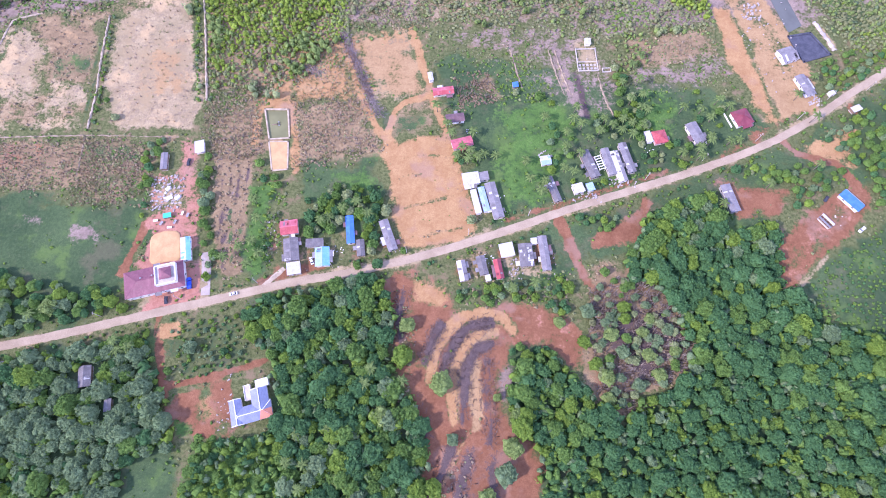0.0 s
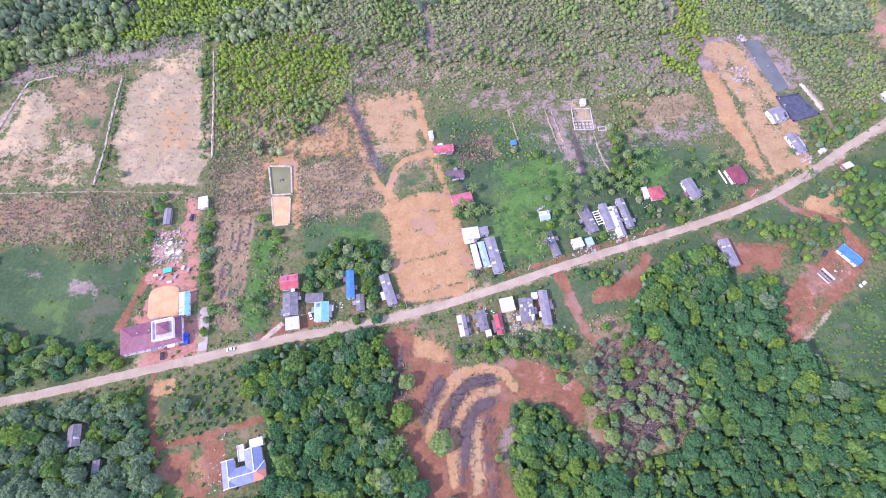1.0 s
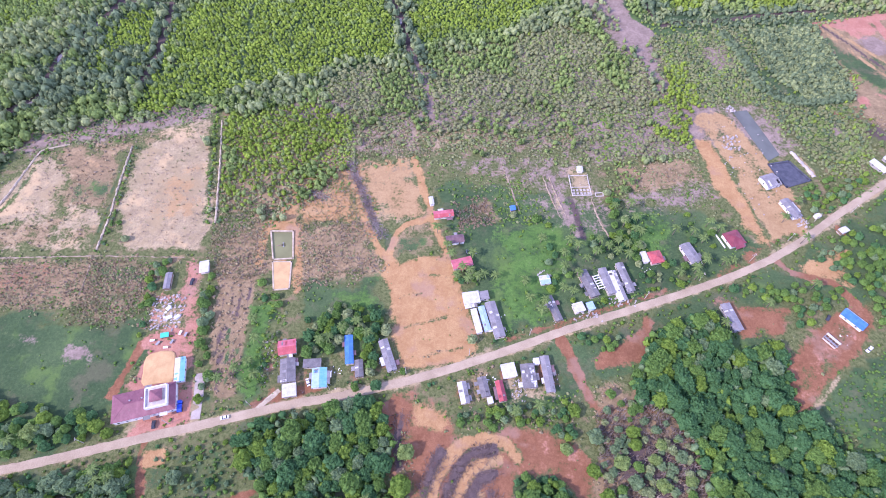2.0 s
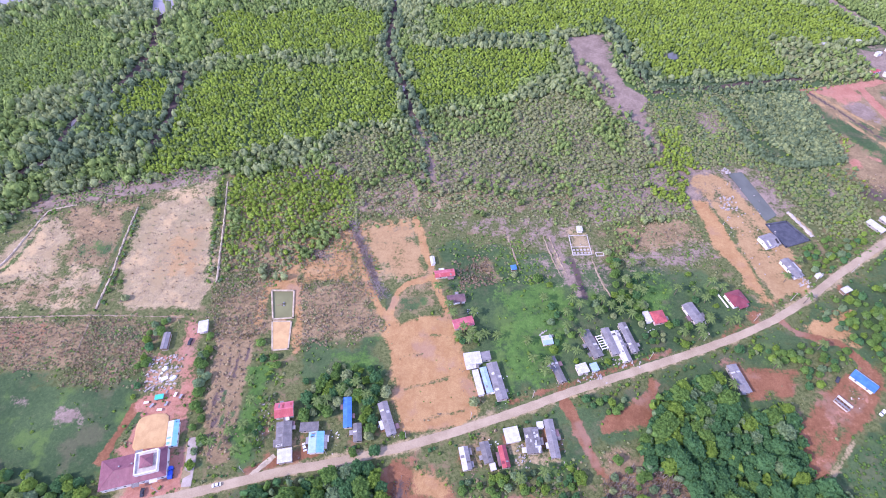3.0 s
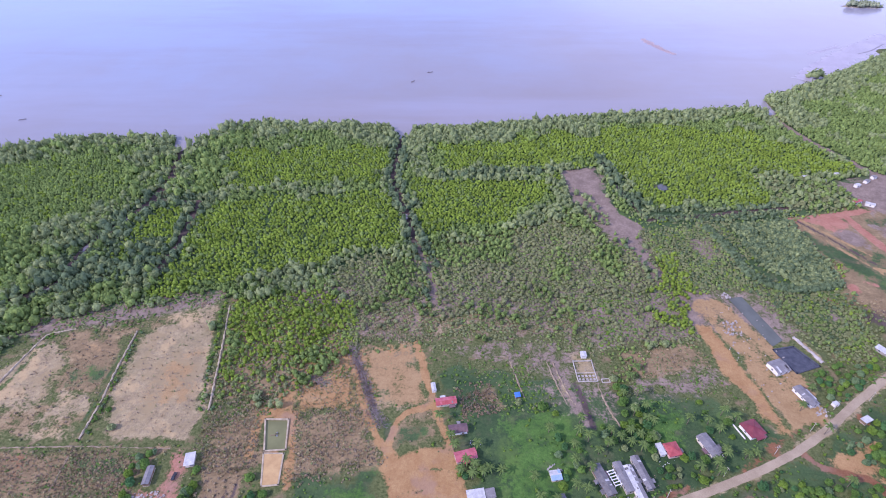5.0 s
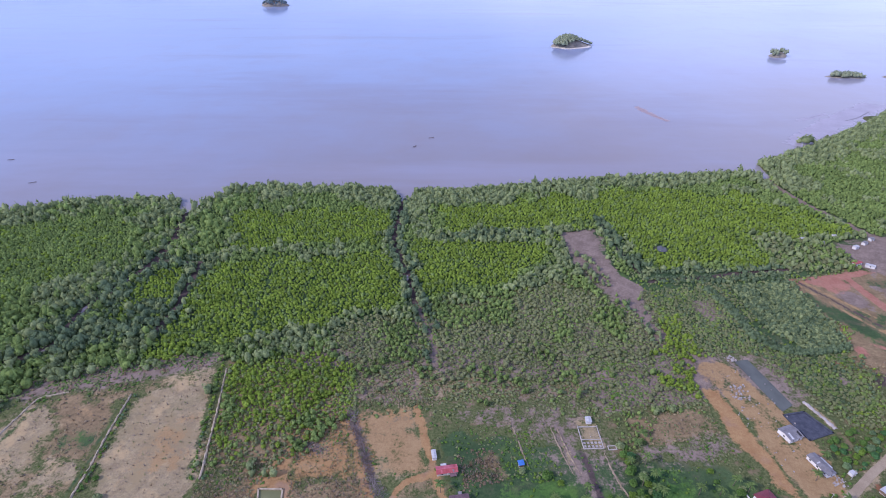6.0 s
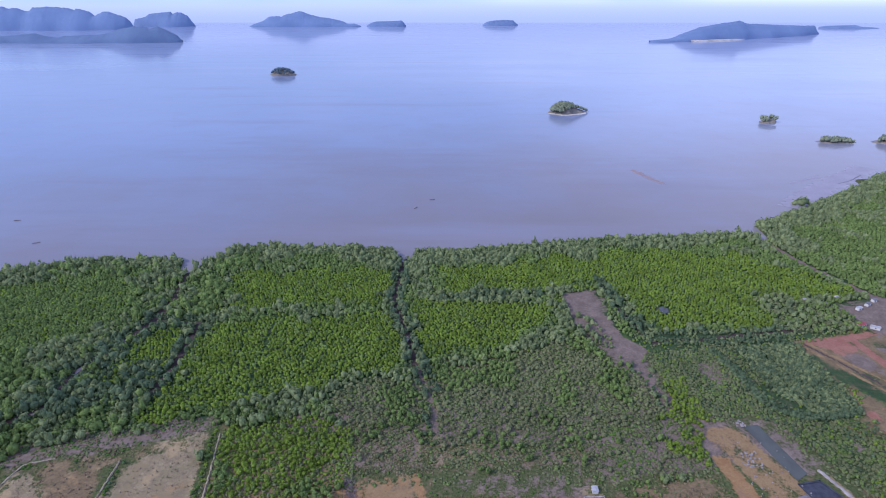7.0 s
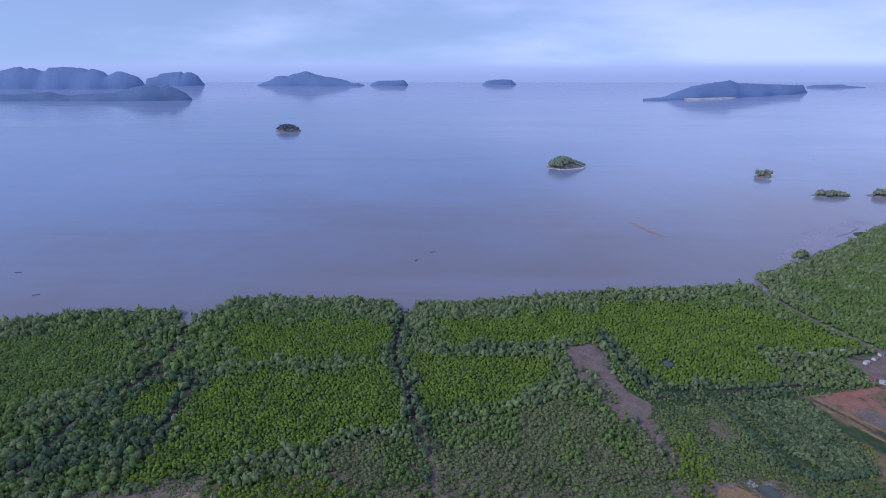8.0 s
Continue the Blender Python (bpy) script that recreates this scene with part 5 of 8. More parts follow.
SCRUB = [(-120, 0), (-80, 2), (-74, -24), (-78, -60), (-134, -60), (-124, -24)]
keep &= (np.hypot(x + 95, y - 18) > 14.5) & (np.hypot(x - 163, y - 132) > 9) & (depth_in(x, y, SCRUB) + wobble * 0.6 < 0)
roll, size = rng.rand(len(x)), rng.rand(len(x))
patch = smooth_noise(x, y, 26, 44)
kind = np.select([roll < 0.58 - 0.42 * patch, roll < 0.82 - 0.12 * patch, roll < 0.94 - 0.04 * patch], [0, 1, 2], 3)
kind = np.where((x < -125) & (roll * 7.1 % 1 < 0.7), 3, kind)
kind = np.where((x > 20) & (roll * 9.7 % 1 < 0.5), 0, kind)
east = (x > 40) & (y < 30)
radius = np.where(east, 0.78, 0.88) + 0.7 * size**3
GROVE_SPOTS = np.stack([x, y, ground_z(x, y) - 0.1, radius, radius * (0.9 + 0.3 * rng.rand(len(x))), kind], 1)[keep]
# undergrowth filling the gaps
ux, uy = sown(-270, 262, -48, 140, 4.1, 37, 0.5)
under = (np.max([depth_in(ux, uy, g) for g in GROVES], 0) + (smooth_noise(ux, uy, 14, 13) - 0.5) * 8 > -1) & (off_line(ux, uy, ROAD_LINE) > 4.5)
under &= (np.hypot(ux + 180, uy - 31) > 7) & (np.hypot(ux + 166, uy - 17) > 4.5) & (np.hypot(ux + 95, uy - 18) > 14) & (np.hypot(ux - 163, uy - 132) > 10)
us = 1.8 + 1.1 * rng.rand(len(ux))
UNDER = np.stack([ux, uy, ground_z(ux, uy) - 0.2, us, us * 1.55, rng.choice([0, 1, 1, 2, 3], len(ux))], 1)[under]
# low tangle of vines south of the new house
sx, sy = sown(-136, -72, -50, 4, 4.3, 38, 0.5)
us = 0.8 + 0.4 * rng.rand(len(sx))
VINES = np.stack([sx, sy, ground_z(sx, sy) - 0.9, us, us * 0.55, rng.choice([1, 1, 2, 0], len(sx))], 1)[(depth_in(sx, sy, SCRUB) > -2) & (np.hypot(sx + 95, sy - 16) > 15)]
GROVE_LEAVES = [LEAF["deep"], LEAF["mid"], LEAF["bright"], LEAF["dusty"]]


def part(name, mesh, material, parent, label=""):
    """One mesh object under a thing or under a part; mesh: a bmesh, or a mesh that several share."""
    if isinstance(mesh, bmesh.types.BMesh):
        me = bpy.data.meshes.new(name)
        bmesh.ops.recalc_face_normals(mesh, faces=mesh.faces)
        mesh.to_mesh(me)
        mesh.free()
    else:
        me = mesh
    if material is not None and not me.materials:
        me.materials.append(material)
    ob = new(name, me)
    ob.parent = parent
    return tagged(ob, label)


def thing(name, label, category, x, y, z=0.0, turn=0.0, group=""):
    ob = new(name)
    ob.empty_display_size = 0.5
    ob.matrix_basis = pose(x, y, z, 0, 0, turn)
    return tagged(ob, label, category, group)


def tree_kind(seed, leaf, label, group, spread_to=4.0, clumps=2, sprays=420, high=1.0):
    t = thing("tree", label, "tree", 0, 0, 0, 0, group)
    v, f = broad_crown(seed, spread_to, clumps, sprays)
    part("crown", tri_mesh("crown", v * (1, 1, high), f, [LEAF[leaf]]), None, t)
    part("trunk", tri_mesh("trunk", *trunk_of(seed, spread_to * 0.95 * high, 0.2 + 0.02 * spread_to), [BARK]), None, t)
    return t


def plant(kinds, spots, seed):
    """Places a tree of one of the kinds at every spot x, y, scale; the kinds' own trees take the first spots."""
    rng = np.random.RandomState(seed)
    for n, (x, y, k) in enumerate(spots):
        kind = kinds[n % len(kinds)]
        m = Matrix.LocRotScale((x, y, float(ground_z(x, y)) - 0.1), Euler((0, 0, rng.uniform(0, 6.28))), (k, k, k * rng.uniform(0.9, 1.2)))
        if n < len(kinds):
            kind.matrix_basis = m
            kind.scale = (1, 1, 1)
            kind.matrix_basis = m
        else:
            copy_bare(kind, m)


def copy_bare(kind, m):
    s = kind.scale.copy()
    return copy_thing(kind, m @ Matrix.Diagonal((1 / s.x, 1 / s.y, 1 / s.z, 1)))


# a share of the grove as trees of their own: its edge along the road and the dug-out slope
own = (GROVE_SPOTS[:, 0] > -104) & (GROVE_SPOTS[:, 0] < -20) & (GROVE_SPOTS[:, 1] > 36) | (GROVE_SPOTS[:, 0] > 98) & (GROVE_SPOTS[:, 0] < 190) & (GROVE_SPOTS[:, 1] > 98)
GROVE_GROUP = "broad-leaved trees of the groves below the road"
GROVE_KINDS = [
    tree_kind(101, "deep", "dark green broad-leaved tree in a close grove", GROVE_GROUP),
    tree_kind(102, "deep", "dark green broad-leaved tree in a close grove", GROVE_GROUP),
    tree_kind(103, "mid", "mid-green broad-leaved tree in a close grove", GROVE_GROUP),
    tree_kind(104, "bright", "light green broad-leaved tree in a close grove", GROVE_GROUP),
    tree_kind(105, "deep", "dark green broad-leaved tree in a close grove", GROVE_GROUP),
    tree_kind(106, "mid", "mid-green broad-leaved tree in a close grove", GROVE_GROUP),
    tree_kind(107, "dusty", "grey-green broad-leaved tree in a close grove", GROVE_GROUP),
]
plant(GROVE_KINDS, GROVE_SPOTS[own][:, [0, 1, 3]], 3)
stand("undergrowth", "leafy undergrowth between the grove trees", "undergrowth", far_bushes, UNDER, GROVE_LEAVES, 15)
stand("vine_tangle", "low tangle of bright green vines over scrub", "vines", [broad_crown(s, 2.9, 1, 130) for s in (161, 162, 163)], VINES, GROVE_LEAVES, 19)
stand("grove", "dense dark green broad-leaved grove on the slope", "trees", TREE_SEEDS, GROVE_SPOTS[~own], GROVE_LEAVES, 12)

# -- gardens, hedges and verges --
def HOMES_NEAR(x, y, spare=0.0):
    """Whether a plant at x, y would stand in a house."""
    return any(math.hypot(x - a, y - b) < r * 0.75 + spare for a, b, r in HOMES)


YARDS = {
    "house garden": [(-74, 133), (-34, 137), (-30, 114), (-38, 94), (-61, 107), (-75, 110)],
    "compound hedge": [(-144, 162), (-138, 162), (-130, 113), (-121, 87), (-130, 90)],
    "shack garden": [(-175, 169), (-164, 171), (-166, 152), (-170, 136), (-168, 118), (-174, 118)],
    "roadside wood": [(-290, 98), (-218, 80), (-178, 77), (-167, 66), (-201, 57), (-290, 38)],
    "boundary row": [(104, 226), (113, 226), (125, 169), (117, 167), (107, 189)],
    "palm garden": [(5, 164), (22, 162), (21, 150), (7, 150)],
    "cottage garden": [(153, 208), (173, 193), (167, 174), (153, 184)],
    "pond garden": [(233, 236), (285, 240), (275, 215), (262, 211), (236, 208)],
    "bend thicket": [(243, 187), (290, 205), (290, 125), (258, 136), (244, 151), (228, 173)],
    "clearing thicket": [(168, 151), (214, 156), (234, 151), (220, 137), (200, 124), (199, 140)],
    "slope thicket": [(6, 76), (26, 81), (66, 85), (69, 63), (45, 73), (30, 72), (14, 66)],
    "verge thicket": [(75, 120), (104, 128), (102, 119), (84, 108), (77, 107)],
    "row garden": [(73, 185), (84, 180), (82, 165), (76, 143), (71, 143)],
    "shop garden": [(115, 160), (142, 172), (148, 166), (140, 153), (117, 146)],
    "meadow trees": [(62, 188), (68, 188), (68, 150), (62, 150)],
    "long garden": [(88, 192), (104, 202), (108, 178), (98, 168), (90, 176)],
    "banana rows": [(-110, 160), (-100, 162), (-94, 138), (-96, 90), (-100, 92), (-102, 130)],
    "field edge": [(-86, 138), (-40, 142), (-36, 134), (-78, 128)],
    "bend garden": [(176, 200), (196, 206), (206, 186), (196, 178), (186, 178)],
    "low thicket": [(252, 176), (300, 190), (300, 118), (250, 116), (246, 130)],
    "dug slope grove": [(34, 46), (52, 50), (70, 36), (84, 12), (60, 0), (48, -3), (36, 12)],
}
SPARSE = [(-110, 160), (88, 192), (62, 188), (153, 208), (176, 200), (115, 160), (-86, 138), (73, 185)]
rng = np.random.RandomState(17)
spots = []
for plot in YARDS.values():
    p = np.array(plot)
    x, y = sown(p[:, 0].min(), p[:, 0].max(), p[:, 1].min(), p[:, 1].max(), 4.2 if plot[0] in ((-144, 162), (-74, 133), (6, 76)) else 5.0, int(abs(p.sum())) % 999)
    ok = inside(x, y, plot) & (off_line(x, y, ROAD_LINE) > 4.5) & (rng.rand(len(x)) < (0.4 if plot[0] in SPARSE else 0.85)) & ~in_water(x, y, 2.0)
    tall = {(-290, 98): 1.35, (-74, 133): 1.3, (-144, 162): 1.2, (104, 226): 1.2}.get(plot[0], 1.0)
    spots += [(a, b, tall * rng.uniform(0.55, 1.1)) for a, b in zip(x[ok], y[ok])]
x, y = sown(74, 132, 12, 96, 4.6, 5, 0.6)
ok = inside(x, y, [(82, 82), (104, 84), (130, 74), (130, 36), (104, 26), (90, 16), (80, 26), (76, 50)])
BARE_SPOTS = [(a, b, rng.uniform(0.5, 1.0)) for a, b in zip(x[ok], y[ok]) if rng.rand() < 0.6]
SOLO = [(-19, 58, 0.95), (-20, 41, 1.25), (-1, 29, 1.3), (-28, 27, 1.1), (-30, 13, 1.2), (-21, 10, 1.1), (34, -2, 1.1), (31, -14, 1.2), (21, -24, 1.0), (-3, -20, 1.0), (37, 13, 0.9), (5, 2, 0.7), (28, 22, 0.5), (-245, 74, 1.4), (-262, 122, 1.1), (-232, 62, 1.3), (-206, 66, 1.1),
        (68, 79, 0.8), (61, 60, 0.7), (76, 66, 0.9), (87, 54, 0.9), (95, 62, 0.7), (104, 55, 0.7), (93, 45, 0.8), (106, 43, 0.8), (78, 38, 0.8), (84, 32, 0.9), (99, 28, 0.8), (83, 22, 0.8), (74, 50, 0.8), (109, 62, 0.7), (117, 57, 0.7), (110, 34, 0.8), (96, 69, 0.8), (120, 46, 0.7), (-130, 46, 0.8)]
singles = [(-198, 184, 1.0), (-206, 196, 0.7), (-128, 84, 1.1),
           (-36, 92, 1.1), (-47, 91, 0.9), (16, 118, 1.2), (-22, 100, 0.8), (93, 143, 0.9), (146, 58, 1.2), (88, 88, 1.0), (44, 204, 0.9), (58, 200, 1.2), (66, 196, 0.9), (-112, 44, 0.7), (-140, 34, 0.8)]
x, y = sown(-146, -95, 26, 64, 3.6, 9)
ok = inside(x, y, [(-143, 56), (-108, 63), (-97, 40), (-134, 27)])
spots += [(a, b, rng.uniform(0.3, 0.6)) for a, b in zip(x[ok], y[ok])]
SOLO_GROUP = "lone trees on the cleared slopes"
plant([tree_kind(151, "marsh", "fresh green lone tree on cleared red earth", SOLO_GROUP, 5.0, 3, 480, 0.85), tree_kind(152, "bright", "light green lone tree on cleared red earth", SOLO_GROUP, 5.0, 3, 480, 0.85),
       tree_kind(153, "marsh", "fresh green lone tree on cleared red earth", SOLO_GROUP, 5.0, 3, 480, 0.85), tree_kind(154, "dusty", "grey-green lone tree on cleared red earth", SOLO_GROUP, 5.0, 3, 480, 0.85)], SOLO, 19)
GARDEN_GROUP = "garden trees and tall shrubs of the village"
GARDEN_KINDS = [
    tree_kind(121, "mid", "mid-green garden tree beside the houses", GARDEN_GROUP, 2.9, 2, 170, 0.9),
    tree_kind(122, "deep", "dark green garden tree beside the houses", GARDEN_GROUP, 3.1, 3, 190, 0.9),
    tree_kind(123, "bright", "light green garden shrub beside the houses", GARDEN_GROUP, 2.5, 2, 170, 0.85),
    tree_kind(124, "mid", "mid-green garden tree beside the houses", GARDEN_GROUP, 2.7, 2, 170, 0.9),
    tree_kind(125, "grey", "grey-green garden tree beside the houses", GARDEN_GROUP, 2.6, 2, 170, 0.9),
]
spots = np.array(spots)
spots = np.array([s for s in spots if not HOMES_NEAR(s[0], s[1], 1.0)] )
near = (spots[:, 0] > -80) & (spots[:, 0] < 30) & (spots[:, 1] > 85) | (spots[:, 0] > 100) & (spots[:, 0] < 180) & (spots[:, 1] > 140)
plant(GARDEN_KINDS[::-1], np.concatenate([singles, spots[near]]), 6)
rest = spots[~near]
rows = np.stack([rest[:, 0], rest[:, 1], ground_z(rest[:, 0], rest[:, 1]) - 0.1, rest[:, 2], rest[:, 2] * 0.95, rng.choice([0, 1, 1, 2, 3], len(rest))], 1)
# verges: shrubs along both sides of the road
mid, way = along(ROAD_LINE[2:-3], 2.2)
for side in (-1, 1):
    for c, w in zip(mid, way):
        off = rng.uniform(4.2, 9.0) * side
        a, b = c[0] - w[1] * off, c[1] + w[0] * off
        j, i = min(np.searchsorted(YS, b), len(YS) - 1), min(np.searchsorted(XS, a), len(XS) - 1)
        if max(MASKS["red"][j, i], MASKS["orange"][j, i], MASKS["pale"][j, i]) < 0.3 and rng.rand() < 0.5 and not (HOMES_NEAR(a, b)):
            rows = np.concatenate([rows, [(a, b, float(ground_z(a, b)) - 0.1, *([rng.uniform(0.25, 0.55)] * 2), rng.choice([0, 1, 1, 2]))]])
dry_rows = np.array([(a, b, float(ground_z(a, b)) - 0.1, k, k, int(rng.choice([0, 0, 1, 1, 2, 3]))) for a, b, k in BARE_SPOTS])
stand("dry_thicket", "half-bare greyish shrubs on brown cleared earth", "shrubs", [broad_crown(s, 2.9, 1, 130) for s in (141, 142, 143)], dry_rows, [LEAF["dusty"], LEAF["grey"], LEAF["mid"], LEAF["olive"]], 18)
# shrubs along the field walls and ditches
for line, off, step in (([(-219, 263), (-217, 228), (-214, 200), (-214, 178)], 3.0, 1.5), ([(-164, 289), (-156, 248), (-147, 196)], -3.2, 1.6), ([(-162, 289), (-154, 248), (-145, 194)], 2.4, 3.0)):
    mid, way = along(line, step)
    for c, w in zip(mid, way):
        if rng.rand() < 0.75:
            a, b = c[0] - w[1] * off + rng.uniform(-0.8, 0.8), c[1] + w[0] * off
            k = rng.uniform(0.25, 0.55)
            rows = np.concatenate([rows, [(a, b, float(ground_z(a, b)) - 0.1, k, k, rng.choice([1, 1, 2, 3]))]])
# rank growth on the field beside the red clearing
x, y = sown(196, 300, 20, 130, 2.6, 51, 0.5)
ok = inside(x, y, [(216, 99), (300, 134), (300, 20), (227, 38), (207, 62), (197, 79)]) & (rng.rand(len(x)) < 0.75) & (np.hypot(x - 234, y - 114) > 5)
k = rng.uniform(0.25, 0.45, len(x))
rows = np.concatenate([rows, np.stack([x, y, ground_z(x, y) - 0.3, k, k * 0.8, rng.choice([0, 1, 1], len(x))], 1)[ok]])
small = rows[:, 3] < 0.56
stand("thicket", "close green shrubs and small trees between the plots", "shrubs", [broad_crown(s, 2.8, 1, 120) for s in (131, 132, 133, 134)], rows[~small], GROVE_LEAVES, 14)
rows[:, 3:5] *= 2.6
stand("shrub_growth", "low green shrubs along verges, walls and rank grass", "shrubs", bushes, rows[small], GROVE_LEAVES, 16)

# low bushes over fields, verges and slopes
x, y = sown(-330, 330, -50, 300, 3.1, 41, 0.5)
rng = np.random.RandomState(23)
roll = rng.rand(len(x))
iy, ix = np.clip(np.searchsorted(YS, y), 0, len(YS) - 1), np.clip(np.searchsorted(XS, x), 0, len(XS) - 1)
bare = np.maximum.reduce([MASKS[k][iy, ix] for k in ("orange", "red", "tan", "pale")])
grass = MASKS["grass"][iy, ix]
dry = MASKS["dry"][iy, ix]
mud = MASKS["mud"][iy, ix]
chance = 0.8 * (1 - grass * 0.5) * (1 - bare) ** 2 * (1 + 0.9 * dry) * (1 - 0.2 * mud) * np.clip(smooth_noise(x, y, 13, 19) * 2 - 0.35, 0.05, 1)
chance = np.where(bare > 0.6, 0.02, chance) * np.where((x < -168) & (y < 134), 0.35, 1.0)
pale_field = (MASKS["pale"][iy, ix] > 0.6) & (x < -145)
chance = np.where(pale_field, 0.02 + 0.5 * np.clip(smooth_noise(x, y, 7, 29) * 5 - 3.4, 0, 1), chance)
ok = (roll < chance) & (off_line(x, y, ROAD_LINE) > 3.5) & (depth_in(x, y, MARSH) < 0)
kind = np.where(dry > 0.4, np.where(rng.rand(len(x)) < 0.5, 2, 4), np.where(rng.rand(len(x)) < 0.5, 0, 1))
kind = np.where((grass > 0.5) & (kind == 1), 0, kind)
kind = np.where(pale_field, np.where(rng.rand(len(x)) < 0.6, 5, 2), kind)
size = 0.45 + 0.75 * rng.rand(len(x)) ** 1.5
size = np.where(bare > 0.6, 0.45, size)
kind = np.where((kind == 0) & (rng.rand(len(x)) < 0.25), 3, kind)
spots = np.stack([x, y, ground_z(x, y) - 0.15, size, size * 0.85, kind], 1)[ok]
# weeds in rows on the old furrows
fx, fy = np.meshgrid(np.arange(-296, -176, 1.5), np.arange(136, 169, 3.4))
fx, fy = fx.ravel() + rng.uniform(-0.7, 0.7, fx.size), fy.ravel() + rng.uniform(-0.5, 0.5, fx.size) + 0.03 * (fx.ravel() + 240)
fs = 0.35 + 0.5 * rng.rand(fx.size)
ok = rng.rand(fx.size) < 0.25 + 0.6 * smooth_noise(fx, fy, 14, 33)
furrow = np.stack([fx, fy, ground_z(fx, fy) - 0.15, fs, fs * 0.8, rng.choice([1, 2, 2, 0], fx.size)], 1)[ok]
spots = np.concatenate([spots, furrow])
# close brush on fallow plots; kinds as in the list below
BRUSH = (
    ([(-146, 192), (-112, 187), (-106, 158), (-138, 158)], 1.8, (1, 4, 2, 4, 2), 0.75),
    ([(-93, 196), (-48, 199), (-38, 162), (-84, 152)], 1.9, (4, 2, 2, 1, 4), 0.75),
    ([(-100, 232), (-72, 246), (-56, 204), (-92, 200)], 2.8, (2, 1), 0.6),
    ([(-296, 168), (-218, 170), (-218, 140), (-300, 130)], 2.1, (5, 4, 2, 4, 1), 0.6),
    ([(-216, 172), (-175, 169), (-167, 130), (-220, 124)], 1.7, (1, 5, 5, 0, 1), 0.8),
    ([(-262, 152), (-192, 168), (-172, 159), (-212, 140), (-258, 134)], 2.0, (5, 5, 1), 0.7),
    ([(8, 213), (27, 217), (30, 199), (11, 194)], 1.5, (5,), 0.9),
    ([(104, 302), (127, 295), (131, 262), (106, 246)], 2.0, (3, 0, 1), 1.2),
    ([(28, 236), (62, 230), (66, 196), (36, 196)], 2.4, (0, 1, 3), 0.9),
    ([(0, 236), (28, 240), (28, 220), (4, 216)], 2.6, (0, 1), 0.8),
    ([(112, 250), (176, 258), (176, 212), (116, 206)], 2.8, (1, 1, 0), 0.7),
    ([(-122, 126), (-118, 126), (-112, 84), (-116, 84)], 1.5, (0, 1, 3, 4), 0.6),
    ([(-18, 22), (-26, 40), (-30, 64), (-24, 66), (-16, 44)], 1.7, (2, 2, 1), 0.6),
    ([(-8, -36), (4, -4), (12, -6), (2, -38)], 1.8, (2, 2, 1), 0.7),
    ([(-102, 156), (-97, 158), (-93, 88), (-98, 88)], 1.7, (3, 0, 3, 1), 1.0),
    ([(-312, 262), (-290, 280), (-246, 290), (-206, 302), (-166, 308), (-166, 291), (-205, 280), (-250, 266), (-286, 256)], 1.9, (1, 5, 1, 0), 1.1),
    ([(246, 238), (318, 262), (310, 244), (262, 214)], 2.0, (0, 1, 3), 0.9),
    ([(4, 84), (30, 84), (64, 88), (70, 66), (46, 74), (28, 74), (12, 68)], 2.0, (0, 1, 3, 4), 0.9),
)
BRUSH += (
    ([(-152, 228), (-106, 216), (-102, 190), (-146, 186)], 1.8, (1, 4, 4, 0), 0.9),
    ([(-76, 300), (-12, 294), (-10, 256), (-66, 250)], 2.3, (4, 1, 4), 0.8),
    ([(-100, 244), (-70, 252), (-62, 222), (-100, 214)], 2.2, (1, 2, 0), 0.8),
)
for n, (plot, step, picks, big) in enumerate(BRUSH):
    p = np.array(plot)
    x, y = sown(p[:, 0].min() - 3, p[:, 0].max() + 3, p[:, 1].min() - 3, p[:, 1].max() + 3, step, 300 + n, 0.5)
    ok = (depth_in(x, y, plot) + 14 * (smooth_noise(x, y, 9, 50 + n) - 0.5) + 6 * (rng.rand(len(x)) - 0.5) > 0) & (rng.rand(len(x)) < np.clip(2.2 * smooth_noise(x, y, 7, 70 + n) - 0.35, 0.08, 1.0))
    k = big * rng.uniform(0.6, 1.3, len(x))
    spots = np.concatenate([spots, np.stack([x, y, ground_z(x, y) - 0.15, k * 1.12, k * 0.5, rng.choice(picks, len(x))], 1)[ok]])
spots = spots[~in_water(spots[:, 0], spots[:, 1], 0.8)]
spots = np.array([s for s in spots if not HOMES_NEAR(s[0], s[1], 0.8)])
stand("low_bushes", "scattered low bushes and dry weeds on the fields", "bushes", far_bushes, spots, [LEAF["mid"], LEAF["olive"], LEAF["dry"], LEAF["bright"], LEAF["straw"], LEAF["thorn"]], 9)


# -- dead stalks and bare twigs --
def stalk_clump(seed, blades=8):
    """A tuft of thin dead stalks fanning out from its foot, unit height."""
    rng = np.random.RandomState(seed)
    a = rng.uniform(0, 6.28, blades)
    out, w = rng.uniform(0.15, 0.75, blades), rng.uniform(0.05, 0.10, blades)
    foot = rng.uniform(-0.18, 0.18, (blades, 2))
    tip = np.stack([foot[:, 0] + out * np.cos(a), foot[:, 1] + out * np.sin(a), rng.uniform(0.6, 1.1, blades)], 1)
    side = np.stack([-np.sin(a) * w, np.cos(a) * w, 0 * a], 1)
    base = np.concatenate([foot, np.full((blades, 1), -0.1)], 1)
    return np.stack([base - side, base + side, tip], 1).reshape(-1, 3), np.arange(blades * 3).reshape(-1, 3)


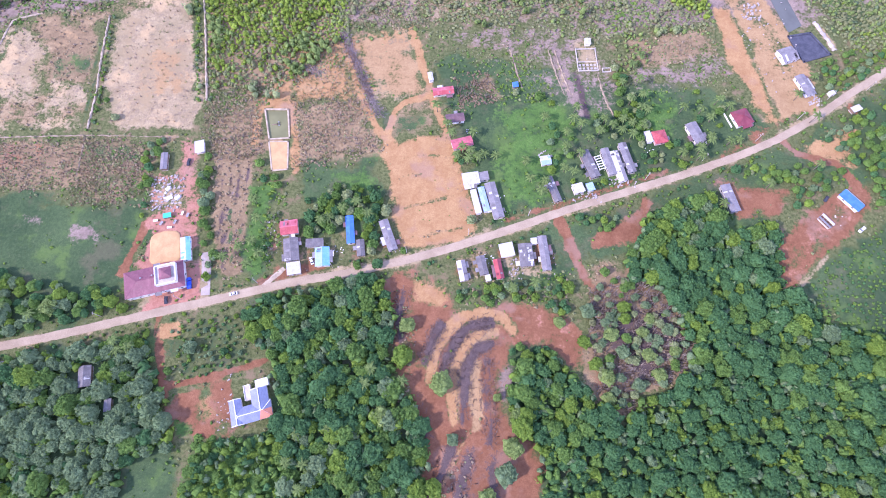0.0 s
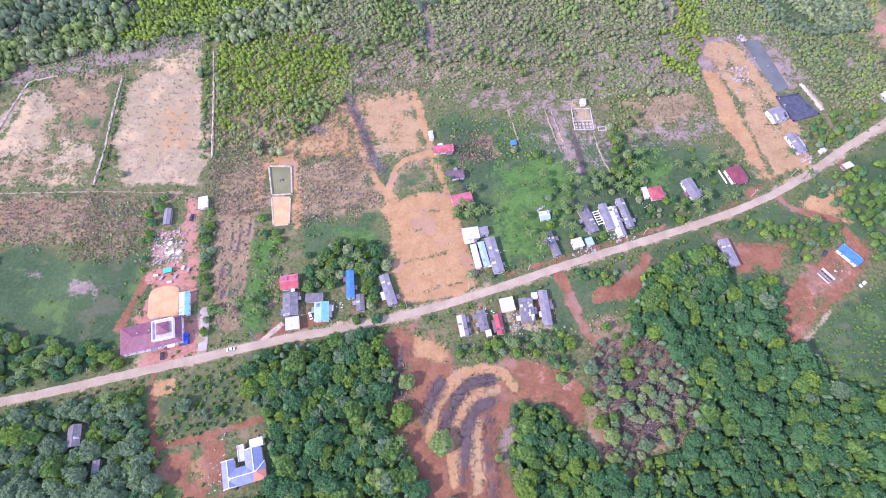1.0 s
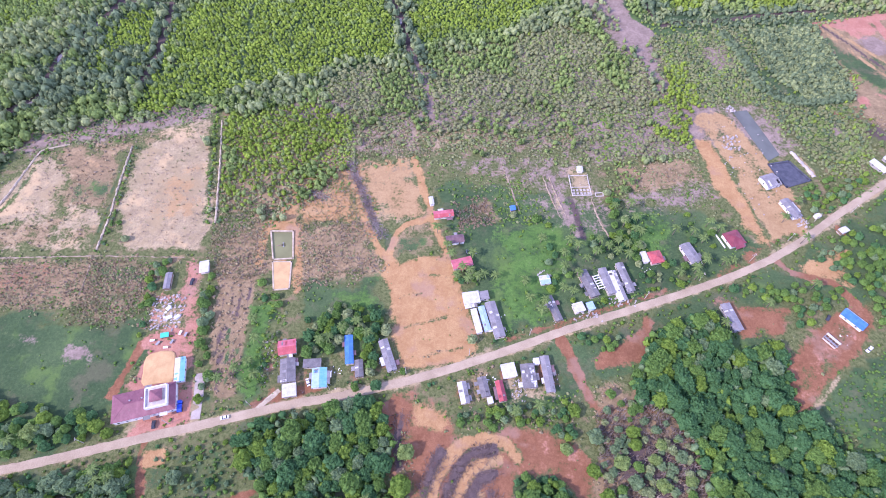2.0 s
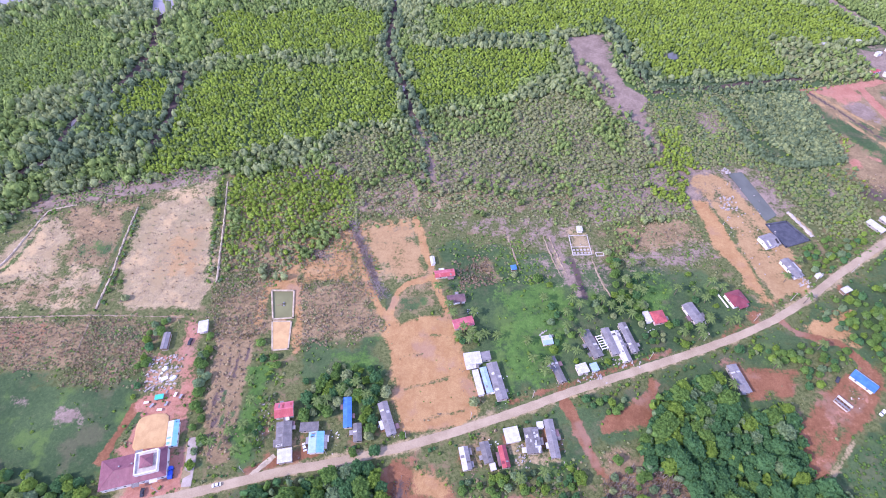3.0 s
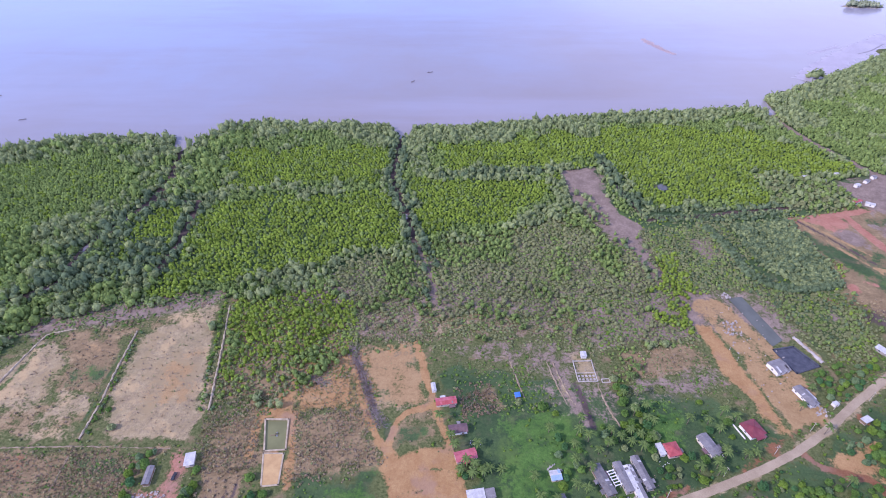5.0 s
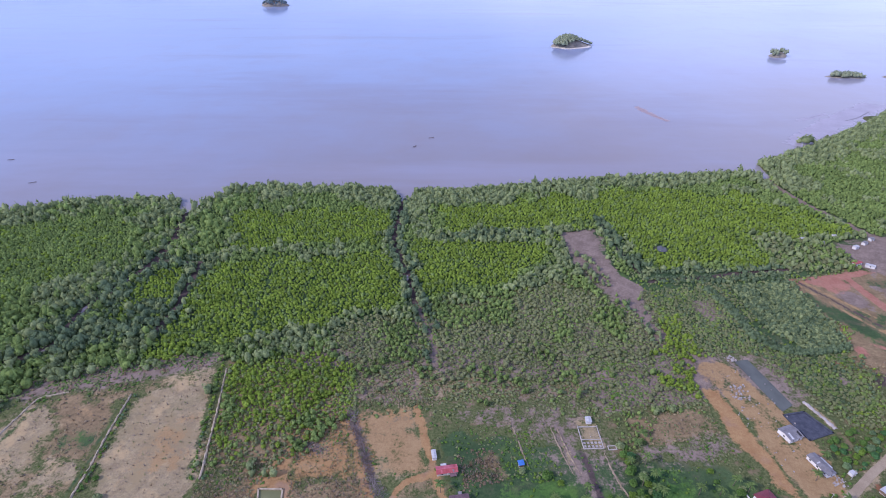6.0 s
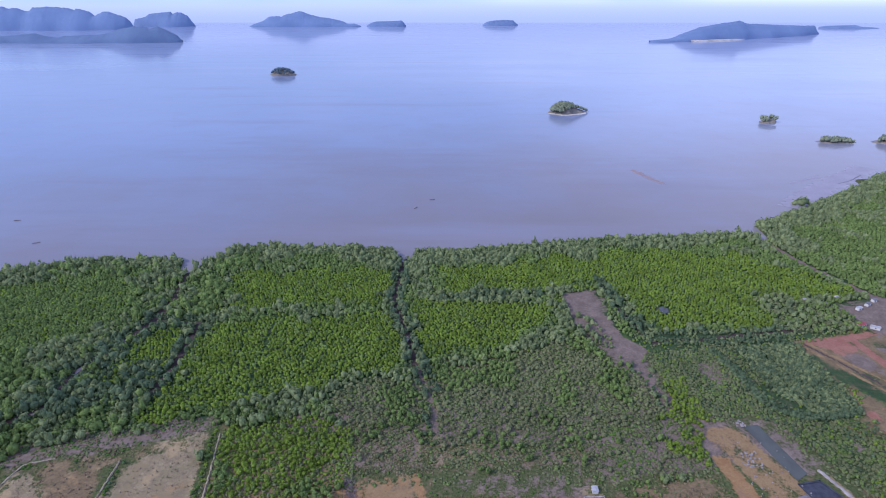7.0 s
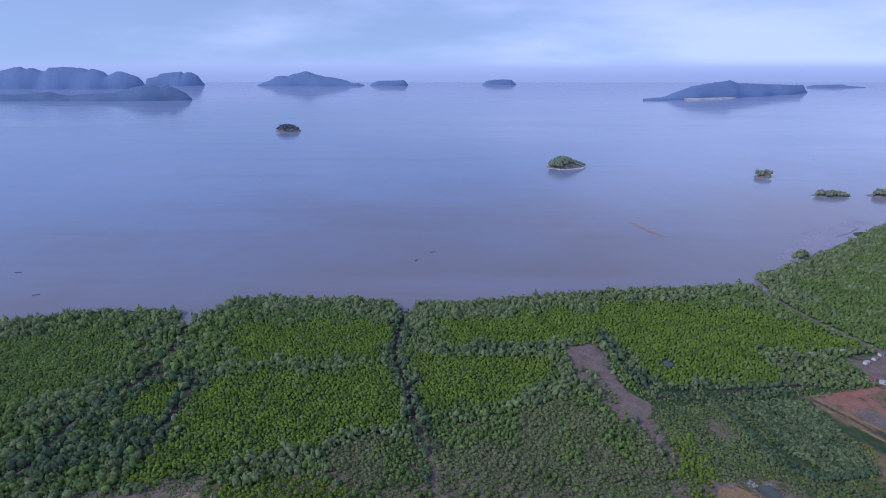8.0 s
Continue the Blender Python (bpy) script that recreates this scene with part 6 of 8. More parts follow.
WEEDY = (
    ([(-150, 222), (-112, 212), (-104, 158), (-138, 156)], 1.5, (0, 0, 1, 3), 1.9),
    ([(-98, 238), (-64, 248), (-40, 164), (-88, 150)], 1.6, (0, 0, 1, 3), 1.8),
    ([(-300, 168), (-218, 170), (-218, 138), (-300, 130)], 1.9, (1, 0, 3, 2), 1.5),
    ([(-216, 171), (-176, 169), (-168, 130), (-220, 124)], 1.7, (0, 1, 1, 2), 1.8),
    ([(-300, 256), (-160, 284), (-152, 184), (-300, 178)], 4.4, (3, 3, 2, 1), 1.5),
    ([(-76, 300), (-12, 294), (-10, 256), (-66, 250)], 1.9, (0, 1), 1.7),
    ([(78, 82), (104, 84), (130, 74), (130, 36), (104, 26), (90, 16), (80, 26), (76, 50)], 1.5, (3, 3, 3, 2), 3.0),
    ([(8, 213), (27, 217), (30, 199), (11, 194)], 1.4, (2, 3), 2.0),
    ([(20, 270), (172, 262), (172, 236), (110, 226), (24, 242)], 2.6, (1, 0), 1.3),
)
rng = np.random.RandomState(61)
tufts = []
for n, (plot, step, picks, tall) in enumerate(WEEDY):
    p = np.array(plot)
    x, y = sown(p[:, 0].min(), p[:, 0].max(), p[:, 1].min(), p[:, 1].max(), step, 500 + n, 0.5)
    ok = (depth_in(x, y, plot) + 9 * (smooth_noise(x, y, 8, 40 + n) - 0.5) > 0) & (rng.rand(len(x)) < 0.25 + 0.9 * smooth_noise(x, y, 7, 30 + n)) & ~in_water(x, y, 1.0)
    k = tall * rng.uniform(0.5, 1.3, len(x))
    tufts.append(np.stack([x, y, ground_z(x, y), k, k, rng.choice(picks, len(x))], 1)[ok])
tufts = np.array([t for t in np.concatenate(tufts) if not HOMES_NEAR(t[0], t[1])])
TWIGS = foliage("grey_bare_twigs", (0.165, 0.135, 0.118), (0.38, 0.325, 0.28))
stand("dead_weeds", "dry upright weed stalks and bare twigs on fallow ground", "weeds", [stalk_clump(s) for s in range(400, 408)], tufts, [LEAF["straw"], LEAF["olive"], LEAF["thorn"], TWIGS], 31)


# -- coconut palms --
def palm(x, y, high, seed):
    rng = np.random.RandomState(seed)
    t = thing("coconut_palm", "slim coconut palm with an arching green crown", "palm tree", x, y, 0, 0, "coconut palms")
    lean = rng.uniform(-0.8, 0.8, 2)
    part("trunk", tri_mesh("trunk", *tube([(0, 0, -0.3), (lean[0] * 0.3, lean[1] * 0.3, high * 0.5), (*lean, high)], (0.24, 0.17, 0.13)), [BARK]), None, t)
    out = []
    for k in range(17):
        a = k * 2.4 + rng.uniform(-0.2, 0.2)
        rise = rng.uniform(-0.2, 1.0)
        long = rng.uniform(2.7, 4.0)
        mid, left, right = [], [], []
        for i in range(6):
            s = i / 5
            r, h = long * s, long * (rise * s - (0.55 + 0.5 * rise) * s * s)
            w = 0.44 * math.sin(math.pi * min(1, s * 0.85 + 0.12))
            c = np.array([lean[0] + r * math.cos(a), lean[1] + r * math.sin(a), high + h])
            side = np.array([-math.sin(a), math.cos(a), 0])
            mid.append(c)
            left.append(c + side * w - (0, 0, w * 0.5))
            right.append(c - side * w - (0, 0, w * 0.5))
        v = np.array(mid + left + right)
        f = []
        for i in range(5):
            f += [(i, i + 6, i + 7), (i, i + 7, i + 1), (i, i + 13, i + 12), (i, i + 1, i + 13)]
        out.append((v, np.array(f)))
    part("crown", tri_mesh("crown", *merge(out), [LEAF["palm"]]), None, t)
    return t


PALMS = [(47, 155), (56, 134), (50, 143), (30, 158), (76, 182), (79, 190), (73, 174), (119, 210), (122, 188), (116, 222), (159, 172), (221, 184), (215, 200), (-100, 96), (-104, 90), (-110, 100), (-118, 94), (-166, 48), (-159, 46), (-164, 44), (8, 158), (14, 154), (20, 156), (23, 158), (11, 162), (75, 147), (79, 160), (82, 178), (100, 178), (106, 175), (112, 180), (118, 190), (155, 190), (160, 184), (157, 168),
         (149, 158), (140, 160), (165, 196), (172, 192), (-63, 118), (-56, 124), (-42, 120), (-20, 30), (-70, 4), (-73, -8), (-66, -9), (-49, -17), (-66, -21), (-39, 28), (-55, 6), (-62, -14), (-36, 36), (228, 214), (158, 128), (216, 152), (60, 184),
         (38, 78), (48, 80), (186, 140), (122, 230), (110, 210), (-230, 66), (-214, 62), (-248, 58),
         (4, 172), (2, 178), (18, 174), (-4, 190), (16, 160), (70, 150), (86, 170), (92, 174), (96, 182), (108, 184), (113, 196), (111, 172), (118, 178), (143, 190), (150, 162), (168, 168), (174, 170), (120, 200), (72, 164), (58, 142), (-68, 116), (-48, 128), (-104, 104), (-102, 116), (-106, 128)]
for n, (x, y) in enumerate(PALMS):
    palm(x, y, 5.5 + (n * 37 % 10) * 0.35, 200 + n)

# ---- houses ----
def slab(bm, corners, thick):
    """A sloping panel of even thickness below its four (or three) top corners."""
    top = [bm.verts.new(c) for c in corners]
    low = [bm.verts.new((c[0], c[1], c[2] - thick)) for c in corners]
    bm.faces.new(top)
    bm.faces.new(low[::-1])
    n = len(top)
    for k in range(n):
        bm.faces.new((top[k], low[k], low[(k + 1) % n], top[(k + 1) % n]))


def block(bm, x, y, z, sx, sy, sz, turn=0.0, bevel=0.0):
    """A box standing on z."""
    m = pose(x, y, z + sz / 2, 0, 0, turn) @ Matrix.Diagonal((sx, sy, sz, 1))
    made = bmesh.ops.create_cube(bm, size=1, matrix=m)
    if bevel:
        edges = list({e for v in made["verts"] for e in v.link_edges})
        bmesh.ops.bevel(bm, geom=edges, offset=bevel, segments=1, affect="EDGES")


def one(x, y, z, sx, sy, sz, turn=0.0, bevel=0.0):
    bm = bmesh.new()
    block(bm, x, y, z, sx, sy, sz, turn, bevel)
    return bm


def opening(kind, parent, x, y, z, wide, high, facing):
    """A door or window standing 6 cm proud of a wall; facing: degrees of the outward normal."""
    a = radians(facing)
    nx, ny = math.cos(a), math.sin(a)
    if kind == "door":
        part("door", one(x + nx * 0.04, y + ny * 0.04, z, 0.1, wide, high, facing, 0.01), DOOR, parent)
        return
    w = part("window", one(x + nx * 0.03, y + ny * 0.03, z, 0.1, wide + 0.16, high + 0.16, facing, 0.01), WHITE, parent)
    part("pane", one(x + nx * 0.06, y + ny * 0.06, z + 0.08, 0.08, wide, high, facing), GLASS, w)


def house(label, x, y, sx, sy, turn, roof="gable", colour="grey", wall="cream", high=2.6, rise=0.28, name="house", category="house", group="", porch=None, open_sides=False, split_colour=None):
    """A small house under a roof of sx by sy metres: walls, roof panels, ridge, gutters' boards, door and windows."""
    if sy > sx:
        sx, sy, turn = sy, sx, turn + 90
    h = thing(name, label, category, x, y, 0.0, turn, group)
    eave = min(0.5, 0.09 * sy)
    wx, wy = sx / 2 - eave, sy / 2 - eave
    top = high + rise * sy / 2
    if open_sides:
        for cx in np.linspace(-wx + 0.1, wx - 0.1, max(2, round(sx / 3.5))):
            for cy in (-wy + 0.1, wy - 0.1):
                part("post", one(cx, cy, -0.3, 0.14, 0.14, high + 0.25), CONCRETE, h)
        part("slab_floor", one(0, 0, -0.3, 2 * wx, 2 * wy, 0.4, 0, 0.03), CONCRETE, h)
    else:
        part("plinth", one(0, 0, -0.4, 2 * wx + 0.2, 2 * wy + 0.2, 0.55, 0, 0.03), CONCRETE, h)
        bm = bmesh.new()
        prof = [(-wy, 0.1), (wy, 0.1), (wy, high - 0.06), (0, top - 0.16), (-wy, high - 0.06)] if roof == "gable" else [(-wy, 0.1), (wy, 0.1), (wy, high - 0.06), (-wy, high - 0.06)]
        if roof == "shed":
            prof = [(-wy, 0.1), (wy, 0.1), (wy, high - 0.1), (-wy, high + rise * sy * 0.8 - 0.2)]
        a = [bm.verts.new((-wx, p, q)) for p, q in prof]
        b = [bm.verts.new((wx, p, q)) for p, q in prof]
        bm.faces.new(a)
        bm.faces.new(b[::-1])
        for k in range(len(prof)):
            j = (k + 1) % len(prof)
            bm.faces.new((a[k], a[j], b[j], b[k]))
        part("wall", bm, WALL[wall], h)
        count = max(1, int(sx // 4.5))
        for side in (-1, 1):
            for k in range(count):
                px = -wx + (k + 0.5) * 2 * wx / count
                if side == -1 and k == count // 2:
                    opening("door", h, px, side * wy, 0.12, 0.95, 2.0, 90 * side)
                else:
                    opening("window", h, px, side * wy, 1.0, 1.1, 1.0, 90 * side)
        for side in (-1, 1):
            if sy > 4:
                opening("window", h, side * wx, 0, 1.0, 1.1, 1.0, 0 if side > 0 else 180)
    X, Y = sx / 2, sy / 2
    mat = ROOF[colour]
    mat2 = ROOF[split_colour or colour]
    e = 0.1
    if roof == "gable":
        for side, m in ((-1, mat), (1, mat2)):
            bm = bmesh.new()
            slab(bm, [(-X, 0.02 * side, top), (X, 0.02 * side, top), (X, Y * side, high - 0.1), (-X, Y * side, high - 0.1)], 0.1)
            part("roof_panel", bm, m, h)
            part("eave_board", one(0, side * (Y - 0.04), high - 0.32, sx - 0.1, 0.05, 0.16), WHITE if wall != "wood" else WALL["wood"], h)
        bm = bmesh.new()
        slab(bm, [(-X - 0.03, -0.28, top - 0.02), (X + 0.03, -0.28, top - 0.02), (X + 0.03, 0, top + 0.06), (-X - 0.03, 0, top + 0.06)], 0.05)
        slab(bm, [(-X - 0.03, 0.28, top - 0.02), (X + 0.03, 0.28, top - 0.02), (X + 0.03, 0, top + 0.06), (-X - 0.03, 0, top + 0.06)], 0.05)
        part("ridge_cap", bm, mat2, h)
    elif roof == "hip":
        r = max(0.3, X - Y)
        for side in (-1, 1):
            bm = bmesh.new()
            slab(bm, [(-r, 0, top), (r, 0, top), (X, Y * side, high - 0.1), (-X, Y * side, high - 0.1)], 0.1)
            part("roof_slope", bm, mat, h)
        for side in (-1, 1):
            bm = bmesh.new()
            slab(bm, [(r * side, 0, top), (X * side, Y, high - 0.1), (X * side, -Y, high - 0.1)], 0.1)
            part("hip_end", bm, mat2, h)
        bm = bmesh.new()
        for s1 in (-1, 1):
            for s2 in (-1, 1):
                slab(bm, [(r * s1, 0.09, top + 0.06), (r * s1, -0.09, top + 0.06), (X * s1, Y * s2 - 0.1, high - 0.03), (X * s1, Y * s2 + 0.1, high - 0.03)], 0.06)
        slab(bm, [(-r, -0.12, top + 0.05), (r, -0.12, top + 0.05), (r, 0.12, top + 0.05), (-r, 0.12, top + 0.05)], 0.06)
        part("ridge_cap", bm, WHITE if colour == "slate_blue" else mat, h)
        for side in (-1, 1):
            part("eave_board", one(0, side * (Y - 0.04), high - 0.32, sx - 0.1, 0.05, 0.16), WHITE, h)
    elif roof == "shed":
        bm = bmesh.new()
        slab(bm, [(-X, -Y, high + rise * sy * 0.8), (X, -Y, high + rise * sy * 0.8), (X, Y, high - 0.05), (-X, Y, high - 0.05)], 0.09)
        part("roof_panel", bm, mat, h)
        part("eave_board", one(0, Y - 0.04, high - 0.3, sx - 0.1, 0.05, 0.18), WHITE, h)
    else:
        part("roof_panel", one(0, 0, high, sx, sy, 0.14, 0, 0.02), mat, h)
        for side in (-1, 1):
            part("parapet", one(0, side * (Y - 0.1), high + 0.14, sx, 0.2, 0.25), mat2, h)
    if porch:
        px, depth_out, pc = porch
        bm = bmesh.new()
        slab(bm, [(-px / 2, -Y + 0.1, high - 0.15), (px / 2, -Y + 0.1, high - 0.15), (px / 2, -Y - depth_out, high - 0.6), (-px / 2, -Y - depth_out, high - 0.6)], 0.07)
        part("porch_roof", bm, ROOF[pc], h)
        for s in (-1, 1):
            part("porch_post", one(s * (px / 2 - 0.15), -Y - depth_out + 0.15, -0.2, 0.12, 0.12, high - 0.5), CONCRETE, h)
    # replaced sheets on the slopes, and small lean-to roofs along the eaves
    chance = random.Random(int(abs(x) * 31 + abs(y) * 17))
    if roof == "gable" and not category == "hall":
        drop = (top - high + 0.1) / Y
        for k in range(int(sx * sy / 16)):
            side = chance.choice((-1, 1))
            wide, deep = chance.uniform(0.7, 1.5), chance.uniform(0.4, 0.9) * Y
            a, b = chance.uniform(-X + 0.1, X - wide - 0.1), chance.uniform(0.05, 0.95) * (Y - deep)
            bm = bmesh.new()
            slab(bm, [(a, side * b, top - drop * b + 0.035), (a + wide, side * b, top - drop * b + 0.035), (a + wide, side * (b + deep), top - drop * (b + deep) + 0.035), (a, side * (b + deep), top - drop * (b + deep) + 0.035)], 0.03)
            part("patch_sheet", bm, chance.choice([mat, mat2, ROOF["grey"], ROOF["lilac"], ROOF["white"]] if colour in ("grey", "lilac", "white") else [mat, mat2, mat, ROOF["lilac"]]), h)
    if group and sx > 8:
        for k in range(chance.randint(1, 3)):
            side = chance.choice((-1, 1))
            wide, deep, a = chance.uniform(2.0, 4.0), chance.uniform(1.2, 2.4), chance.uniform(-X + 2, X - 2)
            low = high - chance.uniform(0.35, 0.6)
            bm = bmesh.new()
            slab(bm, [(a - wide / 2, side * (Y - 0.6), low), (a + wide / 2, side * (Y - 0.6), low), (a + wide / 2, side * (Y + deep), low - 0.35), (a - wide / 2, side * (Y + deep), low - 0.35)], 0.05)
            part("lean_to_roof", bm, ROOF[chance.choice(("grey", "lilac", "white", "grey", "brown"))], h)
            for s in (-1, 1):
                part("lean_to_post", one(a + s * (wide / 2 - 0.15), side * (Y + deep - 0.15), -0.2, 0.1, 0.1, low - 0.2), WALL["wood"], h)
    return h


def sheets_on(h, count, colour, seed, long, half, high, top):
    """Loose roofing sheets lying on the slopes of an older roof: half its width, the heights of its eaves and ridge."""
    rng = random.Random(seed)
    drop = (top - high + 0.1) / half
    for k in range(count):
        side = rng.choice((-1, 1))
        wide, deep = rng.uniform(0.8, 2.0), rng.uniform(0.6, 1.6)
        a, b = rng.uniform(-long / 2 + 0.2, long / 2 - wide - 0.2), rng.uniform(0.1, half - deep - 0.1)
        lift = 0.09 + 0.012 * k
        bm = bmesh.new()
        slab(bm, [(a, side * b, top - drop * b + lift), (a + wide, side * b, top - drop * b + lift), (a + wide + rng.uniform(-0.2, 0.2), side * (b + deep), top - drop * (b + deep) + lift), (a, side * (b + deep), top - drop * (b + deep) + lift)], 0.04)
        part("patch_sheet", bm, ROOF[colour], h)


V = "houses along the village road"
# the long plum-roofed hall with its roof lantern
hall = house("long white hall under a plum hipped roof with a square lantern", -153.8, 81.4, 31.6, 15.0, 14.5, "hip", "purple", "white", 4.2, 0.34, category="hall", group=V)
lantern = part("roof_lantern", one(7.2, 0.4, 5.2, 11.0, 11.0, 1.6, 0, 0.05), WALL["white"], hall, "white square lantern terrace")
part("terrace_floor", one(7.2, 0.4, 6.82, 10.4, 10.4, 0.06), CONCRETE, lantern)
for a in range(4):
    m = pose(7.2, 0.4, 0, 0, 0, 90 * a) @ pose(0, 5.3, 0)
    p = m.translation
    part("parapet", one(p.x, p.y, 6.8, 11.0, 0.5, 0.9, 90 * a, 0.03), WHITE, lantern)
bm = bmesh.new()
tip = bm.verts.new((7.6, 0.6, 10.0))
ring = [bm.verts.new((7.6 + a * 3.2, 0.6 + b * 3.2, 8.2)) for a, b in ((-1, -1), (1, -1), (1, 1), (-1, 1))]
for k in range(4):
    bm.faces.new((ring[k], ring[(k + 1) % 4], tip))
bm.faces.new(ring[::-1])
part("lantern_roof", bm, ROOF["purple"], lantern)
for a, b in ((-1, -1), (1, -1), (1, 1), (-1, 1)):
    part("lantern_post", one(7.6 + a * 2.6, 0.6 + b * 2.6, 6.8, 0.3, 0.3, 1.5), WHITE, lantern)
for k in range(2):
    part("roof_vent", one(-6.0 + 6.0 * k, 1.6, 6.0, 0.7, 0.7, 0.9, 0, 0.06), STEEL, hall)

house("narrow shed with a sky-blue and white sheet roof", -140.8, 99.5, 5.5, 13.9, 11.4, "gable", "cyan", "white", 2.8, 0.12, name="shed", category="shed", split_colour="white")
house("small grey shack under a zinc roof", -162.7, 153.7, 4.0, 11.0, 6, "gable", "lilac", "wood", 2.5, name="shack", category="shack")
house("white sheet-roofed open shelter", -143.4, 163.3, 5.8, 8.1, 10.8, "shed", "white", "white", 2.6, 0.08, name="shelter", category="shelter", open_sides=True)
house("house with a faded red sheet roof", -85.5, 112.6, 9.9, 8.5, 9.5, "gable", "red", "cream", 2.8, 0.3, group=V, split_colour="pink")
house("grey-roofed workshop beside the road", -83.1, 99.4, 8.1, 13.4, 8.8, "gable", "grey", "block", 3.0, 0.16, group=V)
house("white sheet-roofed shopfront beside the road", -80.6, 88.6, 7.4, 7.2, 9.8, "shed", "white", "block", 3.0, 0.05, name="shop", category="shop")
house("flat grey-roofed outhouse of bare block", -70.7, 103.6, 9.7, 5.0, 4.3, "shed", "grey", "block", 2.6, 0.06, name="outhouse", category="outhouse")
house("house with a bright sky-blue roof and pale front", -65.7, 95.4, 8.0, 11.0, 5.4, "gable", "cyan", "white", 3.0, 0.2, group=V, split_colour="pale_blue", porch=(7.2, 1.6, "lilac"))
house("long narrow house under a bright blue roof", -51.6, 111.5, 4.6, 16.8, 7.1, "gable", "blue", "cream", 2.8, 0.18, group=V)
house("small grey-roofed wooden house", -45.2, 100.8, 4.6, 9.7, 7.2, "gable", "grey", "wood", 2.5, group=V)
grey_house = house("grey-roofed house with a white lean-to", -30.4, 108.4, 5.4, 18.8, 19.8, "gable", "lilac", "block", 2.8, 0.2, group=V)
part("lean_to_roof", one(-2.6, 3.6, 2.3, 5.0, 2.2, 0.08), ROOF["white"], grey_house)
house("red-roofed cottage at the edge of the cleared strip", -0.5, 203.5, 13.0, 5.6, 9.1, "gable", "red", "cream", 2.6, 0.3, group=V, split_colour="pink")
house("brown-roofed cottage with a white front", 6.7, 184.2, 11.2, 6.0, 8.6, "gable", "brown", "white", 2.7, 0.3, group=V)
house("cottage with a bright faded-red roof among palms", 10.8, 167.2, 12.6, 6.6, 15.4, "gable", "pink", "cream", 2.7, 0.3, group=V, porch=(5, 1.6, "red"))
house("white flat-roofed block house", 15.8, 143.4, 9.8, 7.6, 9.3, "flat", "white", "white", 3.0, group=V)
house("small white-roofed annexe beside a block house", 23.4, 145.2, 5.2, 5.6, 9.3, "shed", "lilac", "white", 2.8, 0.08, name="annexe", category="annexe")
house("long white-roofed row house", 18.5, 129.2, 3.4, 15.1, 12.4, "shed", "white", "white", 2.7, 0.08, group=V)
house("long row house under a pale blue roof", 23.0, 130.6, 3.8, 15.4, 13, "gable", "pale_blue", "white", 2.8, 0.14, group=V)
house("long row house under a lilac-grey roof", 28.9, 130.0, 6.2, 22.6, 13.3, "gable", "lilac", "cream", 2.9, 0.18, group=V, split_colour="lilac")
house("red-roofed lean-to shop beside the road", 31.0, 121.6, 5.6, 5.0, 13.3, "shed", "red", "pink", 2.3, 0.05, name="shop", category="shop")
house("tiny blue-roofed garden hut", 44.0, 208.7, 3.6, 3.8, 8.2, "shed", "blue", "wood", 2.2, 0.1, name="hut", category="hut")
house("tiny white hut beside the earth path", -8.4, 214.3, 3.0, 6.4, 10, "gable", "white", "white", 2.3, 0.2, name="hut", category="hut")
house("small hut with a white and blue sheet roof", 59.6, 156.0, 6.2, 6.0, 9, "gable", "pale_blue", "cream", 2.4, 0.2, name="hut", category="hut", split_colour="white")
house("long grey-roofed wooden house", 62.8, 137.3, 4.6, 16.2, 18, "gable", "grey", "wood", 2.6, 0.22, group=V)
house("white sheet-roofed roadside shop", 77.2, 137.9, 6.5, 6.1, 16.9, "shed", "white", "cream", 2.7, 0.06, name="shop", category="shop")
house("pale blue sheet-roofed roadside shelter", 84.2, 138.9, 4.2, 5.1, 16.1, "shed", "pale_blue", "wood", 2.5, 0.06, name="shelter", category="shelter", open_sides=True)
house("long house under a weathered grey roof", 84.9, 153.6, 6.2, 18.5, 19, "gable", "grey", "wood", 2.8, 0.2, group=V)
house("long house under a pale grey roof", 96.2, 155.4, 5.0, 17.7, 13, "gable", "lilac", "block", 2.8, 0.16, group=V)
white_house = house("long house roofed in patched white sheets", 101.7, 152.4, 5.2, 20.0, 12, "gable", "lilac", "white", 2.8, 0.1, group=V, split_colour="white")
sheets_on(white_house, 10, "white", 4, 20.0, 2.6, 2.8, 3.06)
house("long house under a weathered grey roof", 107.2, 158.0, 4.8, 19.9, 13, "gable", "grey", "block", 2.9, 0.16, group=V, split_colour="lilac")
house("pink-roofed house with a white side wing", 128.2, 172.0, 8.4, 8.6, 11.2, "hip", "red", "pink", 2.8, 0.34, group=V)
house("white side wing beside a pink-roofed house", 121.6, 172.2, 3.6, 7.6, 11.2, "shed", "white", "white", 2.5, 0.06, name="annexe", category="annexe")
house("plain grey-roofed house in a garden", 149.9, 175.2, 7.3, 13.9, 19.6, "gable", "lilac", "cream", 2.8, 0.18, group=V)
house("white house under a maroon hipped roof", 179.4, 185.8, 10.8, 10.6, 19.1, "hip", "maroon", "white", 3.0, 0.36, group=V, porch=(6, 2.0, "maroon"))
house("blue-grey roofed building beside a lined basin", 216.8, 232.3, 10.9, 10.4, 19.3, "gable", "lilac", "white", 3.0, 0.2, name="building", category="building")
house("long grey and white roofed house at the bend", 222.8, 209.5, 6.6, 15.3, 18.4, "gable", "lilac", "white", 2.8, 0.2, group=V, porch=(8, 1.4, "white"))
house("little white kiosk beside the road", 238.5, 204.4, 3.6, 3.0, 16.6, "shed", "white", "white", 2.2, 0.06, name="kiosk", category="kiosk")
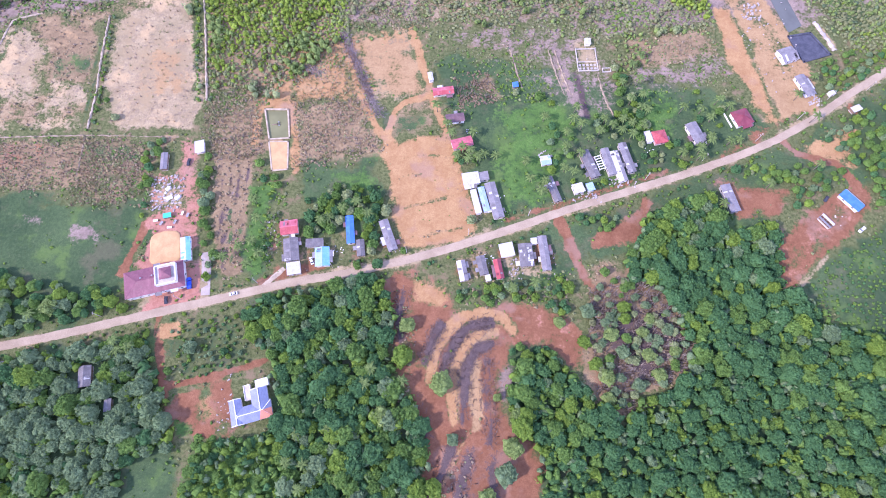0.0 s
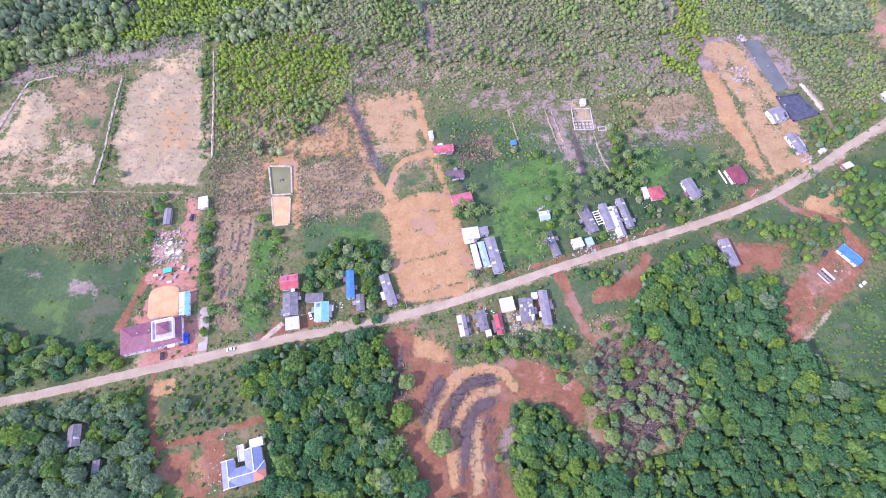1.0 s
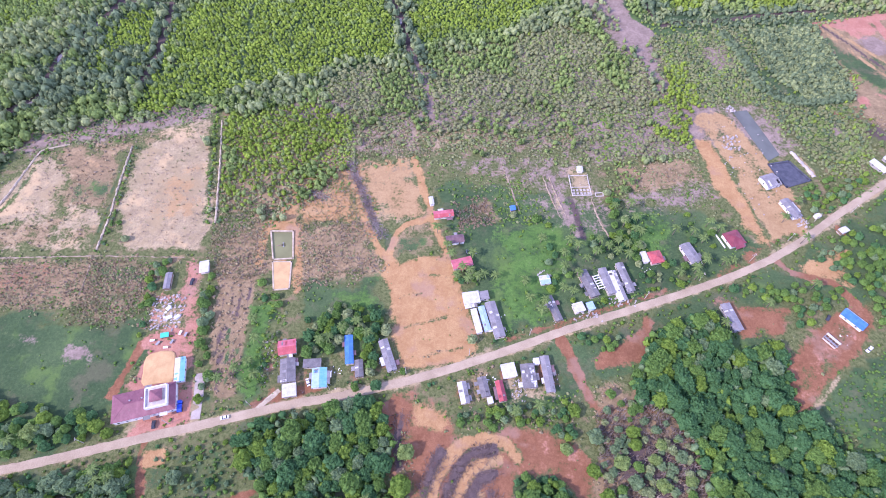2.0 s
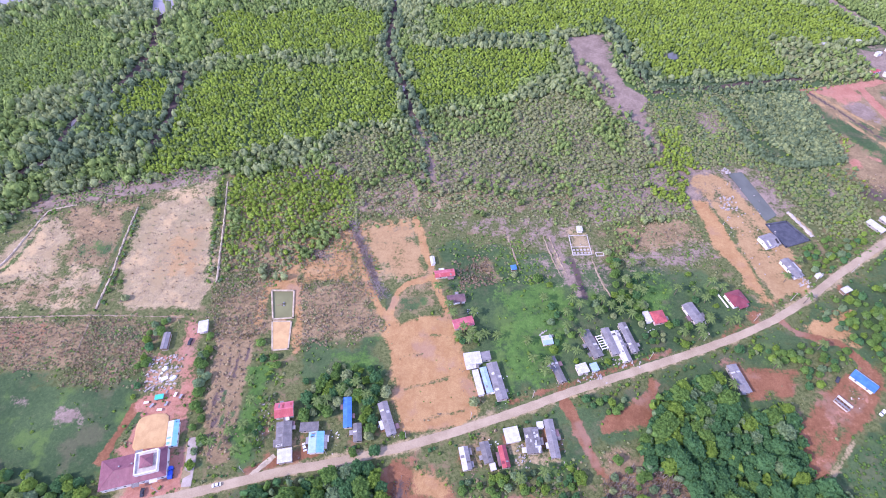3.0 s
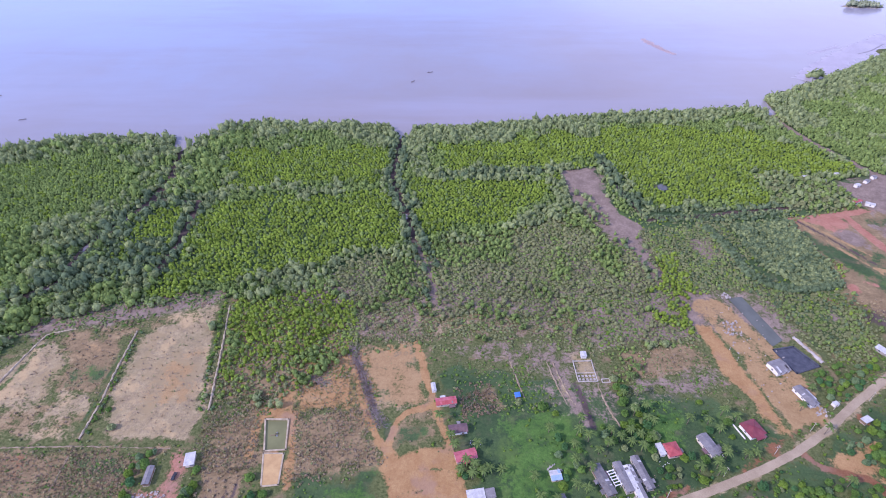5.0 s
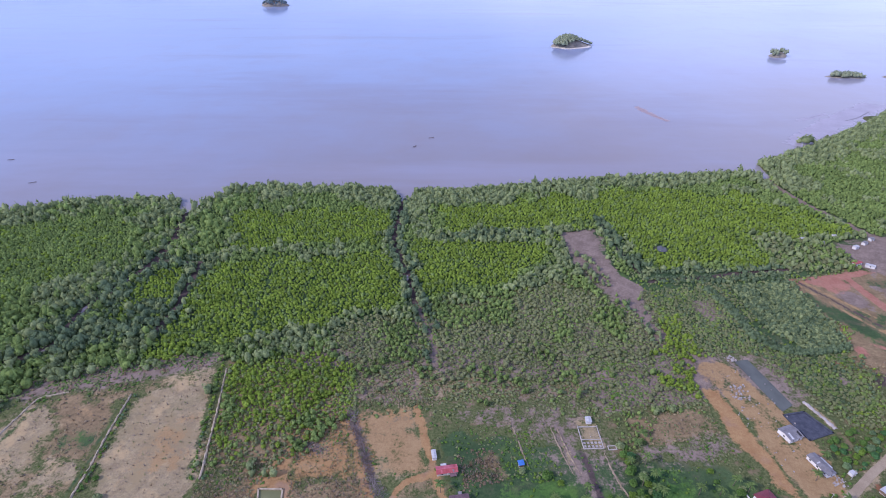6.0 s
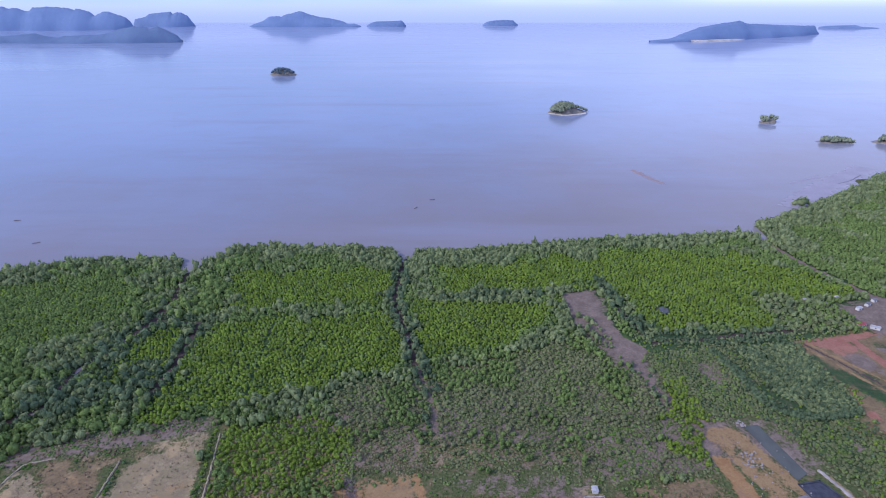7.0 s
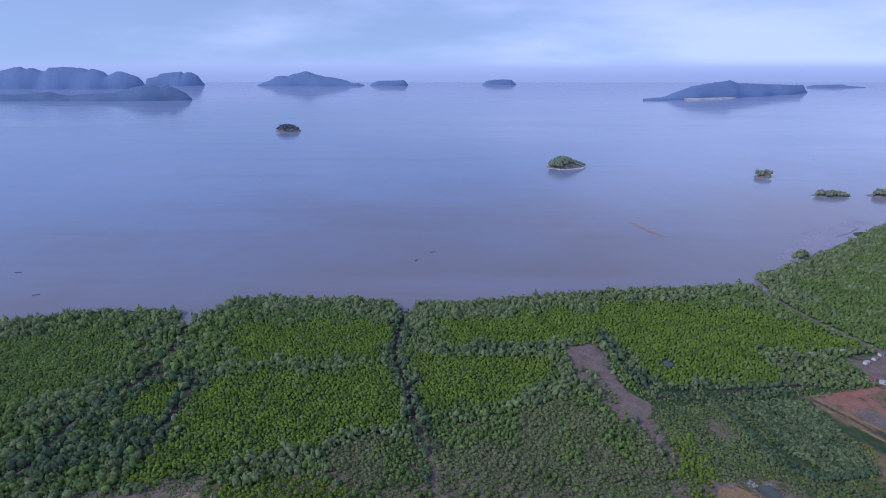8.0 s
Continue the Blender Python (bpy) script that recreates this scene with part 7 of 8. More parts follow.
house("small white-roofed shack below the bend", 250.4, 193.0, 6.5, 4.0, 24.1, "shed", "white", "wood", 2.3, 0.06, name="shack", category="shack")
L = "shacks below the road"
s = house("grey and white sheet-roofed shack", 10.6, 88.1, 4.8, 11.8, 10.8, "gable", "lilac", "wood", 2.5, 0.2, name="shack", category="shack", group=L, split_colour="white")
house("weathered grey sheet-roofed wooden shack", 21.3, 91.2, 5.0, 11.0, 12.5, "gable", "grey", "wood", 2.5, 0.2, name="shack", category="shack", group=L)
house("lean-to with a pale zinc roof", 24.4, 84.2, 3.0, 3.6, 12.5, "shed", "white", "wood", 2.1, 0.06, name="lean_to", category="shed")
house("narrow shack under a dark red roof", 30.2, 89.2, 4.2, 11.3, 10.6, "gable", "maroon", "wood", 2.5, 0.22, name="shack", category="shack", group=L, split_colour="red")
house("square white sheet-roofed shelter", 34.9, 100.1, 7.7, 8.0, 11.2, "shed", "white", "cream", 2.8, 0.05, name="shelter", category="shelter", open_sides=True)
patched = house("grey roof patched with white sheets", 45.4, 97.3, 7.7, 13.4, 5, "gable", "grey", "wood", 2.7, 0.12, name="shack", category="shack", group=L)
sheets_on(patched, 9, "white", 6, 13.4, 3.85, 2.7, 3.16)
house("long grey shack with a pale front", 55.5, 98.5, 5.0, 20.2, 5.5, "gable", "lilac", "wood", 2.6, 0.2, name="shack", category="shack", group=L)
house("small white privy beside a long shack", 50.2, 105.6, 3.4, 3.8, 5, "shed", "white", "white", 2.2, 0.06, name="outhouse", category="outhouse")
house("long pale-grey roofed barn at the wood's edge", 163.0, 132.3, 6.0, 17.4, 12, "gable", "lilac", "block", 3.0, 0.12, name="barn", category="barn")
house("long shed under a bright blue roof with a white eave", 231.5, 131.2, 5.8, 13.4, 38.7, "shed", "blue", "white", 2.8, 0.1, name="shed", category="shed", porch=(12.6, 1.4, "white"))
house("old thatch-grey shed among trees", -180.2, 30.8, 6.5, 10.6, 9.7, "gable", "grey", "wood", 2.7, 0.35, name="shed", category="shed")
house("small blue-grey hut hidden among trees", -165.9, 17.0, 3.6, 6.2, 8.2, "gable", "lilac", "wood", 2.3, 0.25, name="hut", category="hut")
house("pale-roofed hut at the wood's edge", -223.4, 34.5, 5.0, 6.9, 7.2, "gable", "lilac", "block", 2.5, 0.2, name="hut", category="hut")
house("small grey hut under roadside trees", -82.1, 66.0, 3.9, 4.1, 12, "shed", "lilac", "wood", 2.3, 0.08, name="hut", category="hut")
house("white hut beside a concrete foundation", 91.4, 242.0, 4.0, 4.6, 1, "gable", "white", "white", 2.4, 0.15, name="hut", category="hut")

# the new house with crossing blue-grey roofs
new_house = thing("house", "new white house with crossing blue-grey hipped roofs", "house", -95.2, 18.4, 0, 16.2, V)


def wing(x, y, sx, sy, turn, high, rise, colour="slate_blue", gabled=False):
    m = pose(x, y, 0, 0, 0, turn)
    X, Y, r, top = sx / 2, sy / 2, sx / 2 - 0.02 if gabled else max(0.3, sx / 2 - sy / 2), high + rise * sy / 2
    part("wall", one(x, y, -0.4, sx - 1.0, sy - 1.0, high + 0.3, turn), WALL["white"], new_house)
    for quad in ([(-r, 0, top), (r, 0, top), (X, Y, high), (-X, Y, high)], [(-r, 0, top), (r, 0, top), (X, -Y, high), (-X, -Y, high)],
                 [(r, 0, top), (X, Y, high), (X, -Y, high)], [(-r, 0, top), (-X, Y, high), (-X, -Y, high)]):
        bm = bmesh.new()
        slab(bm, [m @ Vector(c) for c in quad], 0.12)
        part("roof_slope", bm, ROOF[colour], new_house)
    bm = bmesh.new()
    up = Vector((0, 0, 0.07))
    for a, b in (((-r, 0, top), (r, 0, top)), ((r, 0, top), (X, Y, high)), ((r, 0, top), (X, -Y, high)), ((-r, 0, top), (-X, Y, high)), ((-r, 0, top), (-X, -Y, high))):
        a, b = m @ Vector(a) + up, m @ Vector(b) + up
        side = (b - a).cross(Vector((0, 0, 1))).normalized() * 0.16
        slab(bm, [a + side, b + side, b - side, a - side], 0.1)
    part("ridge_tiles", bm, WHITE, new_house)
    for s in (-1, 1):
        p = m @ Vector((0, s * (Y - 0.05), 0))
        part("eave_board", one(p.x, p.y, high - 0.3, sx - 0.1, 0.06, 0.2, turn), WHITE, new_house)


wing(0.0, -5.1, 20.4, 8.4, 0, 3.0, 0.45)
wing(-7.0, -2.8, 12.6, 6.2, 90, 3.15, 0.5, gabled=True)
wing(5.2, 0.6, 11.0, 8.4, 90, 3.2, 0.45, gabled=True)
UNDERLAY = surface("red_roof_underlay", (0.45, 0.16, 0.10), (0.58, 0.24, 0.16), 0.6)
for quad in ([(3.6, -9.25, 3.2), (10.1, -9.25, 3.2), (6.1, -5.2, 5.04), (5.2, -5.2, 5.04)], [(6.2, -5.2, 5.02), (10.15, -9.1, 3.22), (10.15, -4.6, 3.22)]):
    bm = bmesh.new()
    slab(bm, [Vector(c) for c in quad], 0.05)
    part("roof_patch", bm, UNDERLAY, new_house, "unfinished patch of red underlay")
part("terrace", one(7.2, 8.3, -0.2, 6.4, 4.0, 3.0, 0, 0.05), WALL["white"], new_house)
part("car_port", one(-0.6, 5.4, -0.2, 3.2, 7.6, 2.5, 0, 0.05), CONCRETE, new_house)
for w in (-2.12, 0.92):
    part("parapet", one(w, 5.4, 2.3, 0.16, 7.6, 0.4), WALL["white"], new_house)
part("parapet", one(-0.6, 9.12, 2.3, 3.0, 0.16, 0.4), WALL["white"], new_house)
for k in range(4):
    opening("window", new_house, -6.6 + 3.6 * k, -8.82, 1.0, 1.3, 1.1, -90)
opening("door", new_house, 6.8, -8.82, 0.1, 1.1, 2.1, -90)

# ---- banks, ponds and works ----
BANK = ((-1, -0.6), (-0.6, 0.8), (0.0, 1.0), (0.6, 0.7), (1, -0.6))
for points in ([(-219, 263), (-217, 228), (-214, 200), (-214, 174)], [(-162, 289), (-154, 248), (-145, 194)], [(-262, 264), (-281, 258), (-288, 213), (-300, 185)]):
    w = strip("earth_wall", points, 1.3, EARTHWALL, 0.7, 1.4, 0.38, BANK, 7)
    tagged(w, "pale crumbling earth wall between two fields", "wall", "field walls", "structure")
for points in ([(-297, 169), (-212, 172), (-157, 171)], [(-214, 172), (-213, 144)], [(84, 245), (98, 247)]):
    w = strip("field_bund", points, 0.8, BUND, 0.25, 1.4, 0.4, BANK, 8)
    tagged(w, "low dry earth bund across the fields", "bank", "field bunds", "structure")
for points in ([(30, 241), (41, 241), (45, 223), (49, 204)], [(66, 238), (70, 219), (75, 200)], [(70, 238), (74, 219), (79, 200)], [(96, 219), (99, 200), (104, 186)]):
    w = strip("ditch_bank", points, 0.9, BUND, 0.3, 1.4, 0.4, BANK, 18)
    tagged(w, "narrow pale bank along a drainage ditch", "bank", "ditch banks", "structure")
w = strip("garden_wall", [(168, 196), (174, 178)], 0.3, WALL["white"], 1.1, 1.5, 0.02, ((-1, -0.4), (-0.9, 1), (0.9, 1), (1, -0.4)), 9)
tagged(w, "long white garden wall beside the maroon-roofed house", "wall", kind="structure")
fence_line = strip("pond_wall", [(241, 262), (247, 246), (250, 236)], 2.4, RUBBLE, 0.7, 1.5, 0.6, BANK, 10)
tagged(fence_line, "pale rubble bank along the lined basin", "bank", kind="structure")
drive = strip("paved_drive", [(-131, 100), (-128, 84), (-127, 71)], 5.0, PATH, 0.1, 2.0, 0.1)
tagged(drive, "pale concrete drive from the hall to the road", "drive", kind="structure")
lane = strip("earth_lane", [(-98, 78), (-90, 86), (-84, 92)], 2.6, EARTHWALL, 0.1, 2.0, 0.3)
tagged(lane, "short pale earth lane off the road", "lane", kind="structure")


def pool(name, label, points, level, material, rim=None, rim_wide=0.7, rim_high=0.5):
    t = thing(name, label, "pond", 0, 0, 0)
    bm = bmesh.new()
    bm.faces.new([bm.verts.new((a, b, level)) for a, b in points])
    part("water", bm, material, t)
    if rim:
        for a, b in zip(points, points[1:] + points[:1]):
            d = Vector((b[0] - a[0], b[1] - a[1]))
            c = (Vector(a) + Vector(b)) / 2
            part("rim", one(c.x, c.y, -0.5, d.length + rim_wide, rim_wide, rim_high + 0.5, math.degrees(math.atan2(d.y, d.x)), 0.08), rim, t)
    return t


pool("fish_pond", "small green fish pond with pale earth rims", [(-109, 191), (-95, 191), (-92, 171), (-104, 170)], -0.4, still_water("green_pond_water", (0.205, 0.21, 0.10)), EARTHWALL, 0.9, 0.5)
pool("grain_bed", "yellow sand bed inside low earth rims", [(-104, 168.5), (-92.5, 168.5), (-91, 150), (-100, 149)], 0.28, SAND, EARTHWALL, 0.9, 0.5)
pool("long_pond", "long murky grey-green pond beside the building site", [(212, 300), (223, 302), (233, 258), (223, 252)], -0.3, still_water("murky_pond_water", (0.125, 0.135, 0.12), 0.25))
pool("lined_basin", "basin lined with dark blue-black sheet", [(222, 249), (237, 252), (246, 235), (228, 229)], -0.2, LINER, LINER, 1.2, 0.25)
pool("mud_pool", "round grey pool in the mangroves", [(206, 455), (208, 463), (213, 465), (216, 461), (215, 454), (210, 452)], 0.42, still_water("grey_pool", (0.12, 0.125, 0.135)))

float_ = thing("pond_aerator", "small dark paddle aerator floating in the fish pond", "aerator", -99.5, 181.0, -0.4, 10)
for k in (-1, 1):
    part("float", one(0, k * 0.5, -0.08, 2.6, 0.35, 0.25, 0, 0.05), TYRE, float_)
part("shaft", one(0, 0, 0.2, 0.14, 2.4, 0.14), STEEL, float_)
for k in (-1.2, 1.2):
    part("paddle", one(0, k, -0.15, 0.9, 0.35, 0.75, 0, 0.04), STEEL, float_)
part("walkway", one(-2.6, 0, 0.05, 3.6, 0.4, 0.1), WALL["wood"], float_)

# grain spread out to dry beside the hall
bm = bmesh.new()
rings = []
for r, h in ((1.0, 0.02), (0.93, 0.28), (0.6, 0.42), (0.2, 0.48)):
    ring = []
    for k in range(28):
        a = k * 2 * math.pi / 28
        w = 1 / max(abs(math.cos(a)) ** 6 + abs(math.sin(a)) ** 6, 1e-6) ** (1 / 6) * (1 + 0.03 * math.sin(5 * a))
        ring.append(bm.verts.new((8.4 * r * w * math.cos(a) * (1 - 0.08 * math.sin(a)), 9.2 * r * w * math.sin(a), h)))
    rings.append(ring)
for a, b in zip(rings, rings[1:]):
    for k in range(28):
        bm.faces.new((a[k], a[(k + 1) % 28], b[(k + 1) % 28], b[k]))
bm.faces.new(rings[-1])
me = bpy.data.meshes.new("grain_mound")
bm.to_mesh(me)
bm.free()
me.materials.append(SAND)
heap = new("grain_mound", me)
heap.matrix_basis = pose(-153.5, 101.5, 0.05, 0, 0, 10)
tagged(heap, "golden heap of grain spread flat to dry", "grain heap")

# the unfinished foundation
base = thing("foundation", "unfinished concrete foundation of beams and stub columns", "foundation", 90.2, 229.3, 0, 2)
for y_, w_ in ((-8.4, 0.55), (8.4, 0.4), (-1.6, 0.3)):
    part("beam", one(0, y_, -0.2, 12.8, w_, 0.7, 0, 0.03), CONCRETE, base)
for k in (-1, 1):
    part("beam", one(6.2 * k, 0, -0.2, 0.45, 16.4, 0.68, 0, 0.03), CONCRETE, base)
for i in range(3):
    for j in range(3):
        part("column", one(-6.2 + 6.2 * i, -8.4 + 8.4 * j, 0.5, 0.4, 0.4, 0.7), CONCRETE, base)
for k in range(5):
    for j in range(2):
        part("floor_strip", one(-4.9 + 2.4 * k, -6.8 + 2.6 * j, 0.0, 1.4, 1.5, 0.45, 4 * (k - j), 0.02), RUBBLE, base)
tank = thing("septic_pit", "small open concrete pit", "pit", 102, 221.5, 0, 4)
for a, b, sx, sy in ((0, 1.4, 5.4, 0.4), (0, -1.4, 5.4, 0.4), (2.5, 0, 0.4, 2.4), (-2.5, 0, 0.4, 2.4)):
    part("pit_wall", one(a, b, -0.2, sx, sy, 0.8, 0, 0.03), CONCRETE, tank)

# white lattice of an unroofed shed
lattice = thing("roof_frame", "white unroofed timber frame between two houses", "frame", 91.0, 154.5, 0, 17.8)
for a in (-1.8, 1.8):
    for b in (-4.4, 0, 4.4):
        part("post", one(a, b, -0.2, 0.2, 0.2, 2.7), WHITE, lattice)
    part("rail", one(a, 0, 2.5, 0.25, 9.4, 0.2), WHITE, lattice)
for k in range(6):
    part("rafter", one(0, -4.2 + 1.68 * k, 2.7, 4.4, 0.5, 0.12), WHITE, lattice)

# pens and stalls
pen = thing("pig_pen", "low open concrete pen with cross walls", "pen", 215.2, 119.0, 0, 126)
for k in range(5):
    part("cross_wall", one(-3.8 + 1.9 * k, 0, -0.2, 0.2, 4.4, 1.2), CONCRETE, pen)
for s in (-2.2, 2.2):
    part("side_wall", one(0, s, -0.2, 7.8, 0.2, 1.2), CONCRETE, pen)
part("roof_strip", one(0, -1.3, 1.9, 8.4, 1.5, 0.08), ROOF["white"], pen)
part("roof_strip", one(0, 1.5, 1.9, 8.4, 1.2, 0.08), ROOF["lilac"], pen)
for a in (-3.9, 3.9):
    for s in (-2.1, 2.1):
        part("post", one(a, s, -0.2, 0.14, 0.14, 2.15), CONCRETE, pen)
stall = thing("market_stall", "low stall under a teal plastic sheet", "stall", -155.0, 119.6, 0, 12)
part("sheet_roof", one(0, 0, 1.9, 4.6, 3.0, 0.06, 0, 0.02), TEAL, stall)
part("counter", one(0, -0.6, -0.1, 4.0, 1.0, 1.0), WALL["wood"], stall)
for a in (-2, 2):
    for b in (-1.2, 1.2):
        part("post", one(a, b, -0.2, 0.09, 0.09, 2.15), STEEL, stall)


def bench(x, y, turn, material, label):
    t = thing("work_table", label, "table", x, y, 0, turn, "work tables behind the hall")
    part("tabletop", one(0, 0, 0.78, 2.6, 1.3, 0.08, 0, 0.02), material, t)
    for a in (-1.15, 1.15):
        for b in (-0.5, 0.5):
            part("leg", one(a, b, -0.1, 0.09, 0.09, 0.9), STEEL, t)


for x, y, turn, material, label in ((-161.5, 116.8, 8, WHITE, "white-topped work table behind the hall"), (-158.0, 115.2, 60, STEEL, "grey work table behind the hall"), (-150.5, 116.2, 70, STEEL, "grey work table behind the hall"),
                                    (-147.2, 121.5, 80, WHITE, "white-topped work table behind the hall"), (-144.0, 120.5, 75, STEEL, "grey work table behind the hall"), (-153.0, 112.8, 5, WHITE, "white-topped work table behind the hall")):
    bench(x, y, turn, material, label)

# ---- rubble and timber ----
def rubble(name, label, x0, x1, y0, y1, count, material, seed, big=1.2):
    rng = random.Random(seed)
    t = thing(name, label, "rubble", (x0 + x1) / 2, (y0 + y1) / 2, 0)
    for k in range(count):
        x, y = rng.uniform(x0, x1) - (x0 + x1) / 2, rng.uniform(y0, y1) - (y0 + y1) / 2
        s = rng.uniform(0.35, 1.0) * big
        bm = one(x, y, -0.15, s * rng.uniform(0.8, 2.0), s, rng.uniform(0.25, 0.7) * big, rng.uniform(0, 90))
        for v in bm.verts:
            v.co += Vector([rng.uniform(-0.12, 0.12) * big for _ in range(3)])
        part("piece", bm, material, t)


rubble("building_rubble", "heap of broken concrete and white panels in the yard", -168, -149, 123, 146, 130, RUBBLE, 3, 1.05)
rubble("panel_heap", "scatter of white panels in the compound yard", -162, -150, 130, 140, 7, WHITE, 4, 2.0)
rubble("site_rubble", "broken white slabs on the building site", 196, 208, 262, 276, 40, RUBBLE, 5, 1.2)
rubble("bank_rubble", "pale rubble on the pond's bank", 206, 214, 300, 306, 18, RUBBLE, 6, 1.2)
rubble("yard_clutter", "white sheets and planks beside the new house", -112, -105.5, 5, 33, 26, RUBBLE, 7, 0.8)
rubble("roadside_clutter", "white and grey clutter on a shop forecourt", 74, 90, 130, 136, 26, RUBBLE, 8, 0.9)
rubble("lane_clutter", "clutter lying along a garden lane", -99, -94, 92, 118, 30, RUBBLE, 9, 0.8)
rubble("shack_clutter", "planks and scrap between the shacks", 36, 44, 84, 96, 26, RUBBLE, 10, 0.8)
rubble("bend_clutter", "scrap and white panels beside a house at the bend", 224, 232, 196, 204, 26, RUBBLE, 11, 1.0)
rubble("shop_clutter", "goods and scrap before the roadside houses", 96, 112, 140, 146, 26, RUBBLE, 12, 0.9)
rubble("hut_clutter", "scrap and planks round a small hut", 56, 64, 157, 164, 18, RUBBLE, 13, 0.9)
rubble("site_debris", "chips and broken blocks strewn over the building site", 192, 226, 205, 290, 60, RUBBLE, 14, 0.8)

for n, (a, b, w, d) in enumerate(((-90, 104, 3, 8), (-76, 92, 3, 6), (-58, 98, 3, 8), (-36, 112, 3, 8), (-24, 104, 3, 5), (10, 134, 2, 10), (34, 126, 2, 10), (66, 131, 4, 3), (92, 146, 3, 3), (113, 152, 2, 6),
                                  (122, 165, 6, 2), (156, 170, 2, 5), (186, 178, 4, 3), (15, 84, 2, 6), (26, 96, 3, 3), (40, 90, 3, 5), (60, 92, 2, 7), (228, 124, 5, 3), (222, 120, 4, 4), (16, 176, 4, 2))):
    rubble("yard_scrap", "buckets, boards and scrap lying beside a house", a - w, a + w, b - d, b + d, 9 + n % 5, (RUBBLE, WALL["wood"], WHITE, STEEL)[n % 4], 40 + n, 0.55)

# windrow of uprooted brush along the cleared strip
def brush(name, label, line, wide, count, seed, wood=DEADWOOD):
    rng = random.Random(seed)
    mid, way = along(line, 1.0)
    pieces = []
    for k in range(count):
        i = rng.randrange(len(mid))
        c = np.array([mid[i][0] + rng.gauss(0, wide), mid[i][1] + rng.gauss(0, wide), rng.uniform(0.0, 0.7)])
        a, e = rng.uniform(0, 6.28), rng.uniform(-0.2, 0.6)
        d = np.array([math.cos(a), math.sin(a), e]) * rng.uniform(0.5, 1.5)
        pieces.append(tube([c - d, c + d * 0.2 + (0, 0, 0.15), c + d], (0.14, 0.1, 0.05), 3))
    t = tagged(new(name, tri_mesh(name, *merge(pieces), [wood])), label, "brush pile", "brush piles", "stuff")
    return t


brush("brush_pile", "long windrow of grey uprooted brush on bare earth", [(-65, 249), (-54, 222), (-42, 193), (-38, 186)], 1.9, 1100, 3, BLEACHED)
brush("brush_pile", "long windrow of dark uprooted brush on bare earth", [(-66, 250), (-55, 224), (-44, 197)], 1.5, 420, 33)
brush("brush_pile", "low heap of grey uprooted brush on tan earth", [(-92, 224), (-84, 221), (-77, 217)], 2.4, 220, 4, BLEACHED)
for n, line in enumerate(RIDGES):
    brush("brush_pile", "ridge of dark pushed-up brush on a red terrace", line, 2.1, (900, 900, 800, 520, 460, 560, 560)[n], 20 + n)


# ---- vehicles ----
def car(label, x, y, turn, paint, name="car", long=4.3, pickup=False):
    t = thing(name, label, "car", x, y, 0.14, turn)
    bm = one(0, 0, 0.35, long, 1.75, 0.55, 0, 0.12)
    part("body", bm, paint, t)
    a, b = (-0.2, 0.9) if not pickup else (0.1, 1.0)
    bm = bmesh.new()
    low = [bm.verts.new(c) for c in ((a - 1.3, -0.8, 0.88), (b + 0.4, -0.8, 0.88), (b + 0.4, 0.8, 0.88), (a - 1.3, 0.8, 0.88))]
    top = [bm.verts.new(c) for c in ((a - 0.8, -0.66, 1.42), (b - 0.3, -0.66, 1.42), (b - 0.3, 0.66, 1.42), (a - 0.8, 0.66, 1.42))]
    bm.faces.new(top)
    for k in range(4):
        bm.faces.new((low[k], low[(k + 1) % 4], top[(k + 1) % 4], top[k]))
    cabin = part("cabin", bm, GLASS, t)
    part("roof", one((a + b) / 2 - 0.55, 0, 1.41, 1.5, 1.3, 0.06, 0, 0.02), paint, cabin)
    for sx in (-1.3, 1.35):
        for sy in (-0.8, 0.8):
            bm = bmesh.new()
            bmesh.ops.create_cone(bm, cap_ends=True, segments=14, radius1=0.33, radius2=0.33, depth=0.22, matrix=pose(sx, sy, 0.33, 90, 0, 0))
            w = part("wheel", bm, TYRE, t)
            bm = bmesh.new()
            bmesh.ops.create_cone(bm, cap_ends=True, segments=10, radius1=0.18, radius2=0.18, depth=0.25, matrix=pose(sx, sy, 0.33, 90, 0, 0))
            part("rim", bm, STEEL, w)
    return t


PAINT_WHITE = surface("white_car_paint", (0.72, 0.72, 0.74), (0.80, 0.80, 0.82), 0.25, bump=0)
PAINT_DARK = surface("dark_car_paint", (0.04, 0.04, 0.05), (0.07, 0.07, 0.08), 0.25, bump=0)
car("white car driving on the village road", -112, 74.8, 194, PAINT_WHITE)
car("white car parked beside a blue-roofed house", -71.8, 93.6, 112, PAINT_WHITE)
car("dark car parked before the hall", -147.3, 71.0, 100, PAINT_DARK)
car("dark van parked in the compound yard", -149.0, 154.0, 85, PAINT_DARK, long=4.8)
car("white pickup standing in the grass", 234.4, 114.2, 35, PAINT_WHITE, long=5.0, pickup=True)
car("dark car parked on red earth beside the pens", 218.8, 133.0, 50, PAINT_DARK)
truck = thing("tipper_truck", "blue truck parked beside the hall", "truck", -136.2, 80.2, 0.0, 100)
part("bed", one(-1.0, 0, 0.9, 4.0, 2.2, 1.1, 0, 0.05), BLUE, truck)
part("cab", one(2.2, 0, 0.6, 1.7, 2.1, 1.9, 0, 0.15), BLUE, truck)
for sx in (-2.2, -1.0, 2.2):
    for sy in (-1.0, 1.0):
        bm = bmesh.new()
        bmesh.ops.create_cone(bm, cap_ends=True, segments=14, radius1=0.45, radius2=0.45, depth=0.3, matrix=pose(sx, sy, 0.45, 90, 0, 0))
        part("wheel", bm, TYRE, truck)

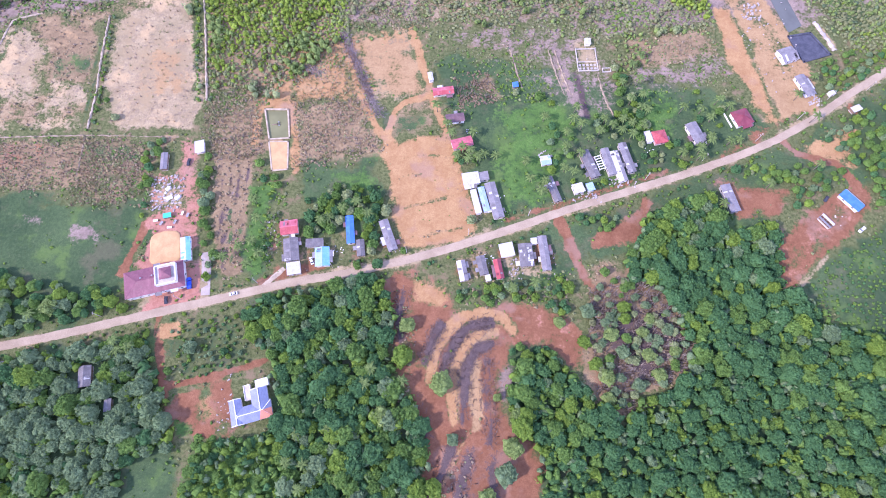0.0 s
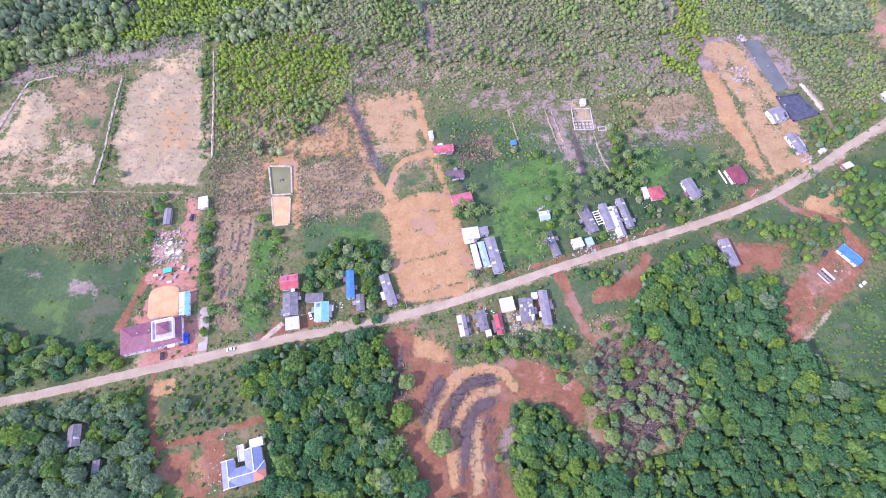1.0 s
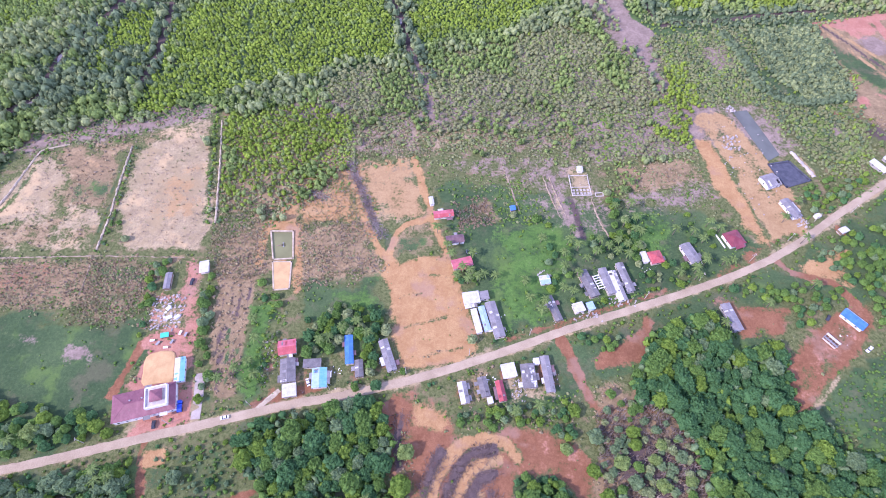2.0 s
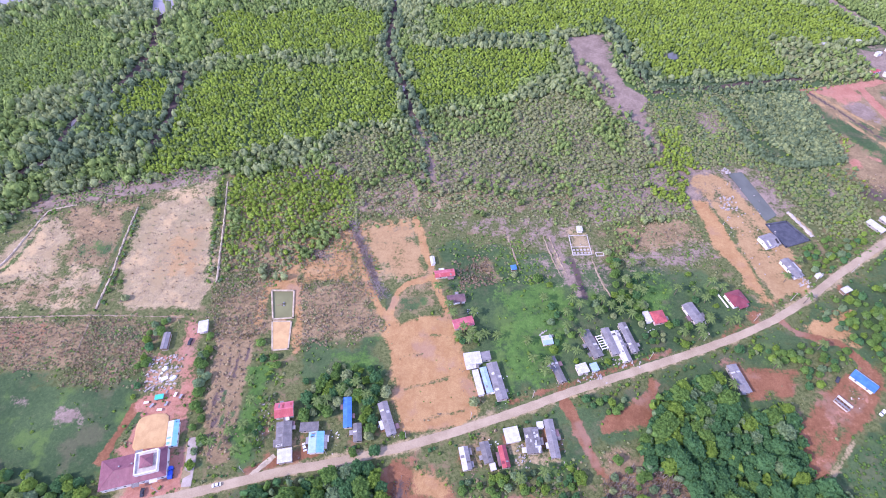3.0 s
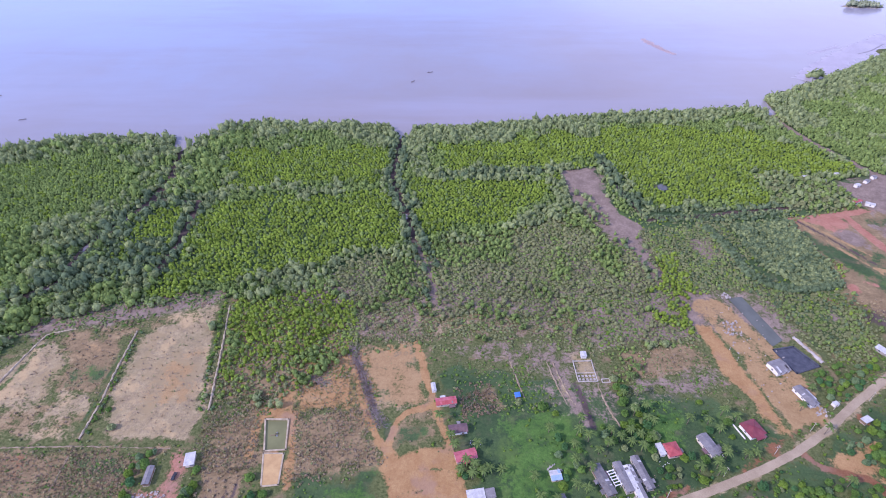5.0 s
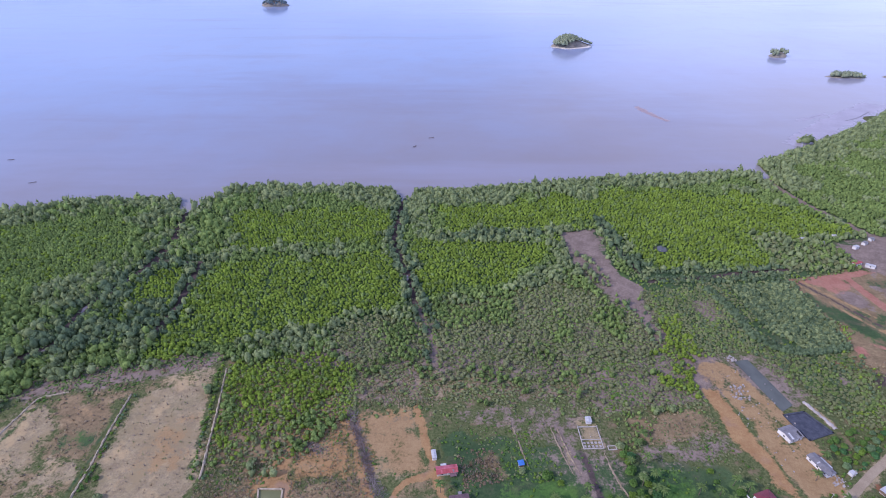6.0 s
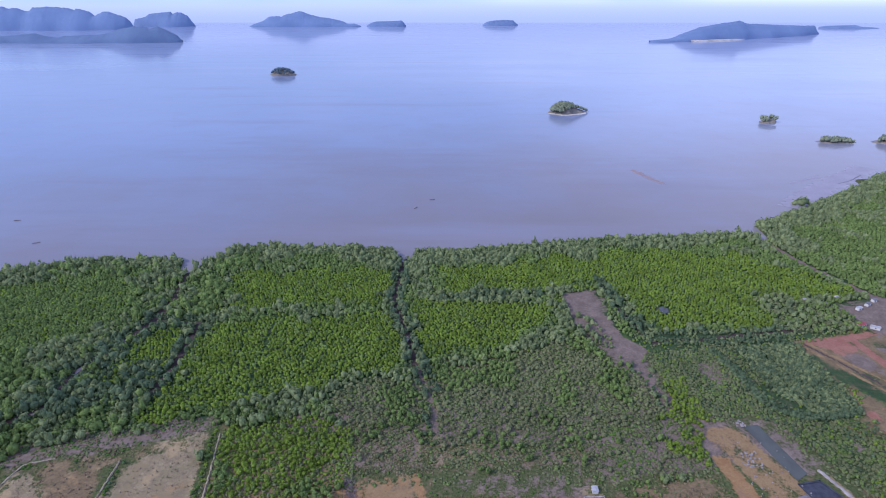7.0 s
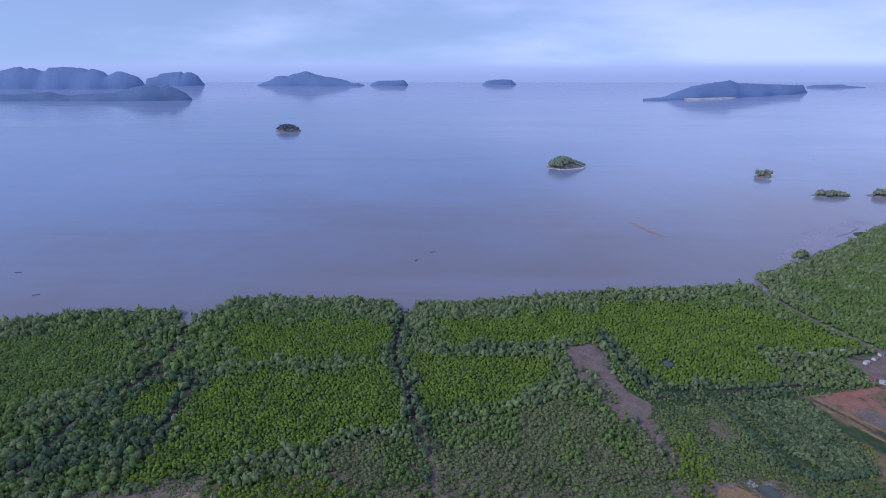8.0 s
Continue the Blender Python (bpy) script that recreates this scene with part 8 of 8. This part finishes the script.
# ---- power poles along the road ----
pole_spots = [(-20, 99), (14, 109.5), (48, 121.5), (82, 133), (117, 145), (152, 157.5), (186, 171), (214, 186), (236, 201), (262, 208), (-60, 90), (-100, 81), (-140, 71.5), (-180, 62)]
for x, y in pole_spots:
    t = thing("power_pole", "grey concrete power pole with a cross-arm", "power pole", x, y, 0, 20, "power poles along the road")
    part("pole", tri_mesh("pole", *tube([(0, 0, -0.4), (0, 0, 8.5)], (0.17, 0.11), 8), [CONCRETE]), None, t)
    part("cross_arm", one(0, 0, 7.8, 0.12, 1.8, 0.12), CONCRETE, t)
    for s in (-0.8, 0, 0.8):
        part("insulator", one(0, s, 7.92, 0.1, 0.1, 0.2), WALL["wood"], t)

# ---- far quarter: sheds on the red ground ----
for n, (x, y, sx, sy, turn, colour) in enumerate(((386, 432, 10, 4, 20, "red"), (396, 428, 8, 4, 150, "white"), (404, 462, 6, 4, 25, "white"), (376, 470, 4, 3, 10, "lilac"), (418, 470, 6, 4, 30, "lilac"),
                                                  (396, 484, 4, 3, 0, "white"), (360, 478, 4, 3, 5, "white"), (430, 478, 5, 4, 15, "lilac"))):
    house(("%s-roofed shed in the far red clearing" % ("red" if colour == "red" else "white" if colour == "white" else "pale")), x, y, sx, sy, turn, "gable", colour, "white", 2.8, 0.2, name="shed", category="shed", group="far sheds")
for n, (x, y, sx, sy, turn) in enumerate(((295, 246, 12, 5, 120), (304, 252, 6, 4, 120))):
    house("white sheet-roofed shelter beyond the bend", x, y, sx, sy, turn, "shed", "white", "block", 2.6, 0.06, name="shelter", category="shelter")

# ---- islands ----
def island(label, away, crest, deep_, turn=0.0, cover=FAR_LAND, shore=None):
    """A far hill rising from the sea; crest: its outline as pairs of place along and height; shore: the stretch with a pale beach."""
    px, pz = np.array(crest, float).T
    n = 160
    s = np.linspace(px[0], px[-1], n)
    rng = np.random.RandomState(int(away + px[0]) % 1000)
    h = np.interp(s, px, pz) * (1 + 0.03 * np.convolve(rng.uniform(-1, 1, n), np.ones(3) / 3, "same")) + rng.uniform(0, 2.5, n) * np.minimum(1, np.interp(s, px, pz) / 30)
    mid = (px[0] + px[-1]) / 2
    low = np.convolve(np.pad(h, 4, "edge"), np.ones(9) / 9, "valid")
    v, f = [], []
    for q, k in ((-1.0, -1), (-0.93, 0.2), (-0.7, 0.5), (-0.4, 0.8), (-0.1, 1.0), (0.4, 0.7), (1.0, -1)):
        for i in range(n):
            taper = max(0.001, 1 - ((s[i] - mid) / (px[-1] - mid + 1e-6)) ** 2) ** 0.5
            z = -14.0 if k < 0 else (h if k == 1 else low)[i] * k + (rng.uniform(-2.5, 2.5) * min(1, h[i] / 40) if k < 1 else 0)
            v.append((s[i] - mid, q * deep_ / 2 * taper * (1 + 0.1 * math.sin(s[i] / 47.0)), z))
    for j in range(6):
        for i in range(n - 1):
            f.append((j * n + i, j * n + i + 1, (j + 1) * n + i + 1, (j + 1) * n + i))
    me = bpy.data.meshes.new("far_island")
    me.from_pydata(v, [], f)
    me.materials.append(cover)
    me.polygons.foreach_set("use_smooth", np.ones(len(f), bool))
    me.update()
    ob = new("far_island", me)
    ob.matrix_basis = pose(mid, away, float(sea_level(away)), 0, 0, turn)
    if shore:
        line = [(x - mid, -0.5 * deep_ * max(0.001, 1 - ((x - mid) / (px[-1] - mid)) ** 2) ** 0.5 - 6) for x in np.linspace(*shore, 12)]
        edge = strip("beach", line, 14, BEACH, 1.0, 20, 4, ((-1, -8), (-0.5, 0.6), (0.5, 3), (1, 3)), 3)
        edge.parent = ob
        tagged(edge, "pale sand shore")
    return tagged(ob, label, "island", "islands far out in the bay")


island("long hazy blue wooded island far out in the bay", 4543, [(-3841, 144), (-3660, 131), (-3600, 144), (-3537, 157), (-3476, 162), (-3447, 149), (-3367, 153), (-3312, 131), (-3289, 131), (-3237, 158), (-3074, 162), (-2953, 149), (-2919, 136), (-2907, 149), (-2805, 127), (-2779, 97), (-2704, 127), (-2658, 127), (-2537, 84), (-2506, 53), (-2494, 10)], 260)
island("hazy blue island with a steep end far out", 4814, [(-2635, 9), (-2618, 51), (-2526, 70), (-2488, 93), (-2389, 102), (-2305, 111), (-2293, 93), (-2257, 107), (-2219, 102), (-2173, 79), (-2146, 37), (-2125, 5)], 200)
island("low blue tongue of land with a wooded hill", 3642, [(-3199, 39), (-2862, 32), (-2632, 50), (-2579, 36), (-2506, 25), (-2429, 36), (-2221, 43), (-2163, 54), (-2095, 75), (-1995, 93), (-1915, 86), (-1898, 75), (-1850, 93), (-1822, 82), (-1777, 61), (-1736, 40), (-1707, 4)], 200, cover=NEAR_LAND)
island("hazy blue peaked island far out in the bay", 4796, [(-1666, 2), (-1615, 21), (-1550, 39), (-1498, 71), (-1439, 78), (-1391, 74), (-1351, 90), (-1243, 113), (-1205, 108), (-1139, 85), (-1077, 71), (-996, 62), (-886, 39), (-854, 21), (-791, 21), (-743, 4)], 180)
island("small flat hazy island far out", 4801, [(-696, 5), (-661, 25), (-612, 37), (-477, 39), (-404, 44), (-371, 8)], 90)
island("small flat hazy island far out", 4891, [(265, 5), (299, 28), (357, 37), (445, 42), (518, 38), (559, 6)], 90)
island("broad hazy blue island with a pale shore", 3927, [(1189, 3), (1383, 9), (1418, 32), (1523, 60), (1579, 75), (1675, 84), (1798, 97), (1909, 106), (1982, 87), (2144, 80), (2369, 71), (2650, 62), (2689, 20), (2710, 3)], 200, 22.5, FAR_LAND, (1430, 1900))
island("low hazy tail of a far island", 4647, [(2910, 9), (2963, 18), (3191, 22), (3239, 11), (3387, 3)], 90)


def islet(label, x, y, long, wide, high, turn, leaf, seed, beach=True, count=60, tail=0.0):
    """A small island: a rock skirt, a beach and a crown of trees."""
    t = thing("islet", label, "islet", x, y, -0.75, turn, "islets in the bay")
    rng = np.random.RandomState(seed)
    nu = 30
    for nm, k, top, mat in ((("beach", 0.98, 1.2, BEACH),) if beach else ()) + (("rock", 0.94, 0.0, ISLE_ROCK),):
        v, f = [], []
        for j, (r, h) in enumerate(((1.04, -1.5), (1.0, 0.3), (0.9, 1.3 if nm == "beach" else high * 0.12), (0.5, 1.5 if nm == "beach" else high * 0.32), (0.0, 1.5 if nm == "beach" else high * 0.42))):
            for i in range(nu):
                a = i * 2 * math.pi / nu
                w = (1 + 0.12 * math.sin(2 * a + seed) + 0.08 * math.sin(5 * a)) * (1 - 0.45 * tail * abs(math.sin(a)) * (1 + math.cos(a)) / 2)
                v.append((math.cos(a) * r * k * w * long / 2, math.sin(a) * r * k * w * wide / 2 + (0 if nm == "beach" else wide * 0.06), h * (1 if nm == "beach" else 1 - tail * max(0, math.cos(a) * r)) + rng.uniform(-0.3, 0.3)))
        for j in range(4):
            for i in range(nu):
                q = (i + 1) % nu
                f.append((j * nu + i, j * nu + q, (j + 1) * nu + q, (j + 1) * nu + i))
        me = bpy.data.meshes.new(nm)
        me.from_pydata(v, [], f)
        me.materials.append(mat)
        me.update()
        part(nm, me, None, t)
    rows = []
    while len(rows) < count:
        u, w = rng.uniform(-1, 1, 2)
        if u * u + w * w < 0.95 and abs(w) < 1 - tail * (u + 1) / 2:
            lean = 1 - tail * np.clip((u + 0.35) / 1.35, 0, 1)
            r = rng.uniform(2.6, 5.2) * (0.45 + 0.55 * lean)
            rows.append((u * long * 0.46, w * wide * 0.47 + wide * 0.02, high * lean * (0.1 + 0.4 * (1 - u * u - w * w) ** 0.7), r, r * 1.3, 0))
    v, f, m = planted(bushes, np.array(rows), seed)
    part("wood", tri_mesh("wood", v, f, [LEAF[leaf]]), None, t)


islet("small dark wooded rock islet in the bay", -664, 2215, 100, 70, 44, 0, "haze", 2, False, 130, 0.15)
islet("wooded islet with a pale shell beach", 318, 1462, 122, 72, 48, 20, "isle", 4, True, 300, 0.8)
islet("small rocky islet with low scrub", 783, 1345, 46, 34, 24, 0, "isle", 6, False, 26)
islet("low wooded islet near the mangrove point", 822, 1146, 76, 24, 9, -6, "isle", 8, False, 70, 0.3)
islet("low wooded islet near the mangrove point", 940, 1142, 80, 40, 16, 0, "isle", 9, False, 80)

# lone mangroves standing in the shallows, stakes and a floating line of silt
lone = [(519, 757, 8), (527, 763, 6.5), (513, 762, 5), (533, 760, 4)]
rows = np.array([(a, b, -1.0, r, r * 1.2, 0) for a, b, r in lone])
v, f, m = planted(bushes, rows, 3)
tagged(new("lone_mangrove", tri_mesh("lone_mangrove", v, f, [LEAF["grey"]])), "lone mangrove clump standing in the shallows", "mangrove")
for x, y, turn in ((-27, 776, 20), (-599, 684, 15), (-50, 740, 60), (-520, 610, 30)):
    t = thing("fish_stakes", "short row of dark fishing stakes in shallow water", "fish stakes", x, y, -0.8, turn, "fish stakes")
    for k in range(9):
        part("stake", tri_mesh("stake", *tube([(k * 0.9 - 4, math.sin(k) * 0.5, -1.0), (k * 0.9 - 4 + 0.3, math.sin(k) * 0.5, 1.6)], (0.16, 0.1), 5), [DEADWOOD]), None, t)
    part("net_rail", one(0, 0, 0.6, 8.4, 0.25, 0.4), DEADWOOD, t)
silt = strip("silt_bar", [(326, 944), (334, 905), (346, 880), (358, 850)], 15.0, surface("wet_silt", (0.30, 0.215, 0.22), (0.38, 0.27, 0.26), 0.35, big=0.05), 0.08, 6, 5.0, ((-1, -2), (-0.5, 0.6), (0.4, 1), (1, -2)), 4)
silt.location.z = -0.7
wet_flat = surface("wet_mudflat", (0.29, 0.25, 0.30), (0.38, 0.34, 0.40), 0.28, big=0.03, fine=0.3, bump=0.1)
for points, wide, seed in (([(500, 742), (540, 782), (600, 838), (670, 892), (760, 960)], 46.0, 5), ([(560, 862), (600, 880), (640, 905)], 9.0, 6), ([(604, 850), (640, 862), (700, 905)], 12.0, 7)):
    flat = strip("mudflat", points, wide, wet_flat, 0.06, 7, wide * 0.12, ((-1, -3), (-0.7, 0.5), (0.2, 1), (0.8, 0.6), (1, -3)), seed)
    flat.location.z = -0.72
    tagged(flat, "wet lavender-grey mudflat off the mangrove point", "mudflat", kind="structure")
channel = strip("tide_channel", [(640, 862), (672, 878), (716, 914)], 3.0, surface("channel_mud", (0.12, 0.10, 0.12), (0.18, 0.15, 0.17), 0.3), 0.05, 4, 0.6, ((-1, -3), (-0.5, 1), (0.5, 1), (1, -3)), 8)
channel.location.z = -0.58
tagged(channel, "dark winding tide channel in the mudflat", "channel", kind="structure")
tagged(silt, "thin brown silt bar just above the water", "sandbank", kind="structure")
